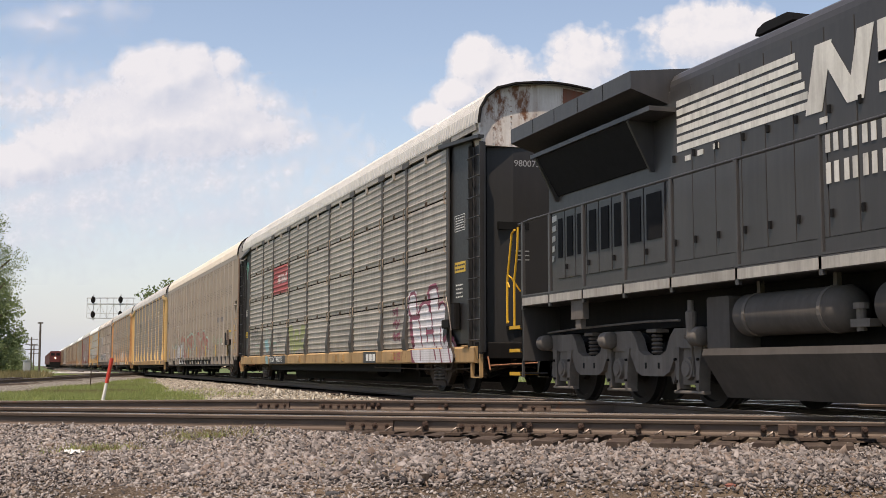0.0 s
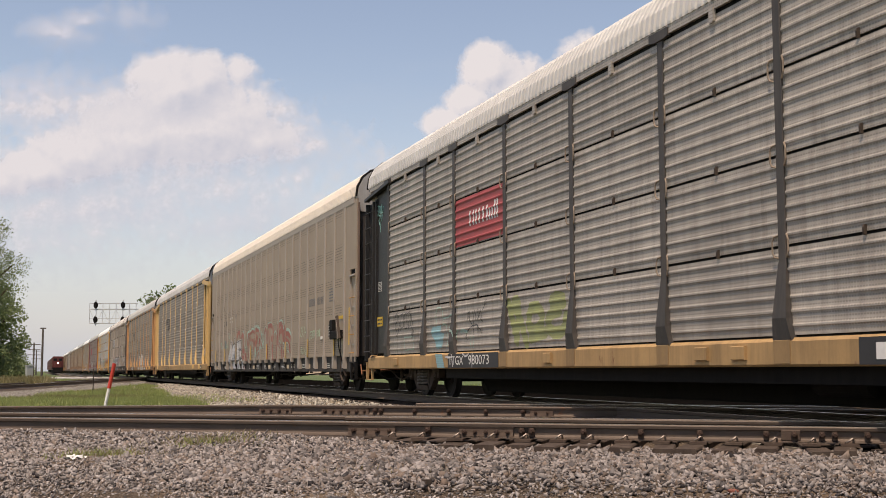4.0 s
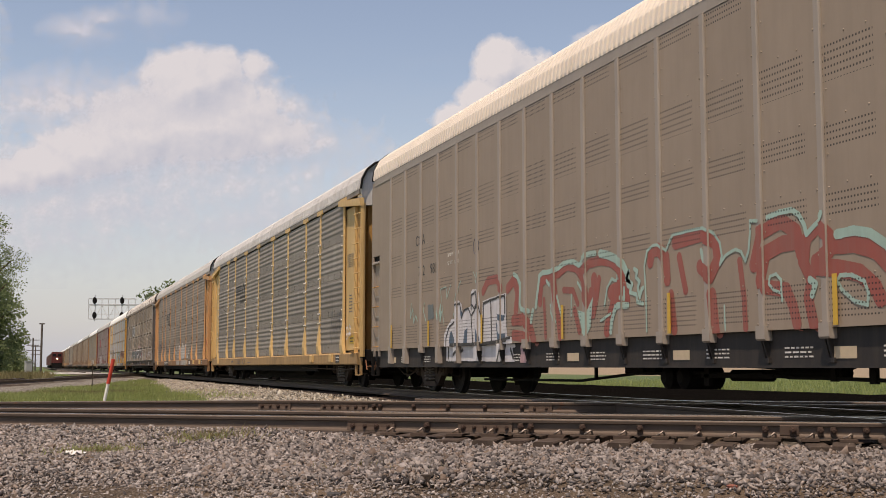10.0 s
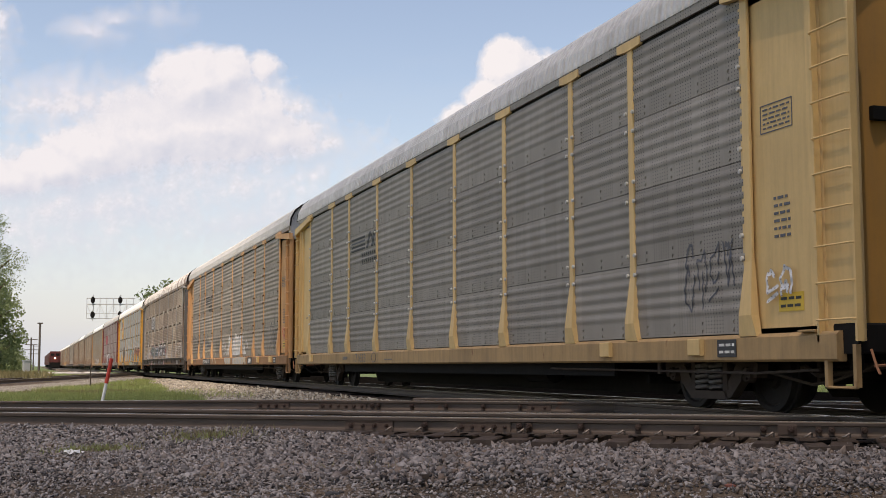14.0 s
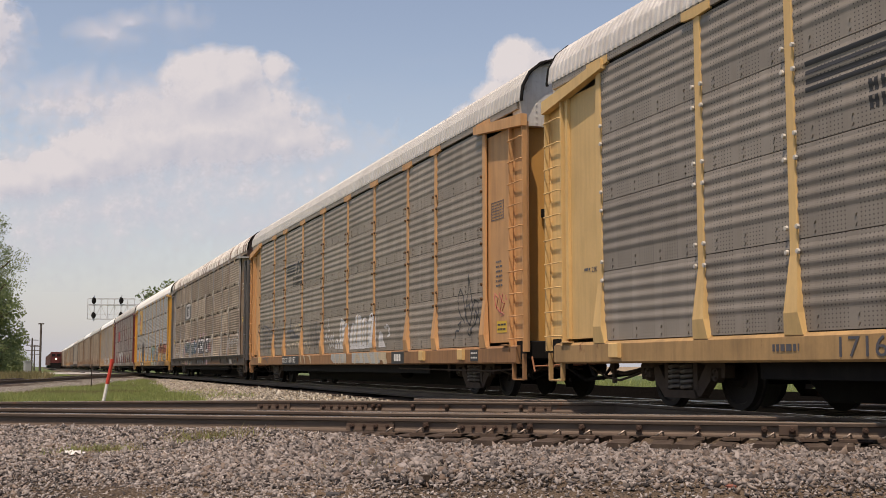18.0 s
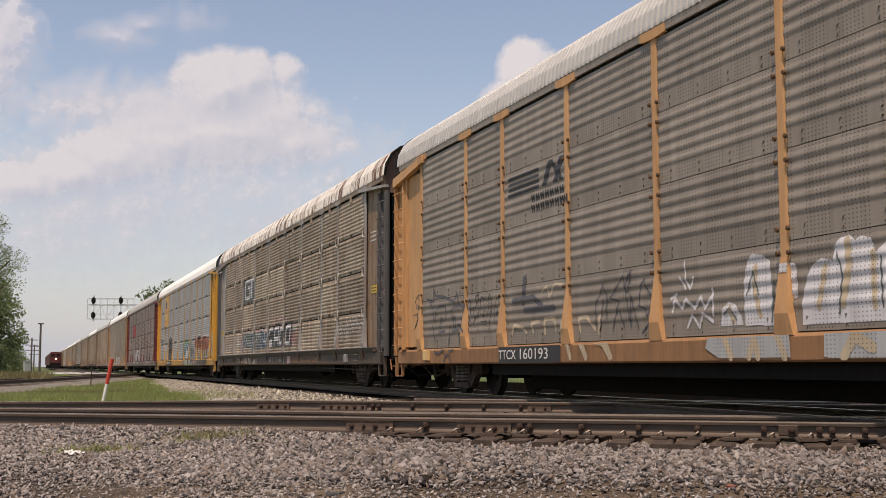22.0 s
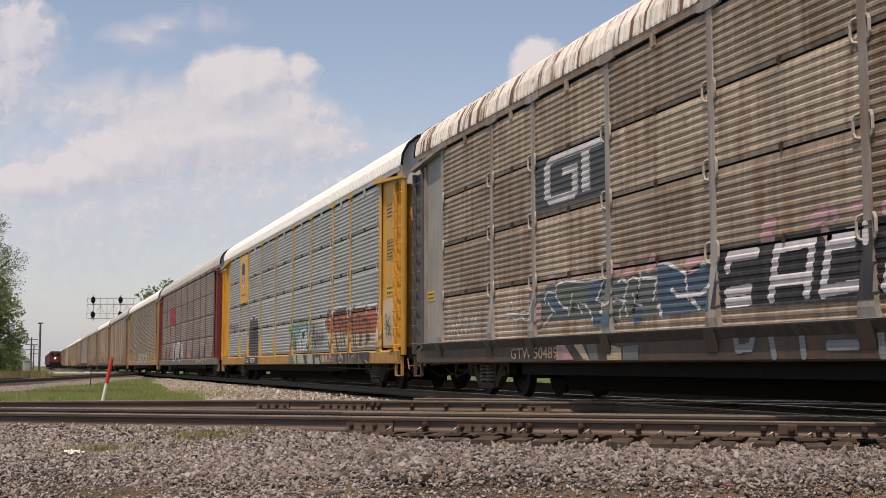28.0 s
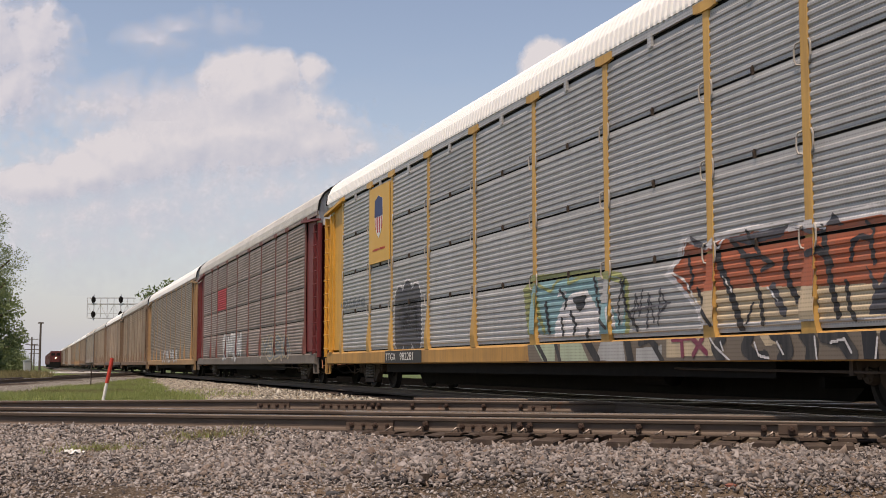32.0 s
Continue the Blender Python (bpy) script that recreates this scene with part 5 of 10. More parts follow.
    part("coupler", Mesh().box(-0.12, 0.12, -1.9, -0.5, 0.72, 0.94, 0.03).box(-0.2, 0.2, -0.62, -0.36, 0.68, 1.0, 0.04), M_TRUCK, LOCO)
    # fuel tank and air reservoirs
    part("equipment_wall", Mesh().box(-0.88, -0.82, -14.2, -7.4, 0.70, 1.50), M_BLACK, LOCO)
    ft = Mesh().prism([(-1.42, 0.74), (-1.44, 0.66), (-1.10, 0.16), (1.10, 0.16), (1.44, 0.66), (1.42, 0.74)], "y", -14.2, -7.45)
    part("fuel_tank", ft, M_TANK, LOCO)
    part("tank_end_box", Mesh().box(-1.30, -0.5, -7.85, -7.35, 0.72, 1.36, 0.03), M_TANK, LOCO)
    for y0, y1 in ((-10.05, -7.95), (-12.6, -10.45)):
        r, x, z = 0.245, -1.16, 1.12
        t = part("air_reservoir", Mesh().lathe([(y0, 0.02), (y0 + 0.04, 0.16), (y0 + 0.13, r), (y1 - 0.13, r), (y1 - 0.04, 0.16), (y1, 0.02)], "y", (x, 0, z), 24), M_TANK, LOCO, smooth=True)
        for yy in (y0 + 0.35, y1 - 0.35):
            part("strap", Mesh().lathe([(yy - 0.03, r + 0.008), (yy + 0.03, r + 0.008)], "y", (x, 0, z), 24).box(x - 0.03, x + 0.03, yy - 0.03, yy + 0.03, z + r, 1.5), M_LOCO_DIRT, t)
        part("drain_valve", Mesh().lathe([(-0.12, 0.05), (0.1, 0.05), (0.1, 0.08), (0.16, 0.08)], "z", (x - 0.1, y0 - 0.15, 1.0), 10).box(x - 0.16, x - 0.02, y0 - 0.35, y0 - 0.05, 0.92, 1.0), M_LOCO_DIRT, LOCO)
    for y0 in (-4.72, -17.9):
        tr = part("truck", Mesh().box(-0.95, 0.95, y0 - 2.5, y0 + 2.5, 0.62, 0.85), M_BLACK, LOCO, at=(0, 0, 0))
        for s in (-1, 1):
            pts = [(-2.75, 0.95), (-2.5, 1.02), (-1.75, 1.02), (-1.55, 0.94), (-1.30, 0.62), (-1.1, 0.55), (-0.75, 0.55), (-0.55, 0.66), (-0.32, 1.0), (0.35, 1.02),
                   (0.55, 0.66), (0.75, 0.55), (1.15, 0.55), (1.35, 0.62), (1.58, 0.94), (1.75, 1.02), (2.5, 1.02), (2.75, 0.95)]
            low = [(2.75, 0.80), (2.3, 0.76), (1.62, 0.76), (1.54, 0.60), (1.44, 0.46), (1.28, 0.40), (0.68, 0.40), (0.52, 0.46), (0.42, 0.60), (0.32, 0.74), (-0.32, 0.74), (-0.42, 0.60), (-0.52, 0.46), (-0.68, 0.40),
                   (-1.28, 0.40), (-1.44, 0.46), (-1.54, 0.60), (-1.62, 0.76), (-2.3, 0.76), (-2.75, 0.80)]
            up = [(-2.75, 0.95), (-2.5, 1.02), (-1.58, 1.02), (-1.46, 0.92), (-1.36, 0.74), (-1.2, 0.68), (-0.76, 0.68), (-0.6, 0.74), (-0.5, 0.92), (-0.38, 1.02), (0.38, 1.02), (0.5, 0.92), (0.6, 0.74), (0.76, 0.68), (1.2, 0.68),
                  (1.36, 0.74), (1.46, 0.92), (1.58, 1.02), (2.5, 1.02), (2.75, 0.95)]
            part("side_frame", Mesh().prism([(y0 + q, z) for q, z in up + low], "x", s * 1.02, s * 1.16), M_LOCO_DIRT, tr)
        for q in (-1.93, 0.0, 1.92):
            w = part("wheelset", shared("big_wheels", lambda: big_wheelset()), None, tr, at=(0, y0 + q, 0.51))
            WHEELS.append((w, (0, y0 + q, 0.51), 0.51))
            c = y0 + q
            ax = part("axle_box", Mesh().prism([(c - 0.20, 0.30), (c + 0.20, 0.30), (c + 0.17, 0.76), (c - 0.17, 0.76)], "x", -1.13, -0.98), M_LOCO_DIRT, tr)
            part("bearing_cover", Mesh().lathe([(-0.06, 0.04), (-0.06, 0.09), (-0.04, 0.10), (-0.04, 0.135), (0.02, 0.15), (0.05, 0.15)], "x", (-1.15, c, 0.50), 16), M_LOCO_DIRT, ax)
            for e in (-1, 1):
                part("pedestal", Mesh().prism([(c + e * 0.36, 0.78), (c + e * 0.20, 0.78), (c + e * 0.205, 0.24), (c + e * 0.27, 0.22), (c + e * 0.30, 0.55)], "x", -1.18, -1.02), M_LOCO_DIRT, ax)
                part("pedestal_bolt", Mesh().lathe([(-0.03, 0.02), (0.0, 0.02)], "x", (-1.18, c + e * 0.26, 0.34), 6).lathe([(-0.03, 0.02), (0.0, 0.02)], "x", (-1.18, c + e * 0.28, 0.62), 6), M_BLACK, ax)
            part("tie_bar", Mesh().box(-1.17, -1.06, c - 0.36, c + 0.36, 0.185, 0.225, 0.01), M_LOCO_DIRT, ax)
            part("brake_hanger", Mesh().prism([(c + 0.42, 0.85), (c + 0.50, 0.85), (c + 0.58, 0.42), (c + 0.50, 0.30), (c + 0.44, 0.40)], "x", -1.10, -1.02), M_LOCO_DIRT, ax)
        for q in (-0.98, 0.98):
            sp = Mesh()
            for k in range(5):
                sp.lathe([(-0.02, 0.06), (0, 0.085), (0.02, 0.06)], "z", (-1.08, y0 + q, 0.72 + 0.055 * k), 10)
            part("coil_spring", sp, M_LOCO_DIRT, tr)
            part("spring_cap", Mesh().box(-1.17, -0.98, y0 + q - 0.14, y0 + q + 0.14, 0.98, 1.03, 0.01), M_LOCO_DIRT, tr)
            for e in (-0.2, 0.16):
                part("frame_slot", Mesh().box(-1.164, -1.158, y0 + q + e, y0 + q + e + 0.05, 0.50, 0.58), M_BLACK, tr)
        for q in (2.55, 0.30, -2.2):
            part("brake_cylinder", Mesh().lathe([(-0.24, 0.03), (-0.23, 0.115), (-0.20, 0.125), (-0.02, 0.12), (0.02, 0.10), (0.04, 0.05), (0.2, 0.025)], "y", (-1.24, y0 + q, 0.90), 14), M_LOCO_DIRT, tr, smooth=True)
        part("brake_pipe", Mesh().tube([(-1.2, y0 + 2.4, 1.06), (-1.2, y0 + 1.2, 1.10), (-1.2, y0 - 0.8, 1.13), (-1.2, y0 - 1.8, 1.12)], 0.016, 6), M_LOCO_DIRT, tr)
        part("truck_hanger", Mesh().box(-1.46, -1.36, y0 + 0.55, y0 + 0.95, 1.22, 1.52).box(-1.44, -1.36, y0 + 0.66, y0 + 0.84, 1.08, 1.24), M_LOCO_DIRT, LOCO)
        part("sander", Mesh().lathe([(-0.2, 0.06), (0.1, 0.07), (0.12, 0.04), (0.25, 0.04)], "z", (-1.3, y0 - 2.25, 1.1), 10).tube([(-1.3, y0 - 2.25, 0.92), (-1.2, y0 - 2.1, 0.7), (-1.15, y0 - 2.05, 0.4)], 0.02, 6), M_LOCO_DIRT, LOCO)


def big_wheelset():
    m = Mesh().lathe([(-1.0, 0.08), (1.0, 0.08)], "x", (0, 0, 0), 12)
    for s in (-1, 1):
        m.lathe([(s * 0.69, 0.12), (s * 0.685, 0.54), (s * 0.715, 0.535), (s * 0.725, 0.51), (s * 0.81, 0.505), (s * 0.815, 0.43), (s * 0.78, 0.41), (s * 0.765, 0.2), (s * 0.82, 0.17), (s * 0.82, 0.08)],
                "x", (0, 0, 0), 32)
    return m.data("wheelset", M_WHEEL)


loco_parts()


# ---- lettering, marks and spray paint on the wagons ----
def surface(kind):
    """The outer face of a wagon's near side: x at a place (y, z)."""
    zs, xs = side_relief(kind)
    zs, xs = np.array(zs), np.array(xs)
    if kind == "flat":
        n_bay, y0, y1 = 21, 1.26, 25.04
        posts, half = [y0 + i * (y1 - y0) / n_bay for i in range(n_bay + 1)], 0.052
    else:
        posts, half = list(POSTS), 0.072

    def at(y, z):
        on = min(abs(y - p) for p in posts)
        if kind == "flat":
            if z < 0.92:
                return -1.521 if on < 0.085 else -1.421
            return -1.506 if on < half else -1.476
        if z < 0.87:
            return -1.504
        if z < 1.10:
            if on < 0.125 + 0.045 * (1.10 - z) / 0.232:
                return -1.506 - 0.030 * (z - 0.868) / 0.232
        elif z < 1.70 and on < 0.07 + 0.055 * (1.70 - z) / 0.60:
            return -1.476 - 0.060 * (1.70 - z) / 0.60
        if on < half:
            return -1.476
        return -1.446 - float(np.interp(z, zs, xs))

    cuts = sorted([p + s for p in posts for s in ((-0.085, -half, half, 0.085) if kind == "flat" else (-0.17, -0.125, -0.10, -half, half, 0.10, 0.125, 0.17))])
    return at, cuts


SURF = {k: surface(k) for k in ("seam", "broad", "band", "flat")}
SURF_Z = {k: side_relief(k)[0] + [0.87, 1.10, 1.70] for k in ("seam", "broad", "band", "flat")}


def worn(kind, material):
    """The same spray colour, weathered, with the sheet's holes showing through."""
    for key, m in SPRAY.items():
        if m == material:
            return mat("spray_%s_on_%s" % (key, kind), SPRAY_COL[key], 0.5, 0, 0.14, 2.0, grime=0.30, bump=0.05, rnd=0.0, dust=(0.24, 0.20, 0.165) if kind == "flat" else (0.2, 0.18, 0.16),
                       punched=kind == "flat", perf=0.7 if kind == "band" else 0.0, dots=0.3 if kind in ("seam", "broad") else 0.0)
    return material


def paint(car, kind, strokes, material, layer=1, name="spray_paint", label="", step=0.0, z_min=0.0, z_max=9.0):
    """Paint that follows the pressed sheets. strokes: (y0, z0, y1, z1, radius) round-ended, (y0, y1, z0, z1) flat areas, or a list of corners."""
    at, cuts = SURF[kind]
    step = step or (0.008 if kind == "flat" else 0.013)
    if name == "spray_paint":
        material = worn(kind, material)
    def reach(s):
        if isinstance(s, list):
            return min(z for y, z in s), max(z for y, z in s)
        return (s[2], s[3]) if len(s) == 4 else (min(s[1], s[3]) - s[4], max(s[1], s[3]) + s[4])
    lo = max(z_min, min(reach(s)[0] for s in strokes))
    hi = min(z_max, max(reach(s)[1] for s in strokes))
    verts, faces = [], []
    levels = sorted({lo, hi} | {float(q) for q in SURF_Z[kind] if lo < q < hi})
    fine = []
    for a, b in zip(levels[:-1], levels[1:]):
        parts = max(1, math.ceil((b - a) / step))
        fine += [a + (b - a) * i / parts for i in range(parts)]
    fine.append(hi)
    seams = ROWS[1:4] if kind != "flat" else ()
    for z, z1 in zip(fine[:-1], fine[1:]):
        mid = (z + z1) / 2
        if z1 - z < 1e-4 or any(abs(mid - q) < (0.006 if kind == "band" else 0.018) for q in seams):
            continue
        spans = []
        for s in strokes:
            if isinstance(s, list):
                hits = sorted(p[0] + (q[0] - p[0]) * (mid - p[1]) / (q[1] - p[1]) for p, q in zip(s, s[1:] + s[:1]) if (p[1] > mid) != (q[1] > mid))
                spans += list(zip(hits[0::2], hits[1::2]))
                continue
            if len(s) == 4:
                if s[2] <= mid <= s[3]:
                    spans.append((min(s[0], s[1]), max(s[0], s[1])))
                continue
            ya, za, yb, zb, r = s
            if mid < min(za, zb) - r or mid > max(za, zb) + r:
                continue
            lows, highs = [], []
            for yc, zc in ((ya, za), (yb, zb)):
                if abs(mid - zc) < r:
                    w = math.sqrt(r * r - (mid - zc) ** 2)
                    lows.append(yc - w), highs.append(yc + w)
            ln = math.hypot(yb - ya, zb - za)
            if ln > 1e-6:
                ny, nz = -(zb - za) / ln * r, (yb - ya) / ln * r
                for sg in (1, -1):
                    p, q = (ya + sg * ny, za + sg * nz), (yb + sg * ny, zb + sg * nz)
                    if abs(q[1] - p[1]) > 1e-9 and min(p[1], q[1]) <= mid <= max(p[1], q[1]):
                        y = p[0] + (q[0] - p[0]) * (mid - p[1]) / (q[1] - p[1])
                        lows.append(y), highs.append(y)
            if lows:
                spans.append((min(lows), max(highs)))
        spans.sort()
        joined = []
        for a, b in spans:
            if joined and a <= joined[-1][1] + 0.004:
                joined[-1][1] = max(joined[-1][1], b)
            else:
                joined.append([a, b])
        for a, b in joined:
            edges = [a] + [c for c in cuts if a < c < b] + [b]
            for p, q in zip(edges[:-1], edges[1:]):
                m = (p + q) / 2
                xa, xb = at(m, z + 1e-4) - 0.003 * layer, at(m, z1 - 1e-4) - 0.003 * layer
                k = len(verts)
                verts += [(xa, p, z), (xa, q, z), (xb, q, z1), (xb, p, z1)]
                faces.append((k, k + 1, k + 2, k + 3))
    me = bpy.data.meshes.new(name)
    me.from_pydata(verts, [], faces)
    me.materials.append(material)
    if name != "spray_paint":
        bm = bmesh.new()
        bm.from_mesh(me)
        bmesh.ops.remove_doubles(bm, verts=bm.verts, dist=0.0015)
        bm.to_mesh(me)
        bm.free()
    return tagged(part(name, me, None, car, label), kind="stuff" if name == "spray_paint" else "")


def arc(cy, cz, ry, rz, a0, a1, n=7):
    return [(cy + ry * math.cos(a0 + (a1 - a0) * i / n), cz + rz * math.sin(a0 + (a1 - a0) * i / n)) for i in range(n + 1)]


FORMS = [
    [arc(0.32, 0.45, 0.30, 0.5, -0.5, 3.6), [(0.32, 0.0), (0.45, 0.55)]],
    [arc(0.30, 0.62, 0.28, 0.36, 0.3, 6.0), [(0.1, 0.05), (0.62, 0.2)]],
    [[(0.0, 0.05), (0.12, 0.8), (0.38, 0.3), (0.62, 0.98), (0.7, 0.25)]],
    [arc(0.3, 0.3, 0.32, 0.3, 1.2, 6.6), arc(0.34, 0.8, 0.22, 0.18, 0.0, 4.4)],
    [[(0.62, 1.0), (0.06, 0.7), (0.5, 0.42), (0.05, 0.02)], [(0.5, 0.42), (0.7, 0.1)]],
    [arc(0.33, 0.2, 0.33, 0.75, 0.0, 3.3), arc(0.33, 0.2, 0.12, 0.35, 0.2, 3.0)],
    [[(0.05, 0.95), (0.3, 0.05), (0.42, 0.75), (0.68, 0.0)], arc(0.3, 0.9, 0.14, 0.1, 0, 5)],
]


def lettershapes(y0, y1, z0, z1, n, rng, wob=0.05):
    """Loops, arches and wedges that fill a stretch, as in spray art; they spell nothing."""
    out = []
    cell = (y0 - y1) / n
    last = -1
    for i in range(n):
        k = rng.randrange(len(FORMS))
        k = (k + 1) % len(FORMS) if k == last else k
        last = k
        base = y0 - cell * i
        h = (z1 - z0) * rng.uniform(0.72, 1.0)
        zz = z0 + (z1 - z0 - h) * rng.random()
        lean = rng.uniform(-0.15, 0.2)
        for line in FORMS[k]:
            pts = [(base - cell * (0.05 + p * 1.25 + lean * (q - 0.5)) + rng.uniform(-wob, wob) * cell, zz + h * q + rng.uniform(-wob, wob) * h) for p, q in line]
            out += [(*a, *b) for a, b in zip(pts[:-1], pts[1:])]
    return out


def fat(lines, r, dy=0.0, dz=0.0):
    return [(a + dy, b + dz, c + dy, d + dz, r) for a, b, c, d in lines]


SPRAY_COL = dict(
    white=(0.66, 0.65, 0.66), paleblue=(0.42, 0.43, 0.43), pinkwhite=(0.68, 0.66, 0.68), maroon=(0.22, 0.03, 0.07), black=(0.02, 0.02, 0.025), red=(0.34, 0.085, 0.065), mint=(0.35, 0.52, 0.45),
    blue=(0.06, 0.115, 0.18), lime=(0.30, 0.33, 0.13), teal=(0.22, 0.42, 0.46), orange=(0.42, 0.11, 0.05), cream=(0.55, 0.44, 0.30), grey=(0.20, 0.22, 0.24),
    pink=(0.55, 0.33, 0.35), darkgrey=(0.07, 0.07, 0.085), slate=(0.13, 0.155, 0.155), palegreen=(0.42, 0.50, 0.36), rose=(0.45, 0.10, 0.10), amber=(0.62, 0.38, 0.05), dust=(0.17, 0.135, 0.105), mossgrey=(0.115, 0.15, 0.125), soot=(0.055, 0.058, 0.060))
SPRAY = {k: plain("spray_" + k, v, 0.45) for k, v in SPRAY_COL.items()}


def line(r, *pts):
    """A brush stroke of radius r along points (y, z)."""
    return [(*a, *b, r) for a, b in zip(pts[:-1], pts[1:])]


def area(*pts):
    """A filled shape between corners (y, z)."""
    return [list(pts)]


def piece_paint(car, kind, y0, y1, z0, z1, n, seed, fill, edge, r=0.16, label="spray-painted graffiti lettering"):
    """A large piece: outline, fill and thin inner lines."""
    rng = random.Random(seed)
    ls = lettershapes(y0, y1, z0 + r, z1 - r, n, rng)
    paint(car, kind, fat(ls, r + 0.055), SPRAY[edge], 2, label=label, z_min=max(z0 - 0.03, 0.6))
    paint(car, kind, fat(ls, r), SPRAY[fill], 3, label=label, z_min=max(z0, 0.6))
    inner = [q for q in ls if rng.random() < 0.75]
    paint(car, kind, fat(inner, 0.022, 0.05, -0.02), SPRAY[edge], 4, label=label, z_min=max(z0, 0.6))


def tag(car, kind, y0, y1, z0, z1, n, seed, col, r=0.016):
    paint(car, kind, fat(lettershapes(y0, y1, z0, z1, n, random.Random(seed), 0.14), r), SPRAY[col], 2, label="thin sprayed tag", step=0.012)


def on_side(y, z, x=-1.508):
    """Pose for lettering on the near side, reading towards the front."""
    return Matrix(((0, 0, -1, x), (-1, 0, 0, y), (0, 1, 0, z), (0, 0, 0, 1)))


def bars(car, y0, y1, z0, z1, rows, x, material, seed=0, name="painted_bar"):
    """Lines of small writing as plain bars."""
    rng = random.Random(seed)
    h = (z1 - z0) / rows
    for i in range(rows):
        y = y0
        while y > y1 + 0.02:
            w = min(rng.uniform(0.04, 0.12), y - y1)
            part(name, Mesh().box(x - 0.003, x, y - w, y, z0 + i * h + 0.3 * h, z0 + (i + 0.68) * h), material, car)
            y -= w + 0.03


def data_box(car, y0, y1, z0, z1, x, material):
    """An outlined table of small writing."""
    t = 0.012
    m = Mesh().box(x - 0.003, x, y1, y0, z0, z0 + t).box(x - 0.003, x, y1, y0, z1 - t, z1).box(x - 0.003, x, y0 - t, y0, z0 + t, z1 - t).box(x - 0.003, x, y1, y1 + t, z0 + t, z1 - t)
    part("table_outline", m, material, car)
    bars(car, y0 - 0.05, y1 + 0.05, z0 + 0.03, z1 - 0.03, 5, x, material, 3)


def plate(car, y0, y1, z0, z1, x, material, ink=None, rows=2, label=""):
    p = part("notice_plate", Mesh().box(x - 0.004, x, y1, y0, z0, z1), material, car, label)
    if ink:
        bars(p, y0 - 0.04, y1 + 0.04, z0 + 0.02, z1 - 0.02, rows, x - 0.004, ink, 5)


def speed_mark(car, kind, y, z, w, h, material):
    """The dark emblem: slanted block letters after long stripes, over two lines of bars."""
    st = [(y, y - w * 0.55, z + h * (0.50 + 0.11 * i), z + h * (0.56 + 0.11 * i)) for i in range(4)]
    st += [(y - w * (0.60 + 0.012 * k), y - w * (0.68 + 0.012 * k), z + h * (0.5 + 0.05 * k), z + h * (0.55 + 0.05 * k)) for k in range(9)]
    st += [(y - w * (0.78 + 0.012 * k), y - w * (0.86 + 0.012 * k), z + h * (0.5 + 0.05 * k), z + h * (0.55 + 0.05 * k)) for k in range(9)]
    st += [(y - w * (0.72 + 0.02 * (8 - k)), y - w * (0.78 + 0.02 * (8 - k)), z + h * (0.5 + 0.05 * k), z + h * (0.55 + 0.05 * k)) for k in range(9)]
    paint(car, kind, st, material, 1, "painted_emblem", "dark slanted railway emblem")
    for row, zz in ((0, 0.26), (1, 0.06)):
        for i in range(7 + row):
            a = y - w * (0.42 + i * 0.078)
            paint(car, kind, [(a, a - w * 0.022, z + h * zz, z + h * (zz + 0.15)), (a - w * 0.035, a - w * 0.057, z + h * zz, z + h * (zz + 0.15)),
                              (a, a - w * 0.057, z + h * (zz + 0.06), z + h * (zz + 0.10))], material, 1, "painted_bar", "dark painted bar")


M_SIGN_GREY = plain("worn_white", (0.3, 0.3, 0.3))


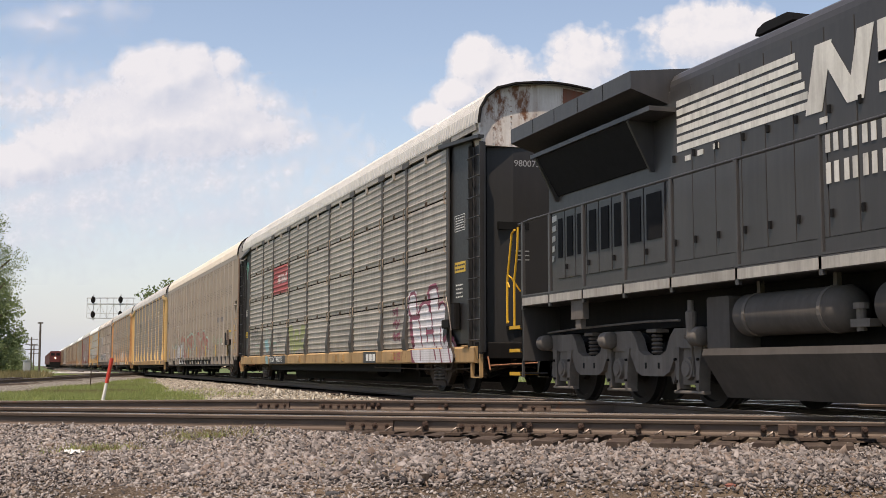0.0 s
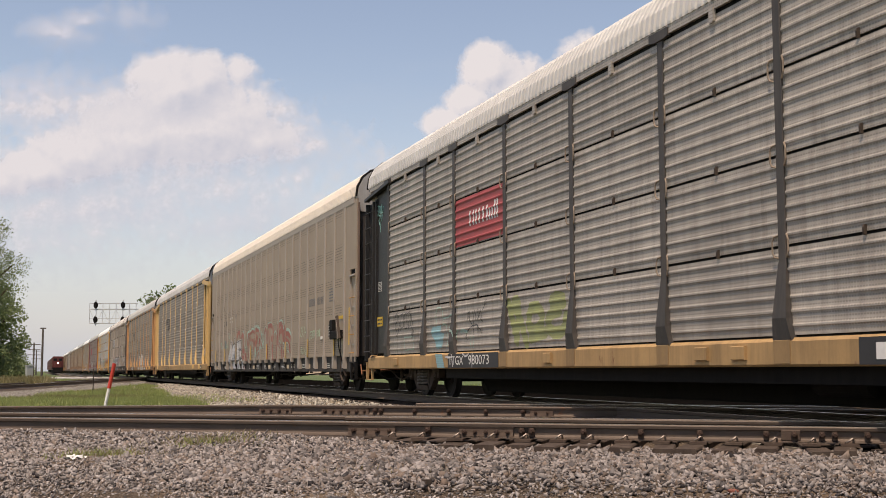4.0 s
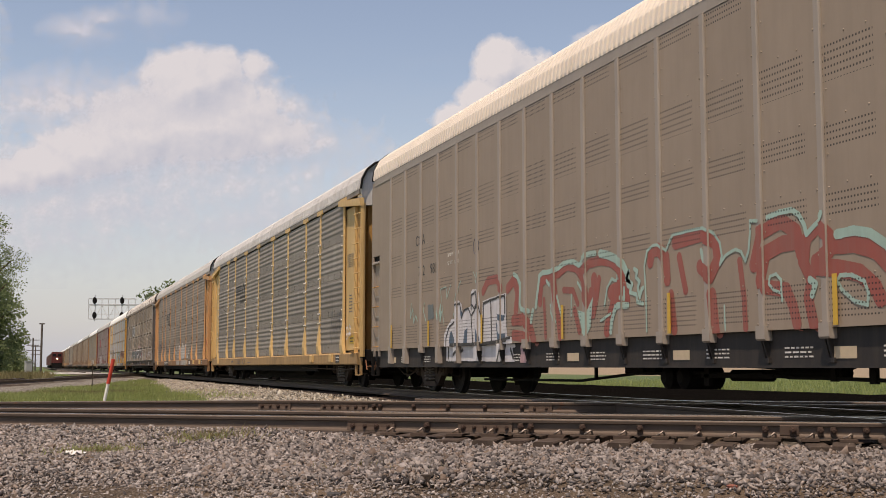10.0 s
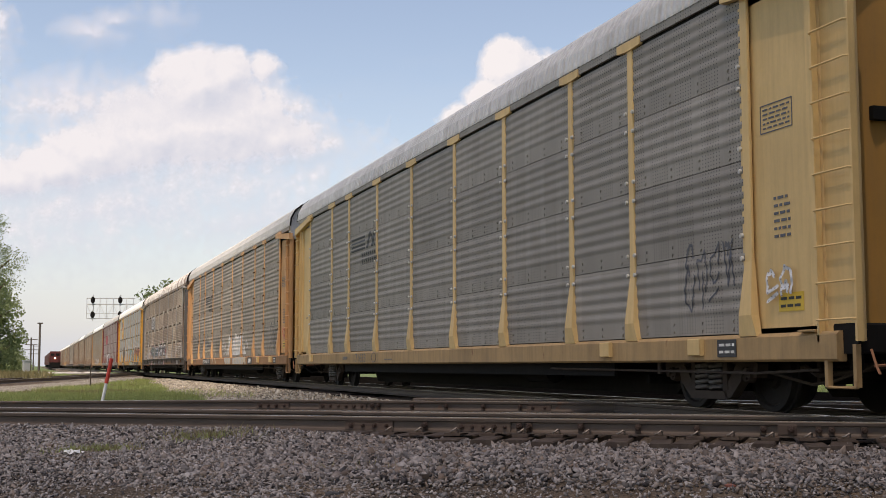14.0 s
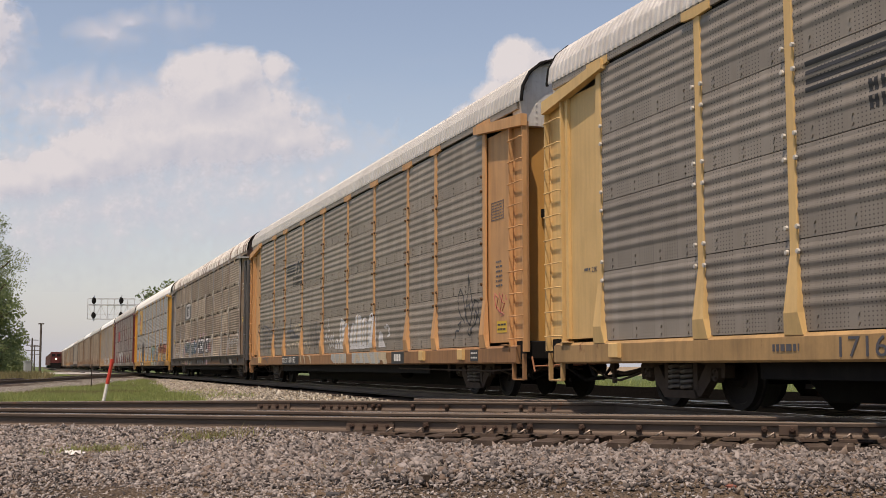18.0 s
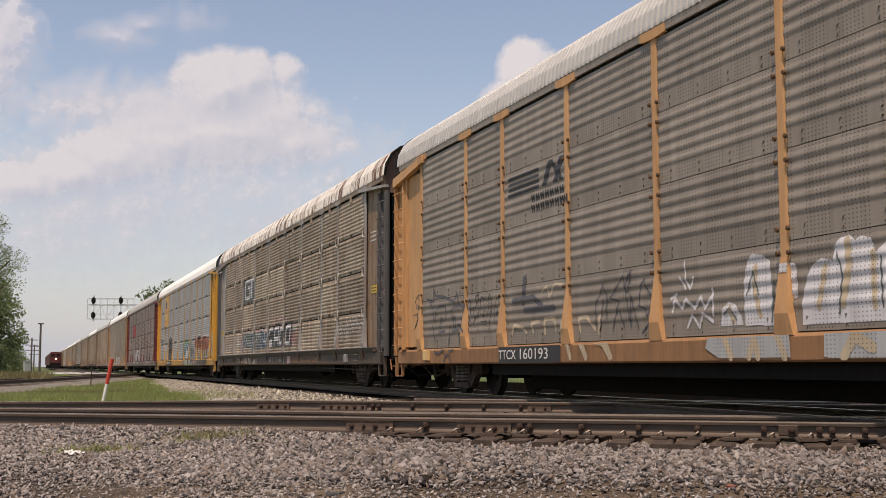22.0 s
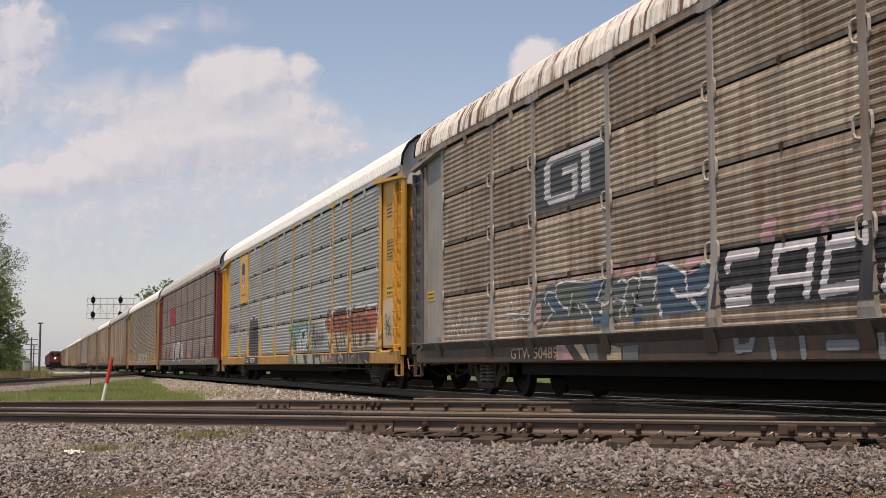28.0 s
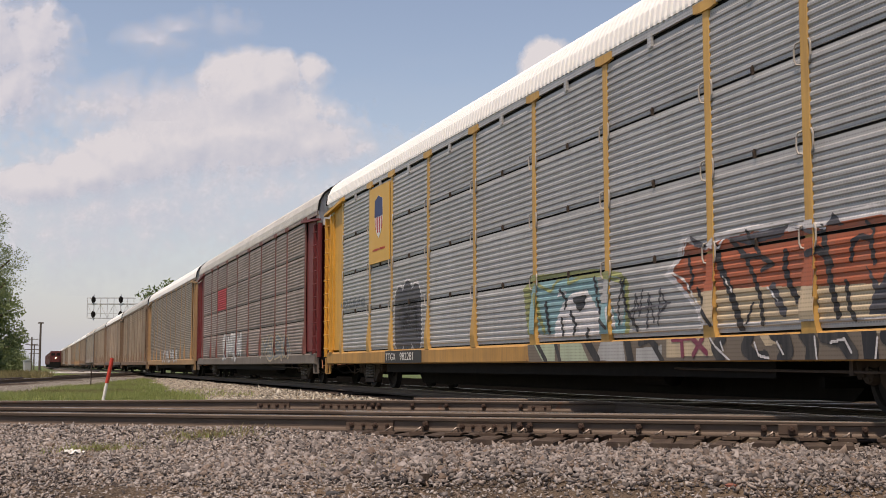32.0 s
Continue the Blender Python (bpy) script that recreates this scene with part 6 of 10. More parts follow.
def wagon_paint():
    c1, c2, c3, c4, c5, c6, c7 = CARS[:7]
    black, white, dk, yel = M_DARKPAINT, M_WHITE, SPRAY["darkgrey"], M_DECAL_Y
    # first wagon
    k = "broad"
    paint(c1, k, [(17.60, 20.14, 2.89, 3.79)], mat("faded_sign_red", (0.42, 0.068, 0.07), 0.55, 0, 0.1, 1.5, grime=0.15, dots=0.12), 1, "red_panel", "faded red sign panel with a white mark")
    for y, w in ((19.35, 0.26), (19.02, 0.24), (18.65, 0.27), (18.32, 0.20), (18.06, 0.07), (17.94, 0.06)):
        z0, z1 = (3.22, 3.50) if w > 0.22 else (3.22, 3.43 if w > 0.1 else 3.55)
        s = [(y, y - 0.07, z0, z1)] + ([(y - w + 0.07, y - w, z0, z1)] if w > 0.1 else [])
        paint(c1, k, s, white, 2, "painted_bar", "white painted bar")
    paint(c1, k, [(20.45, 17.75, 0.60, 0.865)], black, 1, "sill_patch", "black patch on the yellow sill")
    lettering("reporting_mark", "TTGX", 0.23, white, c1, on_side(20.40, 0.66, -1.515), wide=1.4)
    lettering("wagon_number", "980073", 0.245, white, c1, on_side(19.27, 0.66, -1.515), wide=1.5)
    paint(c1, k, [(8.10, 6.98, 0.60, 0.865)], black, 1, "sill_patch", "black patch on the yellow sill")
    for i in range(3):
        part("painted_bar", Mesh().box(-1.512, -1.508, 7.62 - 0.3 * i, 7.84 - 0.3 * i, 0.65, 0.81), white, c1, "white painted bar")
    foot = Mesh().box(-1.509, -1.50, -0.15, 0.15, 0.615, 0.866, 0.004).data("foot_plate", mat("grimy_foot_plate", (0.30, 0.19, 0.09), 0.7, 0, 0.25, 1.5, grime=0.4, dust=(0.12, 0.085, 0.055)))
    for y in POSTS[2:7]:
        part("foot_plate", foot, None, c1, at=(0, y, 0))
    for y in (24.0, 15.6, 11.0, 10.2, 5.6):
        part("sill_bracket", Mesh().box(-1.54, -1.50, y - 0.14, y + 0.14, 0.66, 0.82, 0.01), SILL, c1)
    rng = random.Random(2)
    k = "broad"
    art = area((4.64, 1.73), (4.62, 1.96), (4.48, 2.10), (4.22, 2.14), (3.99, 2.08), (3.92, 1.91), (3.89, 1.70), (3.77, 1.80), (3.54, 1.87), (3.29, 1.87), (3.25, 1.98), (3.19, 2.11), (3.04, 2.17), (2.77, 2.18), (2.57, 2.13), (2.51, 1.96), (2.48, 1.72), (2.39, 1.78), (2.25, 1.81), (2.10, 1.77), (2.01, 1.65), (1.98, 1.55), (2.00, 0.91), (1.79, 1.06), (1.49, 0.82), (1.50, 0.57), (4.04, 0.58), (4.18, 0.96), (4.41, 1.27), (4.53, 1.57))
    paint(c1, k, art, SPRAY["pinkwhite"], 1, label="white and maroon bubble graffiti", z_min=0.6)
    art = line(0.035, (4.51, 1.69), (4.54, 1.92), (4.38, 2.06), (4.14, 2.07), (3.99, 1.99), (3.94, 1.69), (3.91, 1.60))
    art += line(0.05, (4.51, 1.69), (4.35, 1.56), (4.01, 1.54), (3.78, 1.56))
    art += line(0.045, (3.81, 1.64), (3.70, 1.77), (3.47, 1.84), (3.26, 1.84), (3.10, 1.74))
    art += line(0.08, (3.13, 1.95), (3.08, 1.70))
    art += line(0.05, (3.20, 2.00), (3.11, 2.09), (2.90, 2.13), (2.66, 2.13), (2.58, 2.04))
    art += line(0.03, (2.58, 2.04), (2.52, 1.89), (2.50, 1.67), (2.40, 1.75), (2.23, 1.78), (2.09, 1.70), (2.02, 1.57))
    art += line(0.03, (3.08, 1.71), (2.96, 1.58), (2.91, 1.34), (2.90, 1.27))
    art += line(0.05, (3.28, 1.22), (2.87, 1.22))
    art += line(0.03, (3.29, 1.30), (3.21, 1.03))
    art += line(0.03, (2.87, 1.22), (2.75, 0.95))
    art += line(0.03, (3.80, 1.49), (3.70, 1.31), (3.58, 0.94))
    art += line(0.09, (4.36, 1.49), (4.32, 1.22), (4.18, 0.99))
    art += line(0.025, (2.40, 1.27), (2.35, 0.94))
    paint(c1, k, art, SPRAY["maroon"], 2, label="white and maroon bubble graffiti", z_min=0.93)
    art = line(0.05, (4.20, 0.92), (4.10, 0.66), (3.95, 0.58))
    art += line(0.025, (3.55, 0.86), (3.53, 0.65))
    art += line(0.035, (2.66, 0.90), (2.53, 0.68))
    art += line(0.035, (2.28, 0.89), (2.18, 0.66), (2.11, 0.57))
    art += line(0.05, (1.94, 1.03), (1.78, 1.09), (1.59, 1.02), (1.49, 0.89))
    art += line(0.03, (1.77, 0.89), (1.61, 0.58))
    paint(c1, k, art, SPRAY["maroon"], 2, label="white and maroon bubble graffiti", z_min=0.6)
    tag(c1, k, 5.75, 5.30, 1.62, 1.80, 2, 4, "maroon", 0.018), tag(c1, k, 5.72, 5.2, 1.36, 1.55, 3, 71, "maroon", 0.018), tag(c1, k, 5.72, 5.15, 1.08, 1.30, 3, 72, "maroon", 0.02), tag(c1, k, 5.9, 4.9, 0.66, 0.84, 3, 5, "rose", 0.014)
    k = "broad"
    art = area((21.66, 1.36), (21.59, 1.42), (21.03, 1.44), (21.04, 1.30), (20.84, 1.27), (20.87, 1.19), (20.95, 0.99), (21.30, 0.98), (21.45, 1.17), (21.64, 1.25))
    paint(c1, k, art, SPRAY["teal"], 1, label="teal sprayed patch", z_min=0.9)
    art = area((21.25, 0.91), (20.83, 0.91), (20.63, 0.59), (21.09, 0.58))
    paint(c1, k, art, SPRAY["teal"], 2, label="teal sprayed patch", z_min=0.6, z_max=0.87)
    art = line(0.012, (21.32, 1.49), (21.35, 1.71), (21.25, 1.79), (21.06, 1.79), (20.95, 1.74), (20.91, 1.61), (20.90, 1.50))
    art += line(0.012, (20.93, 1.43), (20.83, 1.46), (20.70, 1.42), (20.64, 1.31), (20.63, 1.04), (20.68, 0.97))
    art += line(0.014, (20.86, 1.57), (20.58, 1.58), (20.37, 1.62), (20.38, 1.40), (20.53, 1.38))
    art += line(0.012, (23.57, 1.26), (22.90, 1.27), (22.85, 1.00), (23.52, 0.99), (23.57, 1.26))
    art += line(0.02, (20.40, 1.30), (20.23, 1.31), (20.11, 1.23), (20.04, 1.29), (19.97, 1.31))
    art += line(0.02, (20.11, 1.23), (20.07, 1.14))
    art += line(0.03, (19.84, 1.27), (19.71, 1.30), (19.50, 1.27))
    art += line(0.014, (19.30, 1.18), (19.27, 0.96))
    art += line(0.012, (19.13, 1.18), (19.14, 0.96))
    paint(c1, k, art, SPRAY["mint"], 2, label="thin pale teal outline", z_min=0.9)
    art = line(0.016, (19.59, 0.86), (19.44, 0.81), (19.30, 0.83), (19.17, 0.94))
    art += line(0.016, (19.05, 0.93), (19.07, 0.62))
    art += line(0.016, (20.26, 0.93), (20.15, 0.63))
    art += line(0.02, (20.59, 0.81), (20.29, 0.80))
    paint(c1, k, art, SPRAY["white"], 3, label="thin white scrawl", z_min=0.6, z_max=0.868)
    art = line(0.013, (24.17, 1.41), (24.31, 1.71), (24.16, 1.81), (24.05, 1.65), (24.21, 1.58))
    art += line(0.013, (24.10, 1.86), (23.91, 1.56), (24.12, 1.30))
    art += line(0.013, (23.86, 1.43), (23.81, 1.76), (23.65, 1.79), (23.62, 1.50), (23.78, 1.47))
    art += line(0.013, (23.53, 1.46), (23.54, 1.74), (23.39, 1.79), (23.34, 1.46), (23.49, 1.45))
    art += line(0.013, (23.25, 1.44), (23.28, 1.77), (23.13, 1.82), (23.10, 1.52), (23.25, 1.46))
    art += line(0.013, (23.20, 1.92), (23.06, 1.71), (22.96, 1.59), (23.00, 1.23), (22.89, 1.39))
    paint(c1, k, art, SPRAY["black"], 2, label="thin black tag")
    art = line(0.012, (19.47, 1.48), (19.44, 1.60), (19.33, 1.63), (19.36, 1.50), (19.25, 1.40))
    art += line(0.012, (19.18, 1.62), (19.14, 1.49), (19.16, 1.40))
    art += line(0.012, (19.07, 1.64), (19.00, 1.48))
    art += line(0.012, (18.91, 1.66), (18.90, 1.47), (18.81, 1.62))
    art += line(0.012, (18.75, 1.64), (18.73, 1.46), (18.66, 1.43))
    art += line(0.012, (19.50, 1.26), (19.20, 1.37), (18.98, 1.38), (18.77, 1.28), (18.74, 1.22))
    art += line(0.012, (19.14, 1.36), (19.13, 1.21))
    art += line(0.012, (18.92, 1.38), (18.91, 1.23))
    art += line(0.012, (19.54, 1.23), (19.49, 1.10))
    art += line(0.01, (18.65, 1.64), (18.47, 1.80))
    paint(c1, k, art, SPRAY["black"], 2, label="thin black tag")
    paint(c1, k, fat(lettershapes(17.4, 14.9, 1.02, 1.7, 3, rng), 0.10), SPRAY["lime"], 1, label="lime green sprayed lettering")
    data_box(c1, 1.66, 1.08, 3.09, 3.40, -1.403, white), plate(c1, 1.66, 1.06, 2.30, 2.50, -1.403, yel, black)
    bars(c1, 1.6, 1.2, 1.8, 2.1, 4, -1.403, M_DIRTY_WHITE, 9), plate(c1, 25.95, 25.5, 1.58, 1.80, -1.403, yel, black), data_box(c1, 25.9, 25.6, 2.4, 2.62, -1.403, white)
    # number and patch on the front end
    part("end_patch", Mesh().prism([(0.25, 4.60), (1.30, 4.60), (1.30, 5.36), (1.10, 5.55), (0.70, 5.66), (0.25, 5.72)], "y", 0.222, 0.238), mat("rusty_red_patch", (0.20, 0.075, 0.05), 0.75, 0, 0.3, 1.5, grime=0.4, rust=0.5), c1, "rust red patch on the end")
    lettering("wagon_number", "980073", 0.17, M_SIGN_GREY, c1, Matrix(((0.9977, 0, -0.0683, -0.735), (-0.0683, 0, -0.9977, 0.264), (0, 1, 0, 4.2), (0, 0, 0, 1))))
    for z in (2.62, 2.54, 2.46):
        part("painted_bar", Mesh().box(-0.72, -0.45, 0.245, 0.256, z, z + 0.02), M_SIGN_GREY, c1, "white painted bar")
    hb = part("hand_brake", Mesh().box(-1.58, -1.44, 1.55, 1.95, 1.25, 1.42, 0.02).box(-1.54, -1.42, 1.30, 1.55, 1.22, 1.72, 0.02), M_BLACK, c1)
    part("brake_lever", Mesh().tube([(-1.6, 1.62, 1.85), (-1.62, 1.4, 1.55), (-1.6, 1.32, 1.2)], 0.012, 6), M_CLIP, hb)
    part("chain", Mesh().tube([(-1.56, 1.45, 1.25), (-1.58, 1.40, 0.95), (-1.54, 1.3, 0.7), (-1.45, 1.7, 0.48), (-1.42, 2.2, 0.46)], 0.022, 5), M_TRUCK, hb)
    # second wagon
    k = "flat"
    k = "flat"
    art = line(0.085, (12.86, 1.89), (12.81, 2.03), (12.59, 2.03), (12.44, 1.91), (12.42, 1.63))
    art += line(0.075, (12.33, 1.43), (12.26, 1.00))
    art += line(0.06, (12.11, 1.89), (11.97, 1.47))
    art += line(0.09, (12.20, 2.08), (11.55, 2.12), (11.25, 1.99), (11.21, 1.79), (11.39, 1.60), (11.61, 1.73))
    art += line(0.085, (11.35, 1.38), (11.29, 0.95))
    art += line(0.05, (10.75, 1.73), (10.68, 1.33), (10.66, 0.97))
    art += line(0.085, (10.47, 1.66), (10.32, 2.00), (9.93, 2.09), (9.66, 1.95), (9.59, 1.72))
    art += line(0.09, (10.35, 1.48), (10.23, 1.77), (9.94, 1.84), (9.62, 1.85))
    art += line(0.08, (10.24, 1.40), (9.86, 1.35), (9.75, 1.17), (9.69, 0.99))
    art += line(0.075, (9.52, 1.66), (9.48, 1.86), (9.27, 1.97), (9.10, 1.85), (9.10, 1.69), (9.35, 1.61))
    art += line(0.08, (9.56, 1.63), (9.42, 1.44), (9.48, 1.24), (9.40, 0.97))
    art += line(0.09, (9.31, 1.55), (8.97, 1.51), (8.64, 1.44), (8.42, 1.29), (8.35, 1.18))
    art += line(0.1, (9.00, 1.75), (8.71, 1.74), (8.39, 1.65), (8.20, 1.49))
    paint(c2, k, art, SPRAY["red"], 1, label="red and mint graffiti lettering")
    art = line(0.08, (16.51, 1.55), (16.46, 1.86), (16.08, 1.97), (15.77, 1.96))
    art += line(0.075, (15.96, 1.90), (15.90, 1.61), (15.81, 1.31), (15.75, 1.00))
    art += line(0.075, (15.77, 1.96), (15.47, 2.05), (15.13, 1.99), (14.92, 1.82), (14.79, 1.50))
    art += line(0.07, (14.94, 1.90), (14.70, 2.02), (14.29, 2.03), (13.99, 1.98), (13.73, 1.85), (13.56, 1.69), (13.51, 1.44))
    art += line(0.1, (14.54, 1.78), (14.52, 1.54), (14.59, 1.31))
    art += line(0.06, (14.38, 1.77), (14.48, 1.45))
    art += line(0.1, (14.01, 1.56), (13.73, 1.62), (13.66, 1.49), (13.92, 1.43), (14.15, 1.04))
    art += line(0.07, (14.87, 1.57), (14.73, 1.42), (14.65, 1.61))
    art += line(0.05, (16.35, 1.58), (16.30, 1.00))
    art += line(0.06, (15.21, 1.37), (15.06, 1.06))
    art += line(0.08, (19.09, 1.87), (18.85, 2.04), (18.41, 2.05), (18.22, 1.88))
    art += line(0.09, (17.90, 1.85), (17.61, 1.98), (17.45, 1.76), (17.54, 1.46))
    art += line(0.1, (17.64, 1.30), (17.19, 1.31), (16.91, 1.16), (16.78, 0.96))
    art += line(0.09, (17.64, 1.06), (17.06, 1.01))
    art += line(0.05, (15.60, 1.69), (15.26, 1.66), (15.10, 1.46))
    paint(c2, k, art, SPRAY["red"], 1, label="red and mint graffiti lettering")
    art = line(0.02, (12.98, 1.00), (12.99, 1.47), (13.02, 1.85), (12.94, 2.04), (12.78, 2.10), (12.61, 2.09), (12.44, 2.00), (12.34, 2.11), (12.27, 2.18), (11.91, 2.19), (11.51, 2.19), (11.29, 2.10), (11.16, 1.98), (11.12, 1.82), (11.17, 1.72), (11.04, 1.82), (10.83, 1.87), (10.71, 1.83), (10.63, 1.72), (10.56, 1.83), (10.52, 2.04), (10.52, 2.16), (10.34, 2.14))
    art += line(0.03, (10.18, 2.16), (9.93, 2.19), (9.73, 2.19), (9.60, 2.12), (9.51, 2.00), (9.48, 1.90), (9.34, 1.98), (9.23, 2.03), (9.19, 2.09))
    art += line(0.05, (8.98, 1.85), (8.71, 1.86), (8.47, 1.81), (8.24, 1.68), (8.07, 1.51))
    art += line(0.022, (8.06, 1.51), (8.07, 1.26), (8.11, 1.08), (8.15, 0.97))
    art += line(0.018, (10.16, 1.51), (10.04, 1.53), (9.95, 1.46), (9.95, 1.32), (10.09, 1.36), (10.18, 1.43), (10.16, 1.51))
    art += line(0.018, (9.95, 1.32), (9.94, 1.24))
    art += line(0.022, (8.94, 1.44), (8.77, 1.43), (8.58, 1.36), (8.52, 1.24), (8.54, 1.13), (8.73, 1.17), (8.93, 1.30), (8.99, 1.39), (8.94, 1.44))
    art += line(0.04, (9.44, 1.43), (9.35, 1.38), (9.41, 1.27))
    art += line(0.014, (11.09, 1.24), (11.08, 0.96))
    art += line(0.028, (13.46, 1.82), (13.54, 1.71), (13.36, 1.64), (13.44, 1.53), (13.25, 1.49), (13.23, 1.39), (13.07, 1.36))
    art += line(0.03, (11.58, 1.93), (11.54, 1.80))
    paint(c2, k, art, SPRAY["mint"], 2, label="red and mint graffiti lettering")
    art = line(0.04, (16.68, 1.48), (16.59, 1.76), (16.52, 1.97), (16.40, 2.01), (16.05, 2.00), (15.77, 2.04), (15.59, 2.09), (15.41, 2.10), (15.24, 2.09), (15.04, 2.02), (14.94, 2.07), (14.80, 2.15), (14.64, 2.16), (14.49, 2.15))
    art += line(0.06, (14.33, 2.13), (14.10, 2.09), (13.86, 2.02), (13.64, 1.93), (13.52, 1.80), (13.47, 1.64))
    art += line(0.045, (13.51, 1.36), (13.76, 1.37), (13.87, 1.35), (13.99, 1.17), (14.03, 1.02))
    art += line(0.045, (16.88, 1.26), (16.80, 1.43))
    art += line(0.04, (16.97, 1.43), (17.30, 1.48), (17.36, 1.57), (17.34, 1.90), (17.46, 2.02), (17.61, 2.07))
    art += line(0.03, (16.24, 1.87), (16.14, 1.80))
    art += line(0.022, (14.21, 1.39), (14.12, 1.63), (13.97, 1.75), (13.85, 1.71), (13.76, 1.77))
    art += area((15.10, 1.36), (14.81, 1.32), (14.58, 1.53), (14.67, 1.10), (14.83, 0.97), (14.97, 1.09))
    art += line(0.03, (15.85, 1.61), (15.68, 1.30))
    art += line(0.025, (15.09, 1.77), (14.93, 1.63))
    art += line(0.018, (15.32, 1.60), (15.33, 1.29))
    art += line(0.022, (16.10, 1.49), (15.91, 1.22))
    art += line(0.03, (13.30, 1.83), (13.22, 1.80), (13.26, 1.72), (13.16, 1.66), (13.21, 1.58), (13.16, 1.45), (13.10, 1.55), (13.06, 1.57))
    art += line(0.02, (14.33, 1.18), (14.02, 1.27))
    art += line(0.03, (13.68, 1.47), (13.61, 1.45), (13.61, 1.60))
    paint(c2, k, art, SPRAY["mint"], 2, label="red and mint graffiti lettering")
    art = area((21.29, 0.65), (21.27, 1.15), (21.05, 1.32), (20.82, 1.44), (20.65, 1.44), (20.65, 1.74), (20.39, 1.78), (20.23, 1.70), (20.15, 1.50), (19.99, 1.61), (19.69, 1.64), (19.72, 1.89), (19.64, 1.94), (19.34, 1.93), (19.27, 1.81), (19.22, 1.49), (19.14, 1.36), (19.09, 1.70), (18.68, 1.74), (17.96, 1.78), (17.95, 1.20), (17.91, 1.05), (17.72, 1.03), (17.68, 0.86), (17.81, 0.85), (17.72, 0.62))
    paint(c2, k, art, SPRAY["white"], 3, label="white block graffiti outlined in black and blue", z_min=0.6)
    art = area((20.97, 0.98), (20.90, 1.18), (20.81, 1.22), (20.56, 0.97))
    art += area((20.14, 0.97), (20.06, 1.20), (19.90, 1.25), (19.94, 0.94))
    art += area((20.33, 1.65), (20.17, 1.54), (20.26, 1.40))
    art += area((19.42, 1.26), (19.26, 1.01), (19.41, 0.95))
    art += area((18.40, 1.45), (18.01, 1.40), (18.08, 1.31), (18.30, 1.33))
    art += area((18.44, 1.33), (18.25, 1.10), (17.99, 1.10), (18.04, 0.98), (18.38, 0.99))
    paint(c2, k, art, SPRAY["blue"], 4, label="white block graffiti outlined in black and blue")
    art = line(0.018, (21.15, 0.69), (21.14, 1.08), (20.94, 1.30), (20.61, 1.39), (20.60, 1.70), (20.33, 1.72), (20.23, 1.56))
    art += line(0.018, (20.23, 1.44), (20.09, 1.58), (19.85, 1.61), (19.70, 1.47), (19.61, 0.96))
    art += line(0.018, (19.69, 1.58), (19.69, 1.84), (19.38, 1.89), (19.33, 1.66), (19.50, 1.57), (19.65, 1.66))
    art += line(0.018, (19.70, 1.46), (19.50, 1.56), (19.31, 1.62), (19.21, 1.47), (19.14, 1.31), (19.11, 0.97))
    art += line(0.02, (19.09, 0.99), (19.05, 1.66), (18.68, 1.70), (18.01, 1.74), (18.01, 1.44))
    art += line(0.02, (18.68, 1.70), (18.64, 0.93))
    art += line(0.03, (20.90, 0.95), (19.11, 0.94), (17.99, 0.98))
    art += line(0.022, (18.15, 1.00), (17.79, 1.02))
    art += line(0.03, (20.62, 0.74), (20.48, 0.80), (20.31, 0.85))
    art += line(0.02, (18.29, 0.62), (18.12, 0.91))
    art += line(0.03, (17.89, 0.83), (17.77, 0.68))
    paint(c2, k, art, SPRAY["black"], 5, label="white block graffiti outlined in black and blue", z_min=0.6)
    art = line(0.018, (23.46, 1.86), (23.52, 1.56), (23.35, 1.75), (23.29, 1.46), (23.13, 1.60), (23.02, 1.48))
    art += line(0.018, (22.55, 1.83), (22.60, 1.67), (22.45, 1.47))
    art += line(0.03, (21.73, 1.71), (21.62, 1.48), (21.49, 1.74), (21.52, 1.43), (21.43, 1.60))
    art += line(0.012, (21.27, 1.33), (21.49, 2.06), (21.14, 2.08), (21.10, 1.85), (20.88, 2.10))
    art += line(0.012, (20.83, 1.31), (20.39, 2.06), (20.28, 2.14))
    art += line(0.012, (19.58, 2.25), (19.39, 2.05), (19.33, 2.23))
    paint(c2, k, art, SPRAY["mint"], 2, label="thin pale green tag")
    art = area((22.32, 1.79), (21.95, 1.78), (21.90, 1.50), (22.30, 1.48))
    paint(c2, k, art, SPRAY["slate"], 2, label="grey sprayed patch")
    art = line(0.05, (17.43, 0.85), (17.41, 0.78))
    art += line(0.11, (17.39, 0.66), (17.24, 0.69))
    paint(c2, k, art, SPRAY["pink"], 1, label="pink sprayed patch", z_min=0.6)
    art = line(0.014, (6.68, 1.85), (6.65, 1.73), (6.78, 1.57), (6.88, 1.67))
    art += line(0.014, (6.54, 1.86), (6.69, 1.79), (6.71, 1.64), (6.58, 1.55))
    art += line(0.014, (6.39, 1.86), (6.56, 1.72), (6.37, 1.56))
    art += line(0.012, (6.56, 1.72), (6.40, 1.74))
    art += line(0.014, (6.21, 1.83), (6.30, 1.56))
    art += line(0.014, (6.17, 1.84), (6.12, 1.69), (5.98, 1.68), (6.15, 1.68), (6.07, 1.42))
    art += line(0.014, (6.68, 1.03), (6.67, 1.23), (6.54, 1.25), (6.62, 1.13), (6.50, 1.05))
    art += line(0.014, (6.45, 1.04), (6.40, 1.22), (6.32, 1.05))
    art += line(0.014, (6.26, 1.05), (6.23, 1.21), (6.16, 1.06), (6.12, 1.21))
    art += line(0.014, (5.97, 1.16), (6.07, 1.11), (5.96, 1.03), (6.09, 1.01))
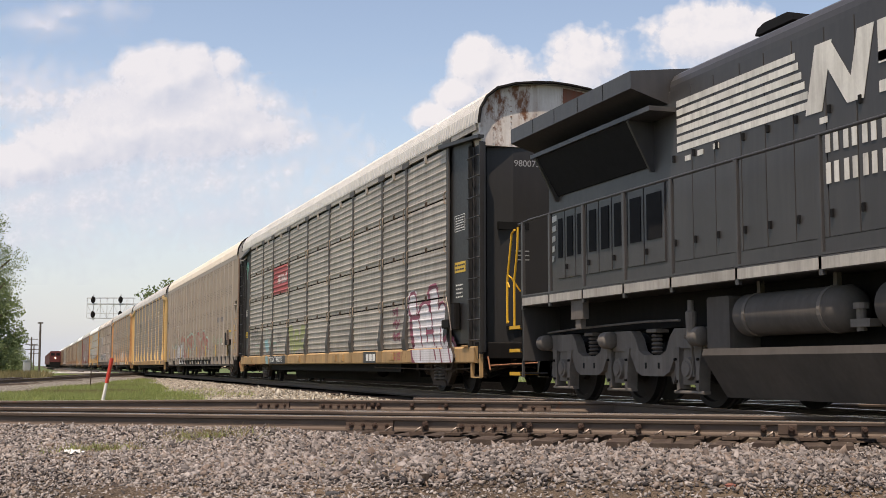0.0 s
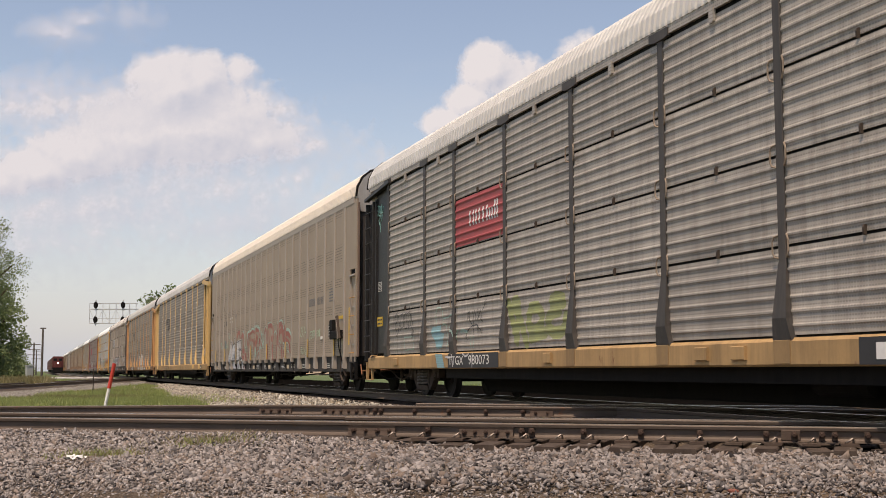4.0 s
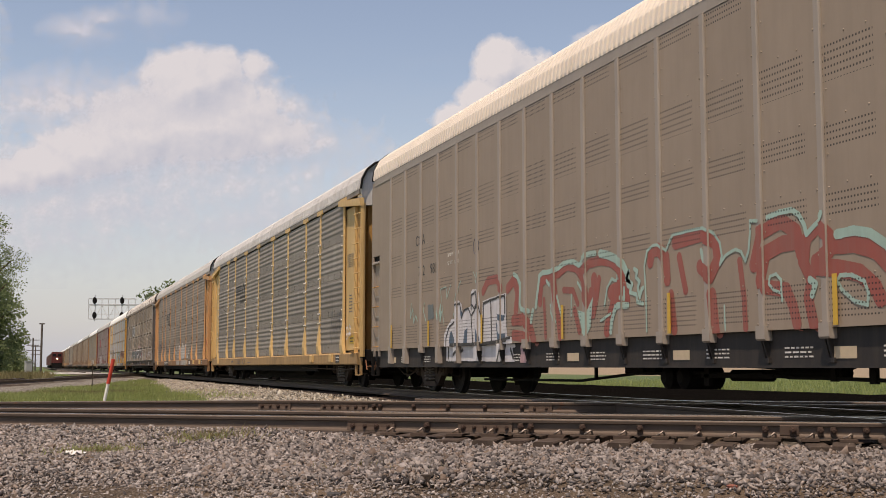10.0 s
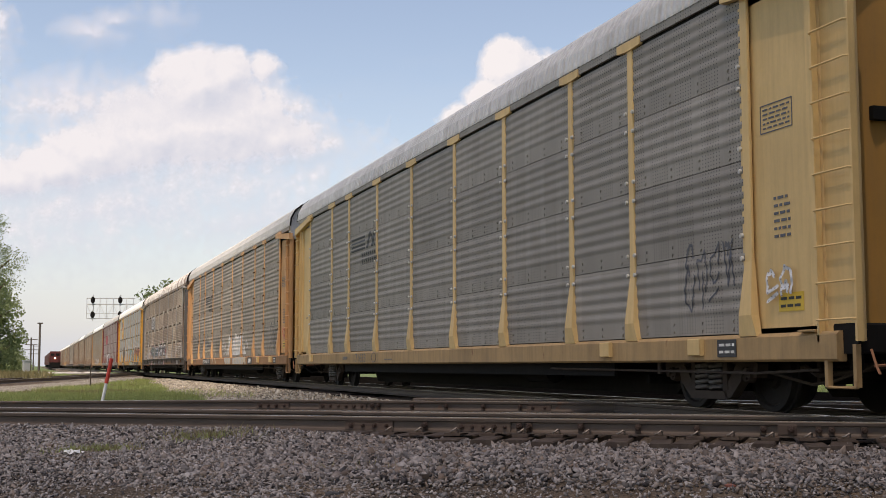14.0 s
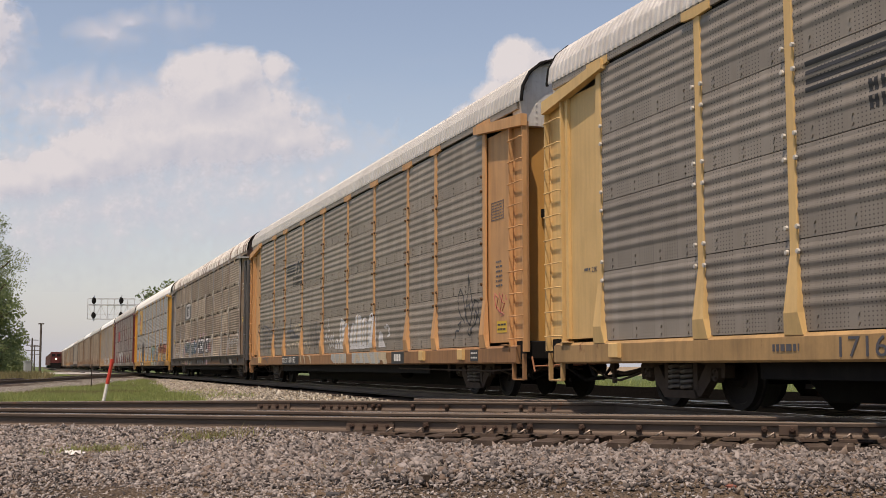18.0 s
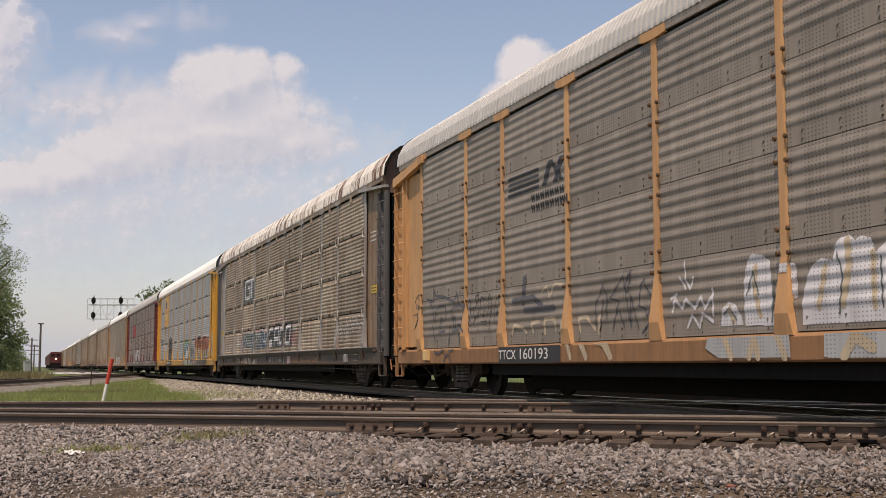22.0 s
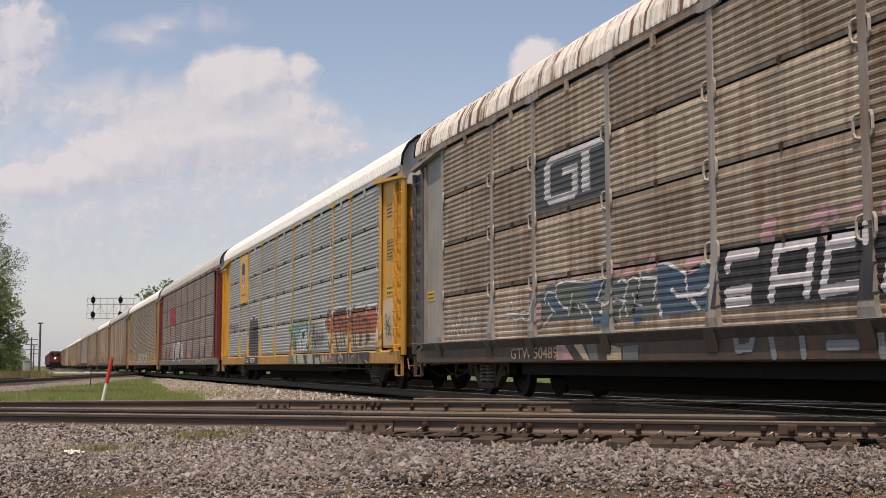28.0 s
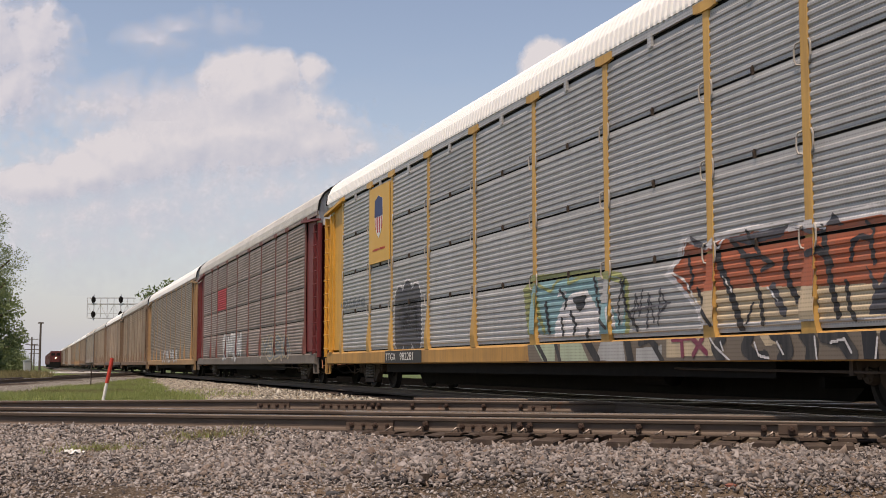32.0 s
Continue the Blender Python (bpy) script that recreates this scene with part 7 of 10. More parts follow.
    paint(c2, k, art, SPRAY["palegreen"], 2, label="thin pale green tag")
    art = line(0.02, (5.39, 1.67), (5.47, 1.44))
    art += line(0.02, (5.39, 1.67), (5.31, 1.67))
    art += line(0.018, (5.43, 1.57), (5.36, 1.57))
    art += line(0.02, (5.25, 1.68), (5.30, 1.48), (5.20, 1.49))
    art += line(0.018, (5.25, 1.68), (5.16, 1.67))
    art += line(0.018, (5.27, 1.58), (5.20, 1.58))
    art += line(0.02, (5.15, 1.49), (5.09, 1.68), (5.03, 1.50))
    art += line(0.02, (5.03, 1.69), (4.90, 1.69))
    art += line(0.02, (4.96, 1.69), (4.98, 1.50))
    art += line(0.02, (4.80, 1.69), (4.86, 1.64), (4.80, 1.57), (4.89, 1.51))
    art += line(0.02, (4.76, 1.70), (4.71, 1.59), (4.63, 1.70))
    art += line(0.02, (4.71, 1.59), (4.73, 1.50))
    art += line(0.02, (4.52, 1.69), (4.51, 1.50))
    art += line(0.018, (4.52, 1.60), (4.45, 1.60))
    art += line(0.02, (4.45, 1.69), (4.44, 1.51))
    art += line(0.02, (4.37, 1.51), (4.37, 1.69), (4.30, 1.66), (4.37, 1.60))
    art += line(0.02, (4.26, 1.67), (4.28, 1.54), (4.22, 1.52), (4.19, 1.66), (4.26, 1.67))
    art += line(0.03, (4.16, 1.68), (4.16, 1.53), (4.09, 1.70), (4.10, 1.54))
    paint(c2, k, art, SPRAY["palegreen"], 2, label="thin pale green tag")
    for y in (5.66, 9.0, 12.34, 15.6, 19.1, 22.2, 24.9, 2.3):
        part("reflector", Mesh().box(-1.515, -1.506, y - 0.034, y + 0.034, 0.95, 1.46), SPRAY["amber"], c2, "yellow reflective strip")
    for a, b, n in ((5.60, 4.77, 3), (4.49, 3.67, 4)):
        for i in range(n):
            w = (a - b) / n
            y = a - i * w
            part("painted_bar", Mesh().box(-1.479, -1.4765, y - w * 0.22, y - 0.01, 2.41, 2.62).box(-1.479, -1.4765, y - w * 0.72, y - w * 0.5, 2.41, 2.62), dk, c2, "dark painted bar")
    lettering("wagon_number", "712", 0.30, black, c2, on_side(22.98, 2.41, -1.478)), lettering("wagon_number", "981", 0.30, black, c2, on_side(22.17, 2.41, -1.478))
    lettering("reporting_mark", "CNA", 0.30, black, c2, on_side(23.17, 3.06, -1.478)), lettering("load_table", "LD LMT   80000", 0.10, M_DIRTY_WHITE, c2, on_side(21.06, 2.66, -1.478)), lettering("load_table", "LT WT    82600", 0.10, M_DIRTY_WHITE, c2, on_side(21.06, 2.50, -1.478))
    part("round_mark", Mesh().tube([(-1.477, 19.45 + 0.15 * math.cos(0.5236 * i), 2.72 + 0.15 * math.sin(0.5236 * i)) for i in range(13)], 0.008, 4), dk, c2, "faint round dark mark")
    bars(c2, 3.0, 2.6, 2.4, 2.8, 5, -1.4765, dk, 6)
    for i in range(14):
        bars(c2, 3.6 + i * 1.6, 3.1 + i * 1.6, 0.62, 0.76, 3, -1.4225, M_DIRTY_WHITE, i)
        if i % 2:
            plate(c2, 4.4 + i * 1.6, 4.0 + i * 1.6, 0.62, 0.74, -1.4225, SPRAY["cream"])
    plate(c2, 3.05, 2.70, 1.47, 1.80, -1.4765, black, M_DIRTY_WHITE, 4)
    part("reflector", Mesh().box(-1.476, -1.471, 0.73, 0.82, 1.20, 2.16), SPRAY["amber"], c2, "yellow reflective strip")
    bx = part("hand_brake_box", Mesh().box(-1.60, -1.47, 1.30, 2.42, 1.38, 1.60, 0.02).box(-1.60, -1.47, 2.14, 2.45, 1.603, 1.90, 0.02), M_BLACK, c2)
    chain = Mesh()
    for i in range(22):
        z = 1.38 - 0.045 * i
        chain.tube([(-1.555, 1.34 + 0.012 * (i % 2), z), (-1.555, 1.34 - 0.012 * (i % 2), z - 0.05)], 0.013, 5)
    tagged(part("brake_chain", chain, M_TRUCK, c2, "hanging brake chain"), kind="stuff")
    part("brake_lever", Mesh().prism([(1.52, 1.95), (1.40, 1.98), (1.14, 1.38), (1.40, 1.36), (1.48, 1.7)], "x", -1.66, -1.602), M_TRUCK, bx)
    part("lever_arm", Mesh().tube([(-1.68, 1.36, 1.9), (-1.69, 1.15, 1.5), (-1.68, 1.12, 1.36)], 0.010, 5), M_CLIP, bx)
    part("name_strip", Mesh().box(-1.49, -1.477, 1.40, 2.06, 1.90, 1.98), M_DECAL_Y, c2, "yellow strip plate")
    part("junction_box", Mesh().box(-1.50, -1.476, 3.78, 3.98, 1.42, 1.50, 0.006), M_DIRTY_WHITE, c2)
    part("chain", Mesh().tube([(-1.63, 1.34, 1.45), (-1.62, 1.30, 1.2), (-1.58, 1.28, 1.0), (-1.5, 1.26, 0.7)], 0.015, 6), M_BLACK, bx)
    for s in (((25.92, 4.30), (26.02, 4.42), (25.88, 4.46), (25.84, 4.28), (25.98, 4.22), (25.80, 4.20)), ((25.80, 4.44), (25.76, 4.24), (25.70, 4.42), (25.66, 4.22)), ((25.60, 4.46), (25.62, 4.26), (25.52, 4.24), (25.48, 4.40)),
              ((25.66, 4.20), (25.84, 4.08), (25.78, 3.98), (25.60, 4.10), (25.56, 4.22)), ((25.70, 4.00), (25.72, 3.80))):
        part("spray_paint", Mesh().tube([(-1.403, y, z) for y, z in s], 0.014, 4), plain("pale_teal_spray", (0.22, 0.46, 0.41)), c1, "pale teal sprayed scrawl")
    # third and fourth wagons
    k = "band"
    for c in (c3, c4):
        speed_mark(c, k, 19.95, 2.96, 2.4, 0.84, M_DARKPAINT)
        data_box(c, 1.72, 1.12, 3.1, 3.42, -1.403, SPRAY["darkgrey"])
        bars(c, 1.5, 1.2, 1.9, 2.4, 6, -1.403, SPRAY["darkgrey"], 12), plate(c, 1.45, 1.0, 1.12, 1.32, -1.403, yel, black)
        for y in (5.4, 3.0, 24.3):
            part("sill_bracket", Mesh().box(-1.56, -1.50, y - 0.14, y + 0.14, 0.66, 0.86, 0.01), YELLOW, c)
        plate(c, 3.05 - 0.5, 2.15, 0.64, 0.84, -1.505, black, M_DIRTY_WHITE, 2)
    lettering("wagon_number", "171633", 0.29, dk, c3, on_side(19.54, 0.635, -1.505), wide=1.4)
    bars(c3, 20.60, 20.12, 0.64, 0.84, 1, -1.504, dk, 31), bars(c3, 16.7, 16.05, 0.66, 0.72, 1, -1.504, dk, 32)
    ring = [(17.62 + 0.2 * math.cos(0.5236 * i), 0.74 + 0.11 * math.sin(0.5236 * i)) for i in range(13)]
    part("round_mark", Mesh().tube([(-1.503, y, z) for y, z in ring], 0.008, 4), dk, c3, "faint round dark mark")
    tag(c3, k, 3.35, 2.2, 1.2, 2.0, 4, 25, "darkgrey", 0.014), tag(c3, k, 1.64, 1.1, 1.2, 1.6, 2, 22, "white", 0.02)
    lettering("wagon_number", "23877", 0.105, dk, c3, on_side(25.25, 1.90, -1.404)), bars(c3, 25.5, 25.3, 1.9, 2.0, 1, -1.403, dk, 2)
    k = "band"
    art = area((12.79, 1.00), (12.79, 1.49), (12.72, 1.71), (12.61, 1.79), (12.41, 1.76), (12.27, 1.68), (12.25, 1.39), (12.20, 0.98))
    art += area((11.71, 0.97), (11.70, 1.22), (11.62, 1.43), (11.54, 1.56), (11.36, 1.64), (11.17, 1.60), (11.14, 1.73), (11.06, 1.81), (10.91, 1.83), (10.81, 1.77), (10.72, 1.80), (10.57, 1.77), (10.52, 1.62), (10.43, 1.68), (10.34, 1.73), (10.14, 1.72), (10.04, 1.62), (9.93, 1.58), (9.85, 1.69), (9.74, 1.78), (9.55, 1.82), (9.35, 1.77), (9.21, 1.70), (9.19, 0.98))
    art += area((13.31, 1.01), (13.25, 1.21), (13.13, 1.28), (12.97, 1.24), (12.87, 1.12), (12.82, 1.00))
    art += area((9.00, 0.98), (8.94, 1.32), (8.75, 1.35), (8.62, 1.28), (8.59, 1.14), (8.46, 1.05), (8.38, 0.98))
    art += line(0.05, (12.05, 1.59), (11.84, 1.58), (11.82, 1.30))
    art += line(0.03, (8.47, 1.44), (8.35, 1.42), (8.28, 1.48), (8.14, 1.44), (8.07, 1.28))
    art += line(0.03, (8.20, 1.23), (8.06, 1.25), (8.09, 1.39))
    paint(c4, k, art, SPRAY["white"], 1, label="white cloud-like graffiti", z_min=0.9)
    art = line(0.05, (10.93, 1.77), (10.92, 1.52), (11.03, 1.16))
    art += line(0.05, (10.20, 1.65), (10.30, 1.45), (10.27, 1.19))
    art += line(0.06, (9.61, 1.56), (9.70, 1.32), (9.61, 1.07))
    art += line(0.04, (11.30, 1.54), (11.42, 1.14))
    art += line(0.04, (12.54, 1.64), (12.58, 1.41), (12.48, 1.10))
    art += line(0.04, (10.55, 1.62), (10.55, 1.11))
    art += line(0.05, (9.97, 1.52), (10.01, 1.09))
    art += line(0.04, (13.09, 1.21), (13.03, 1.05))
    paint(c4, k, art, SPRAY["cream"], 2, label="white cloud-like graffiti", z_min=0.95)
    art = line(0.014, (12.19, 1.46), (12.26, 1.02))
    art += line(0.012, (12.73, 1.34), (12.60, 1.59), (12.49, 1.33))
    art += line(0.012, (11.10, 1.66), (11.02, 1.46), (11.09, 1.06))
    art += line(0.012, (10.44, 1.58), (10.43, 1.10))
    art += line(0.012, (10.04, 1.58), (10.05, 1.03))
    art += line(0.012, (13.22, 1.14), (13.09, 1.21), (12.96, 1.07))
    paint(c4, k, art, SPRAY["slate"], 3, label="white cloud-like graffiti", z_min=0.95)
    art = area((13.50, 0.89), (11.88, 0.89), (11.86, 0.63), (13.28, 0.64), (13.57, 0.75))
    art += area((11.28, 0.88), (9.25, 0.89), (8.78, 0.90), (8.52, 0.86), (8.70, 0.61), (11.29, 0.63))
    paint(c4, k, art, SPRAY["paleblue"], 1, label="white cloud-like graffiti", z_min=0.6, z_max=0.87)
    art = line(0.05, (13.14, 0.86), (13.01, 0.65))
    art += line(0.05, (12.54, 0.86), (12.64, 0.65))
    art += line(0.05, (12.54, 0.86), (12.46, 0.65))
    art += line(0.05, (12.10, 0.87), (11.96, 0.64))
    art += line(0.06, (10.97, 0.64), (10.80, 0.83), (10.54, 0.72))
    art += line(0.06, (10.25, 0.84), (10.04, 0.63))
    art += line(0.07, (9.74, 0.83), (9.46, 0.63))
    art += line(0.1, (9.06, 0.82), (8.93, 0.62))
    art += line(0.12, (8.69, 0.81), (8.26, 0.80))
    art += line(0.12, (8.39, 0.78), (8.19, 0.62))
    paint(c4, k, art, SPRAY["cream"], 2, label="white cloud-like graffiti", z_min=0.6, z_max=0.865)
    art = line(0.03, (19.82, 1.08), (19.72, 1.22), (19.32, 1.16), (19.20, 1.08))
    art += line(0.03, (18.91, 1.09), (18.97, 1.23), (18.68, 1.25))
    art += line(0.035, (18.43, 1.06), (18.45, 1.27), (18.07, 1.28), (18.02, 1.11))
    art += line(0.035, (17.72, 1.31), (17.62, 1.12))
    art += line(0.03, (17.14, 1.05), (17.18, 1.24), (16.91, 1.26), (16.65, 1.07))
    art += line(0.04, (16.51, 1.03), (16.49, 1.23))
    art += line(0.02, (18.56, 1.72), (18.33, 1.79), (18.25, 1.60), (18.06, 1.81), (17.71, 1.77))
    paint(c4, k, art, SPRAY["cream"], 2, label="pale sprayed letters over the sill")
    art = line(0.08, (19.26, 1.94), (19.32, 1.60))
    art += line(0.05, (19.75, 1.62), (18.91, 1.64), (18.56, 1.50))
    art += line(0.05, (19.26, 1.45), (18.06, 1.44))
    paint(c4, k, art, SPRAY["darkgrey"], 2, label="black sprayed blot")
    art = line(0.05, (17.55, 0.94), (17.39, 0.68))
    art += line(0.06, (17.09, 0.94), (16.85, 0.68))
    art += line(0.05, (16.85, 0.95), (16.31, 0.87), (16.08, 0.67))
    art += line(0.04, (16.26, 0.94), (16.04, 0.67))
    paint(c4, k, art, SPRAY["cream"], 2, label="pale sprayed letters over the sill", z_min=0.6, z_max=0.865)
    art = line(0.018, (14.10, 1.82), (14.07, 1.58), (13.96, 1.48), (13.89, 1.62))
    art += line(0.018, (14.22, 1.64), (14.07, 1.49))
    art += line(0.022, (14.41, 1.22), (14.35, 1.38), (14.17, 1.25), (14.08, 1.36), (13.87, 1.24), (13.72, 1.37), (13.64, 1.23), (13.45, 1.38))
    art += line(0.022, (14.05, 1.02), (13.94, 1.16), (13.77, 1.01), (13.69, 1.17), (13.47, 1.07))
    art += line(0.02, (14.45, 1.38), (14.30, 1.43))
    art += line(0.02, (13.46, 1.45), (13.45, 1.14))
    paint(c4, k, art, SPRAY["white"], 2, label="thin white scrawl")
    flower = (((3.0, 1.35), (3.3, 1.55), (3.38, 1.85), (3.25, 1.99), (3.08, 1.85), (2.98, 1.55), (2.9, 1.38)), ((2.95, 1.5), (2.82, 1.95), (2.78, 2.23), (2.70, 1.95), (2.55, 1.65), (2.68, 1.3)),
              ((2.95, 1.6), (2.88, 1.4), (2.72, 1.3), (2.62, 1.48), (2.75, 1.68), (2.9, 1.65)), ((2.62, 1.5), (2.45, 1.75), (2.28, 1.7), (2.25, 1.5), (2.45, 1.3), (2.7, 1.22)),
              ((2.5, 1.35), (2.42, 1.55), (2.35, 1.5), (2.4, 1.3)), ((3.35, 1.32), (3.2, 1.38), (3.32, 1.2), (3.48, 1.22), (3.56, 1.08)), ((2.3, 1.45), (2.15, 1.35), (2.25, 1.25), (2.1, 1.2)),
              ((2.78, 1.25), (2.82, 1.14), (2.72, 1.1), (2.62, 1.25), (2.62, 0.98)))
    paint(c4, k, fat([a + b for s in flower for a, b in zip(s, s[1:])], 0.017), SPRAY["black"], 1, label="black sprayed flower-like tag")
    k = "band"
    art = line(0.028, (24.46, 1.90), (24.13, 1.84), (24.03, 1.87), (24.05, 2.07), (23.91, 1.94), (23.44, 1.90), (23.05, 1.82), (22.78, 1.76), (22.65, 1.92), (22.56, 1.81), (22.51, 1.69), (22.28, 1.66), (22.11, 1.68), (22.17, 1.55), (22.35, 1.41))
    art += line(0.024, (24.25, 1.83), (24.07, 1.69), (24.03, 1.44))
    art += line(0.024, (23.93, 1.44), (23.86, 1.68), (23.65, 1.71), (23.31, 1.71), (23.25, 1.60), (23.28, 1.47))
    art += line(0.024, (23.62, 1.31), (23.59, 1.48), (23.48, 1.49), (23.43, 1.43))
    art += line(0.024, (23.69, 1.21), (23.33, 1.23))
    art += line(0.02, (24.08, 1.34), (23.95, 1.01))
    art += line(0.02, (23.11, 0.99), (23.01, 1.32))
    paint(c4, k, art, SPRAY["darkgrey"], 2, label="black sprayed outline of a horned face")
    art = line(0.024, (22.88, 1.44), (22.93, 1.61), (22.81, 1.69), (22.59, 1.68), (22.57, 1.62))
    art += line(0.024, (22.76, 1.50), (22.84, 1.41), (22.77, 1.27), (22.68, 1.30), (22.70, 1.46))
    art += line(0.024, (22.58, 1.33), (22.24, 1.28), (22.08, 1.18))
    art += line(0.022, (22.53, 1.16), (22.50, 0.97))
    art += line(0.022, (22.89, 1.21), (22.53, 1.23))
    art += line(0.03, (21.88, 1.76), (21.86, 1.51))
    art += line(0.02, (21.96, 1.20), (21.95, 1.42), (21.86, 1.35))
    paint(c4, k, art, SPRAY["darkgrey"], 2, label="black sprayed outline of a horned face")
    art = line(0.022, (23.83, 0.84), (23.63, 0.79), (23.30, 0.85), (23.16, 0.91))
    art += line(0.022, (23.24, 0.62), (23.17, 0.76), (22.98, 0.76), (22.80, 0.62))
    art += line(0.022, (23.04, 0.91), (22.92, 0.82), (22.55, 0.90))
    paint(c4, k, art, SPRAY["darkgrey"], 2, label="black sprayed outline of a horned face", z_min=0.6, z_max=0.868)
    part("spray_paint", Mesh().tube([(-1.401, y, z) for y, z in ((25.46, 1.87), (25.31, 2.01), (25.01, 2.06))], 0.009, 4), SPRAY["darkgrey"], c4, "dark sprayed tag on the end panel")
    part("spray_paint", Mesh().tube([(-1.401, y, z) for y, z in ((24.96, 2.10), (25.05, 1.84), (25.26, 2.01))], 0.009, 4), SPRAY["darkgrey"], c4, "dark sprayed tag on the end panel")
    part("spray_paint", Mesh().tube([(-1.401, y, z) for y, z in ((25.35, 1.73), (25.35, 1.84), (25.23, 1.72), (25.21, 1.83))], 0.009, 4), SPRAY["darkgrey"], c4, "dark sprayed tag on the end panel")
    part("spray_paint", Mesh().tube([(-1.401, y, z) for y, z in ((25.12, 1.81), (25.18, 1.76), (25.11, 1.71))], 0.009, 4), SPRAY["darkgrey"], c4, "dark sprayed tag on the end panel")
    part("spray_paint", Mesh().tube([(-1.401, y, z) for y, z in ((25.56, 1.62), (25.27, 1.65), (25.36, 1.40), (25.50, 1.32))], 0.009, 4), SPRAY["darkgrey"], c4, "dark sprayed tag on the end panel")
    part("spray_paint", Mesh().tube([(-1.401, y, z) for y, z in ((25.19, 1.62), (25.04, 1.39), (25.16, 1.58), (25.45, 1.37))], 0.009, 4), SPRAY["darkgrey"], c4, "dark sprayed tag on the end panel")
    part("spray_paint", Mesh().tube([(-1.401, y, z) for y, z in ((25.23, 1.31), (25.01, 1.30), (25.17, 1.19), (25.23, 1.31))], 0.009, 4), SPRAY["darkgrey"], c4, "dark sprayed tag on the end panel")
    part("spray_paint", Mesh().tube([(-1.401, y, z) for y, z in ((1.59, 1.78), (1.50, 1.54), (1.40, 1.73), (1.57, 1.81))], 0.009, 4), SPRAY["rose"], c4, "red sprayed tag on the end panel")
    part("spray_paint", Mesh().tube([(-1.401, y, z) for y, z in ((1.35, 1.81), (1.24, 1.69), (1.30, 1.47), (1.45, 1.57))], 0.009, 4), SPRAY["rose"], c4, "red sprayed tag on the end panel")
    part("spray_paint", Mesh().tube([(-1.401, y, z) for y, z in ((1.18, 1.79), (1.24, 1.66), (1.10, 1.62), (1.22, 1.49))], 0.009, 4), SPRAY["rose"], c4, "red sprayed tag on the end panel")
    part("spray_paint", Mesh().tube([(-1.401, y, z) for y, z in ((1.05, 1.75), (0.99, 1.67))], 0.009, 4), SPRAY["rose"], c4, "red sprayed tag on the end panel")
    part("spray_paint", Mesh().tube([(-1.401, y, z) for y, z in ((1.41, 1.51), (1.11, 1.43), (1.28, 1.41))], 0.009, 4), SPRAY["rose"], c4, "red sprayed tag on the end panel")
    tag(c4, k, 21.7, 20.3, 1.25, 1.85, 4, 41, "black", 0.012), tag(c4, k, 16.6, 14.9, 1.0, 1.75, 4, 28, "darkgrey", 0.014)
    paint(c4, k, [(20.3, 17.75, 0.60, 0.865)], black, 1, "sill_patch", "black patch on the yellow sill")
    lettering("reporting_mark", "TTCX", 0.22, white, c4, on_side(20.30, 0.66, -1.515), wide=1.35), lettering("wagon_number", "160193", 0.245, white, c4, on_side(19.42, 0.66, -1.515), wide=1.7)
    paint(c4, k, [(7.72, 6.76, 0.60, 0.865)], black, 1, "sill_patch", "black patch on the yellow sill"), [part("painted_bar", Mesh().box(-1.512, -1.508, y - 0.13, y, 0.66, 0.81), white, c4, "white painted bar") for y in (7.50, 7.32, 7.14)]
    # fifth wagon
    k = "seam"
    paint(c5, k, area((20.12, 2.96), (20.12, 3.84), (17.60, 3.84), (17.60, 2.96)), SPRAY["soot"], 1, "dark_panel", "dark faded sign panel with a white mark")
    g = area((19.50, 3.82), (19.78, 3.66), (19.78, 3.16), (19.56, 3.02), (18.66, 3.02), (18.53, 3.12), (18.53, 3.54), (19.09, 3.54), (19.09, 3.42), (18.74, 3.42), (18.74, 3.15), (19.50, 3.15), (19.55, 3.19), (19.55, 3.62), (19.44, 3.68), (17.72, 3.68), (17.72, 3.82))
    g += area((18.40, 3.70), (18.40, 3.08), (18.12, 3.08), (18.12, 3.70))
    paint(c5, k, g, SPRAY["white"], 2, label="angular cream-white painted mark")
    art = area((20.22, 1.25), (20.24, 1.57), (20.07, 1.67), (19.79, 1.70), (19.68, 1.85), (19.19, 1.79), (18.30, 1.76), (17.94, 1.80), (17.60, 1.75), (17.15, 1.72), (16.62, 1.77), (16.18, 1.76), (16.20, 1.17))
    paint(c5, k, art, SPRAY["slate"], 1, label="blue and white graffiti with pink bubbles", z_min=0.9)
    art = area((16.18, 1.17), (16.16, 1.84), (15.93, 1.84), (15.46, 1.68), (15.19, 1.74), (14.90, 1.77), (14.83, 1.20))
    paint(c5, k, art, SPRAY["blue"], 1, label="blue and white graffiti with pink bubbles", z_min=0.9)
    art = line(0.02, (17.26, 1.68), (17.15, 1.73), (16.98, 1.64), (17.11, 1.43), (17.01, 1.21))
    art += line(0.03, (16.62, 1.75), (16.71, 1.46), (16.84, 1.24))
    art += line(0.022, (16.56, 1.69), (16.18, 1.66), (16.27, 1.39))
    art += line(0.022, (16.18, 1.85), (15.93, 1.84), (15.46, 1.68), (15.40, 1.35))
    art += line(0.022, (15.43, 1.67), (15.14, 1.74), (14.90, 1.77))
    art += line(0.03, (15.80, 1.49), (15.65, 1.41), (15.12, 1.40), (14.85, 1.48))
    art += line(0.03, (18.80, 1.44), (18.68, 1.36))
    art += line(0.04, (16.13, 1.30), (16.08, 1.19))
    art += line(0.03, (15.33, 1.35), (15.15, 1.23))
    paint(c5, k, art, SPRAY["white"], 2, label="blue and white graffiti with pink bubbles", z_min=0.9)
    art = line(0.1, (16.98, 1.81), (16.89, 1.86))
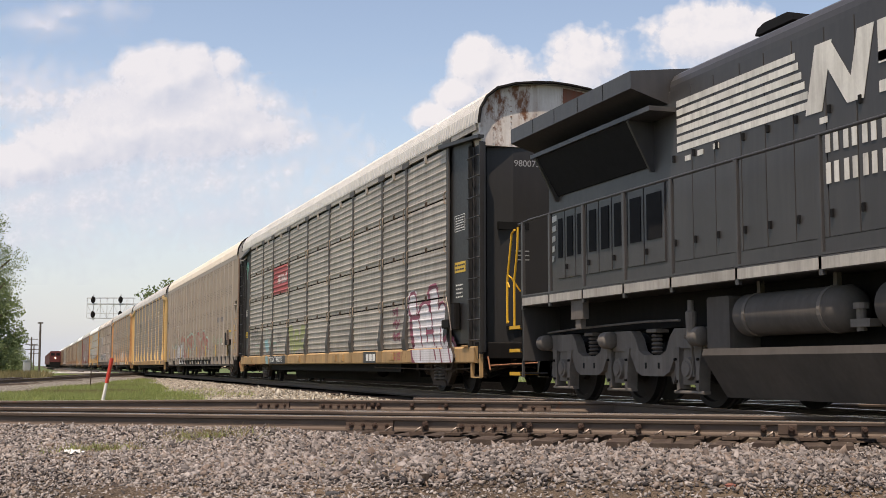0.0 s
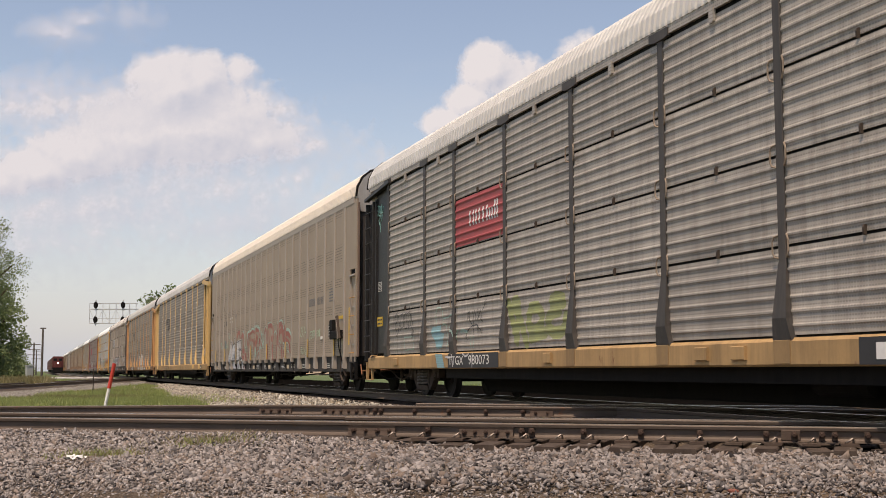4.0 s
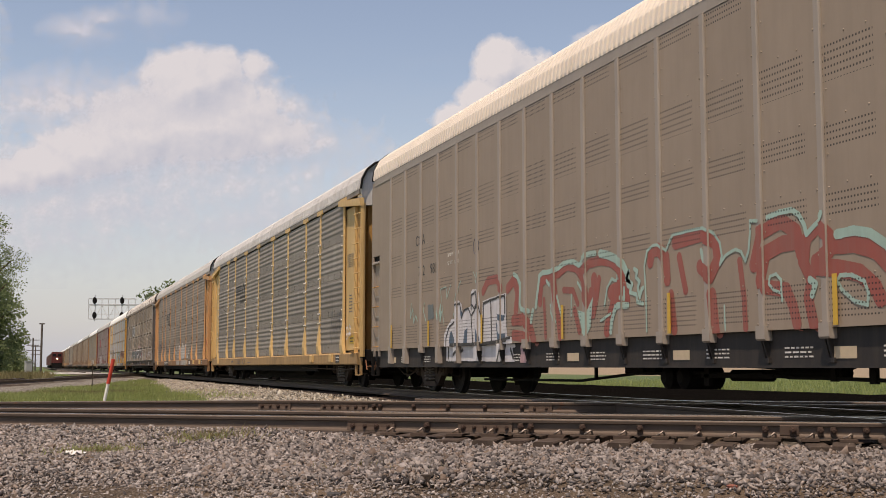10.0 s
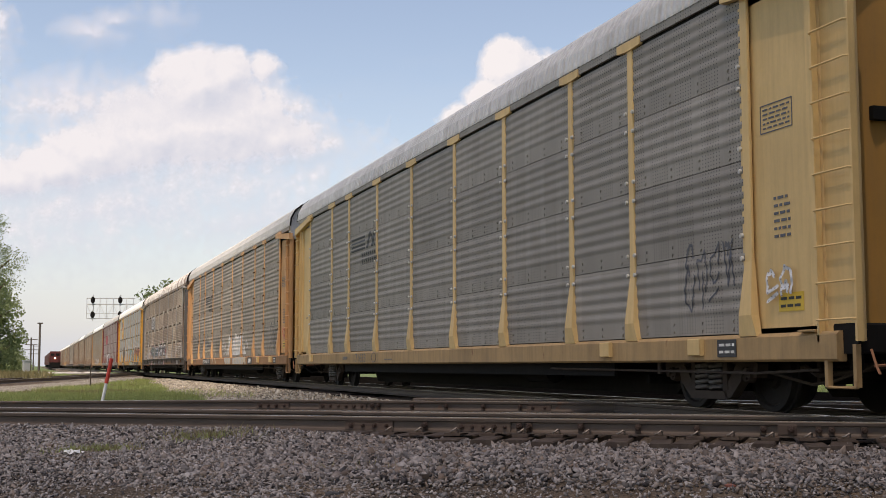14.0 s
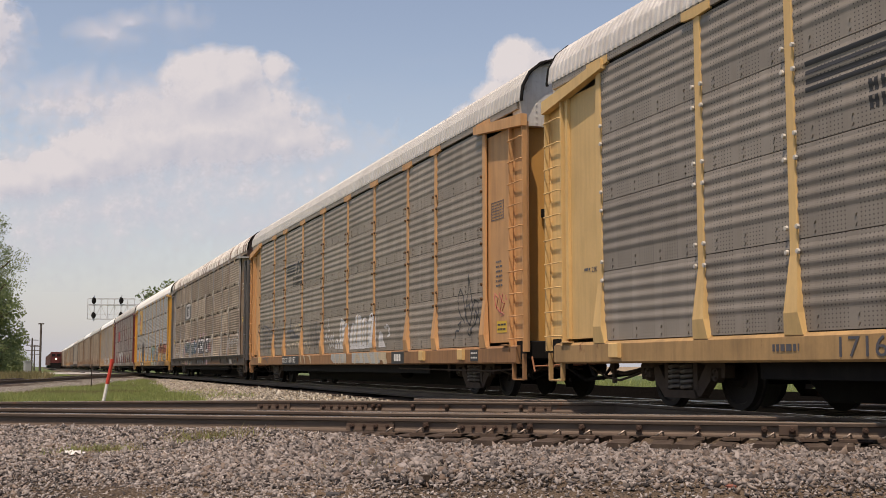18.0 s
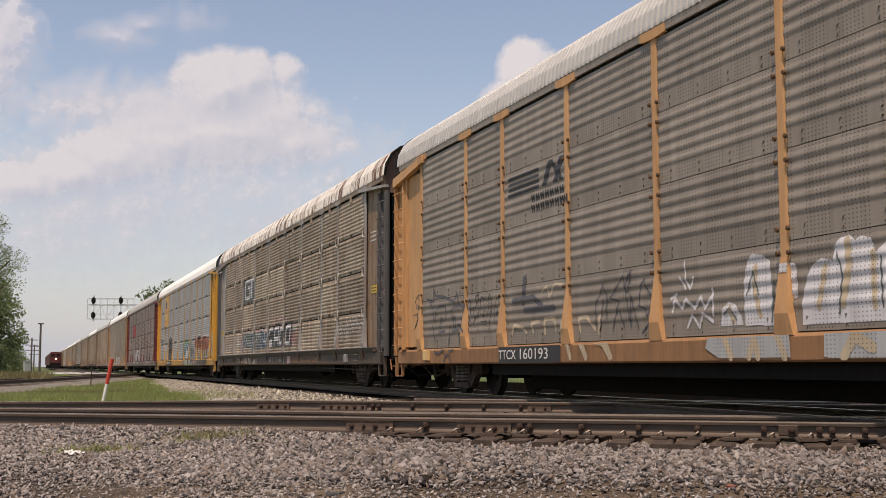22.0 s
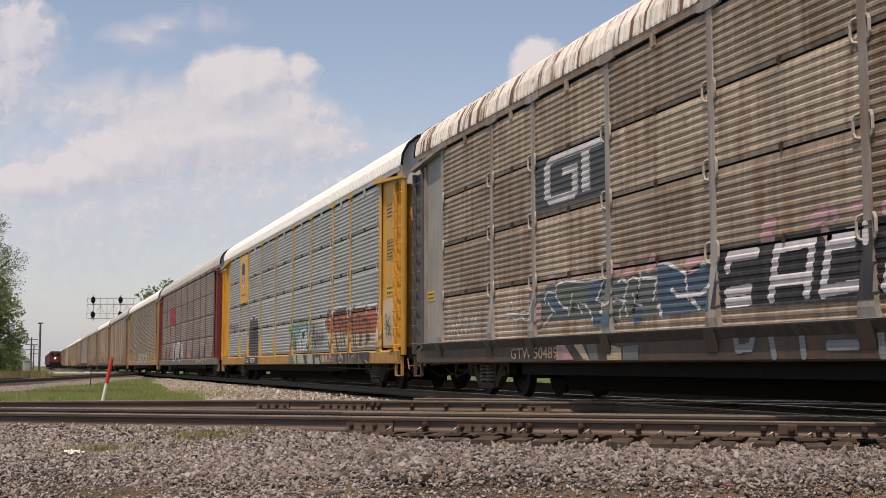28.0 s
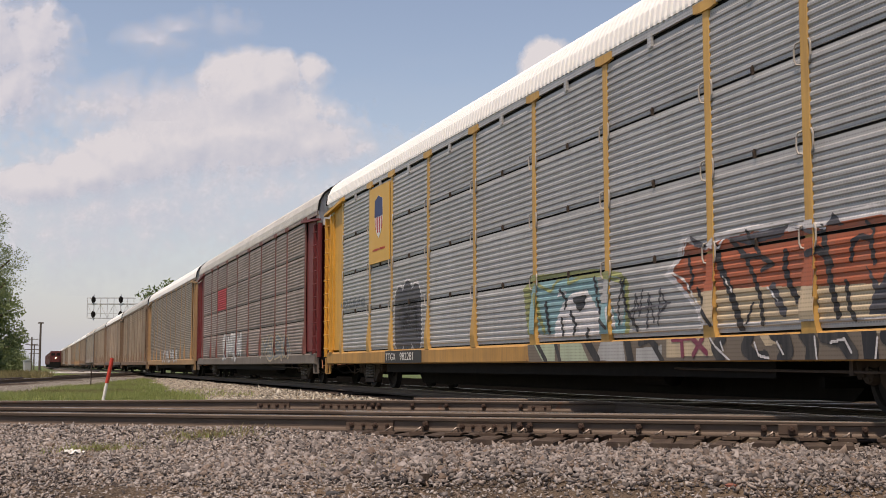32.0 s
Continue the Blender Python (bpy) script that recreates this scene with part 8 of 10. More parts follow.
    art += line(0.09, (16.38, 1.83), (16.25, 1.90))
    art += line(0.12, (15.35, 1.77), (15.21, 1.80))
    paint(c5, k, art, SPRAY["pink"], 2, label="blue and white graffiti with pink bubbles")
    art = area((19.36, 1.62), (19.33, 1.76), (19.16, 1.83), (17.69, 1.76), (17.84, 1.58), (17.96, 1.46), (18.13, 1.44), (19.17, 1.50))
    art += area((19.05, 1.50), (18.66, 1.46), (18.45, 1.26), (18.84, 1.25), (18.92, 1.40))
    art += area((17.96, 1.41), (17.60, 1.38), (17.23, 1.49), (17.19, 1.25), (17.89, 1.20))
    art += area((16.94, 1.67), (16.69, 1.69), (16.63, 1.22), (16.98, 1.21))
    paint(c5, k, art, SPRAY["mossgrey"], 2, label="blue and green graffiti with white outlines and pink bubbles", z_min=1)
    art = area((19.78, 1.65), (19.63, 1.68), (19.38, 1.65), (19.26, 1.54), (18.92, 1.40), (18.92, 1.32), (19.36, 1.33), (19.68, 1.49))
    art += area((18.15, 1.71), (17.70, 1.75), (17.86, 1.51), (18.04, 1.43), (18.23, 1.46))
    art += area((18.21, 1.36), (17.97, 1.25), (17.42, 1.26), (17.32, 1.12), (18.05, 1.11))
    art += area((16.84, 1.23), (16.60, 1.32), (16.60, 1.11), (16.82, 1.09))
    paint(c5, k, art, SPRAY["blue"], 3, label="blue and green graffiti with white outlines and pink bubbles", z_min=1)
    art = line(0.018, (19.33, 1.62), (19.35, 1.75), (19.19, 1.80), (18.92, 1.81), (18.27, 1.74), (17.77, 1.76), (17.69, 1.76), (17.81, 1.60), (17.94, 1.47), (17.60, 1.38), (17.30, 1.45), (17.04, 1.41))
    art += line(0.018, (19.76, 1.50), (19.78, 1.63), (19.63, 1.68), (19.39, 1.65), (19.28, 1.53), (19.06, 1.41), (18.92, 1.40), (18.89, 1.30))
    art += line(0.014, (18.87, 1.33), (18.80, 1.47), (18.76, 1.61))
    art += line(0.018, (18.50, 1.45), (18.32, 1.43), (18.13, 1.30), (18.07, 1.18))
    art += line(0.014, (18.61, 1.46), (18.42, 1.30))
    art += line(0.018, (19.52, 1.34), (19.69, 1.24), (19.85, 1.16))
    art += line(0.03, (17.81, 1.30), (17.73, 1.28))
    paint(c5, k, art, SPRAY["white"], 4, label="blue and green graffiti with white outlines and pink bubbles", z_min=1)
    art = line(0.016, (16.97, 1.67), (16.83, 1.72), (16.69, 1.69))
    art += line(0.016, (16.83, 1.50), (16.76, 1.36), (16.60, 1.33))
    art += line(0.016, (19.68, 1.54), (19.54, 1.42), (19.39, 1.36))
    art += line(0.016, (17.73, 1.40), (17.81, 1.33))
    art += line(0.016, (17.10, 1.38), (17.24, 1.25), (17.16, 1.14))
    paint(c5, k, art, SPRAY["white"], 4, label="blue and green graffiti with white outlines and pink bubbles", z_min=1)
    art = line(0.07, (19.62, 1.87), (19.44, 1.87))
    art += line(0.05, (18.75, 1.85), (18.48, 1.87))
    art += line(0.03, (19.10, 1.87), (18.95, 1.87))
    art += line(0.025, (18.70, 2.20), (18.69, 1.99))
    art += line(0.06, (17.46, 1.88), (17.25, 1.86))
    art += line(0.1, (20.01, 1.47), (20.02, 1.24))
    paint(c5, k, art, SPRAY["pink"], 5, label="blue and green graffiti with white outlines and pink bubbles", z_min=1)
    art = line(0.013, (21.25, 1.85), (21.29, 1.69))
    art += line(0.013, (21.41, 1.64), (21.39, 1.49), (21.32, 1.28))
    art += line(0.013, (21.34, 1.51), (21.18, 1.62), (21.10, 1.46))
    art += line(0.013, (21.19, 1.46), (20.96, 1.44), (20.81, 1.49), (20.74, 1.41), (20.53, 1.45), (20.38, 1.42))
    art += line(0.013, (21.44, 1.33), (21.19, 1.37), (20.97, 1.28), (20.75, 1.34), (20.53, 1.26), (20.24, 1.28))
    art += line(0.013, (21.34, 1.41), (21.04, 1.40), (20.60, 1.37), (20.31, 1.37))
    art += line(0.013, (20.79, 1.71), (20.77, 1.58))
    art += line(0.013, (20.23, 1.56), (20.28, 1.45))
    paint(c5, k, art, SPRAY["white"], 5, label="thin white scrawled tag", z_min=1)
    art = area((18.77, 0.93), (18.44, 0.93), (18.10, 0.62), (18.30, 0.63))
    art += area((17.66, 0.87), (17.12, 0.78), (17.11, 0.62), (17.53, 0.62))
    paint(c5, k, art, SPRAY["cream"], 1, label="cream and grey paint over the sill", z_min=0.6, z_max=0.85)
    art = area((19.25, 0.85), (18.99, 0.88), (18.64, 0.63), (19.26, 0.63))
    paint(c5, k, art, SPRAY["pink"], 2, label="pink sprayed patch", z_min=0.6, z_max=0.85)
    art = area((18.25, 0.92), (17.90, 0.91), (17.81, 0.62), (18.08, 0.62))
    art += area((17.07, 0.80), (16.62, 0.81), (16.63, 0.62), (17.06, 0.62))
    paint(c5, k, art, SPRAY["slate"], 1, label="cream and grey paint over the sill", z_min=0.6, z_max=0.85)
    art = area((14.78, 1.21), (14.67, 1.90), (13.95, 1.90), (13.43, 1.93), (12.68, 1.93), (11.93, 1.93), (11.36, 1.95), (10.86, 1.94), (10.69, 1.82), (10.60, 1.58), (10.72, 1.17), (11.96, 1.17), (13.25, 1.18))
    paint(c5, k, art, SPRAY["black"], 1, label="pale block graffiti with black shadows", z_min=0.9)
    art = line(0.06, (13.90, 1.79), (14.46, 1.79), (14.50, 1.65))
    art += line(0.06, (14.51, 1.38), (14.06, 1.40))
    art += line(0.06, (14.51, 1.26), (14.07, 1.27))
    art += line(0.06, (13.64, 1.27), (13.51, 1.80), (12.87, 1.82), (13.00, 1.28))
    art += line(0.06, (13.58, 1.45), (12.94, 1.45))
    art += line(0.06, (12.18, 1.84), (12.58, 1.82), (12.73, 1.27))
    art += line(0.05, (12.53, 1.74), (12.23, 1.74))
    art += line(0.06, (12.73, 1.29), (12.15, 1.32))
    art += line(0.06, (11.75, 1.30), (11.61, 1.77), (10.94, 1.82), (11.11, 1.29))
    art += line(0.06, (11.77, 1.28), (11.11, 1.27))
    art += line(0.05, (12.01, 1.88), (12.01, 1.74))
    paint(c5, k, art, SPRAY["pinkwhite"], 2, label="pale block graffiti with black shadows", z_min=0.95)
    art = line(0.07, (13.72, 2.04), (13.57, 2.08))
    art += line(0.07, (13.76, 1.93), (13.62, 1.92))
    art += line(0.08, (12.83, 2.03), (12.67, 2.08))
    art += line(0.05, (12.48, 2.03), (12.54, 2.12))
    art += line(0.06, (12.17, 2.06), (12.10, 2.10))
    art += line(0.07, (11.72, 2.02), (11.58, 2.04))
    art += line(0.08, (10.62, 1.25), (10.47, 1.39))
    art += line(0.07, (10.23, 1.38), (10.21, 1.49))
    art += line(0.06, (12.68, 1.90), (12.62, 1.84))
    paint(c5, k, art, SPRAY["pink"], 2, label="pale block graffiti with black shadows")
    art = line(0.02, (10.46, 1.65), (10.43, 1.82), (10.33, 1.84))
    art += line(0.02, (10.41, 1.75), (10.31, 1.75), (10.29, 1.67))
    art += line(0.018, (10.25, 1.65), (10.22, 1.79), (10.13, 1.75), (10.21, 1.69))
    art += line(0.018, (10.08, 1.66), (10.09, 1.82))
    art += line(0.02, (9.98, 1.65), (9.98, 1.85))
    art += line(0.018, (10.33, 1.89), (10.26, 1.86))
    paint(c5, k, art, SPRAY["white"], 2, label="thin white scrawl")
    art = line(0.014, (4.42, 1.82), (4.45, 1.70))
    art += line(0.014, (4.52, 1.63), (4.54, 1.41), (4.59, 1.26), (4.66, 1.24))
    art += line(0.014, (4.47, 1.63), (4.31, 1.65), (4.12, 1.65))
    art += line(0.014, (4.32, 1.62), (4.28, 1.47), (4.33, 1.29))
    art += line(0.014, (4.16, 1.64), (4.02, 1.49), (3.90, 1.44))
    art += line(0.014, (4.09, 1.56), (4.20, 1.46), (4.13, 1.31))
    art += line(0.014, (4.51, 1.48), (4.32, 1.54), (4.20, 1.50))
    art += line(0.014, (4.30, 1.24), (4.18, 1.28), (4.03, 1.25))
    art += line(0.014, (4.48, 1.33), (4.32, 1.40))
    art += line(0.014, (3.77, 1.58), (3.90, 1.52), (3.92, 1.41), (3.81, 1.28), (3.64, 1.23), (3.54, 1.29), (3.52, 1.43), (3.56, 1.57), (3.65, 1.64), (3.77, 1.58))
    art += line(0.014, (3.73, 1.61), (3.74, 1.33))
    art += line(0.014, (3.77, 1.69), (3.70, 1.82))
    art += line(0.014, (3.64, 1.64), (3.64, 1.36))
    art += line(0.014, (3.41, 1.73), (3.31, 1.72), (3.15, 1.54), (3.21, 1.48), (3.34, 1.46))
    art += line(0.014, (3.17, 1.75), (2.97, 1.76), (2.94, 1.59), (3.15, 1.61))
    art += line(0.014, (3.04, 1.60), (2.99, 1.40))
    art += line(0.014, (3.15, 1.57), (3.10, 1.40))
    art += line(0.014, (2.89, 1.69), (2.82, 1.45))
    art += line(0.014, (2.76, 1.72), (2.65, 1.41))
    art += line(0.014, (2.81, 1.72), (2.78, 1.82), (2.72, 1.71), (2.63, 1.74), (2.68, 1.83))
    art += line(0.014, (2.76, 1.70), (2.48, 1.56), (2.31, 1.49))
    art += line(0.014, (2.55, 1.40), (2.40, 1.46), (2.25, 1.46))
    art += line(0.014, (2.50, 1.75), (2.39, 1.80), (2.29, 1.74))
    art += line(0.014, (2.23, 1.80), (2.15, 1.73), (2.08, 1.80))
    art += line(0.014, (2.17, 1.91), (2.15, 1.83))
    art += line(0.014, (2.36, 1.59), (2.21, 1.61), (2.21, 1.54))
    art += line(0.014, (2.09, 1.60), (2.01, 1.69), (1.95, 1.67))
    art += line(0.014, (1.96, 1.54), (2.01, 1.62))
    paint(c5, k, art, SPRAY["white"], 2, label="thin white scrawled tag", z_min=0.99)
    art = line(0.05, (14.30, 0.89), (14.26, 0.73), (13.99, 0.74), (13.91, 0.92))
    art += line(0.05, (13.61, 0.91), (13.54, 0.65))
    art += line(0.05, (13.05, 0.91), (13.01, 0.65))
    art += line(0.05, (12.03, 0.91), (11.80, 0.84), (11.78, 0.64))
    art += line(0.05, (12.59, 0.74), (12.16, 0.74))
    paint(c5, k, art, SPRAY["grey"], 1, label="cream and grey paint over the sill", z_min=0.6, z_max=0.87)
    art = area((11.22, 0.91), (10.71, 0.94), (10.76, 0.64), (11.17, 0.62))
    paint(c5, k, art, SPRAY["pink"], 2, label="pink sprayed patch", z_min=0.6, z_max=0.87)
    tag(c5, k, 24.3, 22.9, 1.1, 1.5, 4, 36, "white", 0.014), tag(c5, k, 11.0, 10.0, 1.2, 1.6, 2, 38, "rose", 0.02)
    faded = plain("faded_tan", (0.36, 0.27, 0.19))
    lettering("reporting_mark", "GTW", 0.25, faded, c5, on_side(21.12, 0.655, -1.515), wide=1.5), lettering("wagon_number", "504898", 0.25, faded, c5, on_side(20.14, 0.655, -1.515), wide=1.5)
    for i in range(17):
        y = 10.7 - i * 0.24
        part("painted_bar", Mesh().box(-1.508, -1.504, y - 0.16, y, 0.65, 0.80), mat("faded_orange", (0.22, 0.13, 0.075), 0.7, 0, 0.3, 6.0, grime=0.4), c5, "faded orange bar")
    plate(c5, 1.5, 1.02, 2.28, 2.46, -1.403, yel, black), bars(c5, 1.6, 1.1, 3.5, 3.8, 3, -1.403, M_DIRTY_WHITE, 13), plate(c5, 25.95, 25.5, 1.85, 2.05, -1.403, yel, black)
    part("warning_disc", Mesh().lathe([(0, 0.14), (0.004, 0.14)], "x", (-1.392, 0.34, 2.25), 20), M_RED, c5, "round warning sign with a red rim")
    part("sign_face", Mesh().lathe([(0, 0.105), (0.004, 0.105)], "x", (-1.3965, 0.34, 2.25), 20).box(-1.398, -1.3945, 0.28, 0.40, 2.22, 2.29), white, c5, "white face of the warning sign")
    part("sill_bracket", Mesh().box(-1.56, -1.50, 3.35, 3.61, 0.65, 0.85, 0.01), PALE_PANEL, c5, "pale grey box on the sill")
    fr_ = part("data_frame", Mesh().box(-1.508, -1.5045, 2.42, 2.80, 0.61, 0.84), plain("ochre_frame", (0.36, 0.25, 0.12)), c5, "ochre-lined stencil box")
    for y0, y1, z0, z1 in ((2.63, 2.785, 0.69, 0.825), (2.435, 2.61, 0.69, 0.825), (2.435, 2.785, 0.625, 0.675)):
        part("stencil_field", Mesh().box(-1.511, -1.5085, y0, y1, z0, z1), M_DARKPAINT, fr_)
    # sixth wagon
    part("sign_panel", Mesh().box(-1.50, -1.475, 20.30, 22.03, 2.93, 4.72), mat("sign_yellow", (0.62, 0.36, 0.08), 0.5, 0, 0.06, 1.0), c6, "yellow sign panel with a shield emblem")
    sh = [(21.75, 4.40), (21.55, 4.45), (21.43, 4.50), (21.3, 4.45), (21.1, 4.40), (21.08, 4.0), (21.12, 3.8), (21.25, 3.62), (21.43, 3.50), (21.6, 3.62), (21.73, 3.8), (21.77, 4.0)]
    sh = [(y - 0.25, z) for y, z in sh]
    e = part("shield_emblem", Mesh().prism(sh, "x", -1.508, -1.503), white, c6, "red, white and blue shield emblem")
    part("shield_top", Mesh().prism([p for p in sh if p[1] >= 4.0], "x", -1.512, -1.5085), plain("navy", (0.03, 0.05, 0.15)), e)
    for i in range(4):
        y = 21.43 - i * 0.15
        part("shield_stripe", Mesh().box(-1.512, -1.5085, y - 0.075, y, 3.70 if i in (0, 3) else 3.62, 3.99), M_RED, e)
    bars(c6, 21.7, 20.65, 3.18, 3.30, 1, -1.503, M_RED, 3)
    k = "seam"
    art = area((7.79, 1.68), (7.45, 1.89), (7.30, 2.18), (6.73, 1.97), (6.51, 2.08), (5.87, 2.12), (5.12, 2.04), (4.66, 2.04), (4.09, 2.06), (3.67, 2.08), (3.32, 2.01), (3.20, 2.09), (2.78, 2.00), (2.08, 2.01), (1.91, 1.88), (1.98, 1.42), (1.76, 1.29), (1.77, 0.97), (6.91, 1.01), (7.02, 1.22), (7.40, 1.48))
    paint(c6, k, art, SPRAY["white"], 1, label="large orange and cream graffiti with dark outlines", z_min=0.9)
    art = area((7.60, 1.70), (7.33, 1.89), (7.25, 2.06), (6.73, 1.90), (6.43, 2.00), (5.75, 2.03), (5.01, 1.95), (4.61, 1.95), (3.99, 1.96), (3.57, 1.96), (3.33, 1.90), (3.12, 2.00), (2.78, 1.93), (2.15, 1.94), (2.05, 1.81), (2.14, 1.31), (3.18, 1.31), (4.44, 1.34), (5.75, 1.41), (7.19, 1.42))
    paint(c6, k, art, SPRAY["orange"], 2, label="large orange and cream graffiti with dark outlines", z_min=1.2)
    art = area((7.19, 1.42), (5.75, 1.41), (4.44, 1.34), (3.18, 1.31), (2.14, 1.31), (1.86, 1.22), (1.84, 0.98), (6.80, 1.03), (6.91, 1.21))
    paint(c6, k, art, SPRAY["cream"], 2, label="large orange and cream graffiti with dark outlines", z_min=0.9)
    art = area((12.29, 1.04), (12.47, 1.79), (12.04, 1.98), (11.12, 1.95), (9.83, 1.92), (8.98, 1.81), (8.76, 1.67), (8.74, 0.97))
    paint(c6, k, art, SPRAY["lime"], 1, label="pale teal graffiti with a lime edge", z_min=0.9)
    art = area((12.03, 1.04), (12.14, 1.69), (11.90, 1.86), (11.13, 1.86), (9.83, 1.83), (9.04, 1.75), (8.86, 1.62), (8.86, 0.97))
    paint(c6, k, art, SPRAY["teal"], 2, label="pale teal graffiti with a lime edge", z_min=0.9)
    art = area((7.14, 2.13), (7.00, 1.97), (6.64, 1.93), (6.89, 2.03))
    art += area((6.29, 2.00), (6.00, 2.00), (5.07, 2.03), (5.17, 1.92), (5.86, 1.89))
    art += area((4.98, 1.99), (4.52, 1.84), (4.48, 1.90))
    art += area((4.42, 1.95), (4.30, 2.07), (4.13, 1.92))
    art += area((3.82, 1.51), (3.71, 1.25), (3.81, 1.03), (3.54, 1.02), (3.49, 1.24), (3.47, 1.50), (3.63, 1.29))
    art += area((3.14, 1.28), (2.79, 1.31), (2.74, 1.16), (3.09, 1.05))
    art += line(0.06, (5.38, 1.38), (5.30, 1.25), (5.19, 1.11))
    paint(c6, k, art, SPRAY["darkgrey"], 3, label="large orange and cream graffiti with dark outlines", z_min=0.93)
    art = line(0.035, (6.17, 1.96), (5.90, 1.77), (5.73, 1.52), (5.61, 1.27), (5.58, 1.00))
    art += line(0.03, (5.96, 1.77), (5.60, 1.74), (5.37, 1.64), (5.57, 1.59))
    art += line(0.045, (5.12, 1.74), (5.14, 1.57), (5.05, 1.37), (4.93, 1.23))
    art += line(0.025, (5.86, 2.04), (5.72, 1.86), (5.60, 1.77))
    art += line(0.06, (6.51, 1.91), (6.43, 1.69), (6.26, 1.45), (6.10, 1.16), (6.00, 0.94))
    art += line(0.045, (4.48, 1.93), (4.42, 1.65), (4.37, 1.38), (4.26, 1.04))
    art += line(0.04, (4.73, 1.69), (4.55, 1.72), (4.35, 1.56))
    art += line(0.03, (4.03, 1.57), (4.01, 1.74), (3.89, 1.79), (3.74, 1.75), (3.69, 1.52))
    art += line(0.02, (3.80, 1.92), (3.69, 1.83), (3.73, 1.65))
    paint(c6, k, art, SPRAY["black"], 4, label="large orange and cream graffiti with dark outlines", z_min=0.93)
    art = line(0.04, (3.46, 1.64), (3.08, 1.66), (2.98, 1.55), (3.02, 1.34), (3.10, 1.04))
    art += line(0.035, (2.78, 1.58), (2.75, 1.44))
    art += line(0.03, (6.94, 1.45), (6.79, 1.22), (6.57, 1.02))
    art += line(0.03, (7.16, 1.87), (7.05, 1.59), (7.15, 1.46))
    art += line(0.03, (4.12, 1.36), (4.08, 1.09), (4.00, 0.99))
    art += line(0.02, (5.77, 1.23), (5.90, 1.02))
    paint(c6, k, art, SPRAY["black"], 4, label="large orange and cream graffiti with dark outlines", z_min=0.93)
    art = line(0.016, (6.86, 2.13), (7.16, 2.14), (7.28, 1.90), (7.59, 1.71), (7.24, 1.58), (7.04, 1.36), (6.68, 1.04), (6.95, 0.96))
    art += line(0.016, (6.64, 1.94), (6.47, 1.91), (6.29, 2.04), (5.96, 2.06))
    art += line(0.018, (5.32, 2.06), (5.09, 2.06), (4.44, 1.93))
    art += line(0.02, (3.15, 1.97), (3.11, 1.78), (2.98, 1.96))
    art += line(0.02, (2.92, 1.93), (2.71, 1.89))
    art += line(0.012, (5.47, 1.39), (5.30, 1.24))
    art += line(0.012, (6.37, 1.57), (6.18, 1.38))
    paint(c6, k, art, SPRAY["white"], 5, label="large orange and cream graffiti with dark outlines", z_min=0.93)
    art = area((12.21, 0.94), (2.69, 0.99), (2.70, 0.59), (12.14, 0.59))
    paint(c6, k, art, SPRAY["dust"], 1, label="dark curling letters with pale highlights over the sill", z_min=0.6, z_max=0.868)
    art = area((11.96, 0.90), (11.11, 0.92), (11.11, 0.61), (11.58, 0.61))
    art += area((10.91, 0.92), (10.22, 0.92), (9.92, 0.61), (10.91, 0.61))
    paint(c6, k, art, SPRAY["palegreen"], 2, label="dark curling letters with pale highlights over the sill", z_min=0.6, z_max=0.868)
    art = area((9.48, 0.92), (8.86, 0.93), (8.78, 0.60), (9.71, 0.61))
    art += area((8.46, 0.76), (7.78, 0.80), (7.78, 0.60), (8.47, 0.60))
    paint(c6, k, art, SPRAY["paleblue"], 2, label="dark curling letters with pale highlights over the sill", z_min=0.6, z_max=0.868)
    art = area((7.65, 0.92), (6.70, 0.93), (6.51, 0.66), (7.66, 0.64))
    art += area((3.83, 0.93), (3.43, 0.95), (3.40, 0.84), (3.78, 0.84))
    art += area((5.62, 0.90), (5.29, 0.91), (5.23, 0.77), (5.48, 0.75))
    paint(c6, k, art, SPRAY["cream"], 2, label="dark curling letters with pale highlights over the sill", z_min=0.6, z_max=0.868)
    art = line(0.05, (11.85, 0.93), (11.44, 0.61))
    art += line(0.05, (11.11, 0.92), (10.91, 0.61))
    art += line(0.08, (10.01, 0.93), (9.62, 0.61))
    art += line(0.09, (8.73, 0.90), (8.62, 0.60))
    art += line(0.045, (8.36, 0.83), (8.10, 0.88), (7.90, 0.78))
    art += line(0.045, (8.08, 0.88), (7.76, 0.60))
    art += line(0.08, (6.34, 0.86), (6.51, 0.75), (6.38, 0.61))
    art += line(0.08, (5.76, 0.89), (5.88, 0.74), (5.68, 0.62), (5.49, 0.63))
    paint(c6, k, art, SPRAY["black"], 3, label="dark curling letters with pale highlights over the sill", z_min=0.6, z_max=0.868)
    art = line(0.09, (5.32, 0.90), (5.10, 0.83), (5.05, 0.70), (5.18, 0.60))
    art += line(0.1, (4.80, 0.92), (4.63, 0.76), (4.67, 0.59))
    art += line(0.09, (4.45, 0.86), (4.16, 0.81), (4.00, 0.64))
    art += line(0.11, (3.75, 0.87), (3.72, 0.59))
    art += line(0.09, (3.50, 0.82), (3.28, 0.74), (3.21, 0.59))
    art += line(0.11, (3.16, 0.87), (2.75, 0.81))
    art += line(0.09, (3.06, 0.62), (2.76, 0.68))
    paint(c6, k, art, SPRAY["black"], 3, label="dark curling letters with pale highlights over the sill", z_min=0.6, z_max=0.868)
    art = line(0.035, (7.49, 0.86), (7.04, 0.88))
    art += line(0.04, (7.27, 0.86), (7.25, 0.67))
    art += line(0.035, (7.02, 0.87), (6.69, 0.69))
    art += line(0.035, (6.75, 0.89), (7.00, 0.67))
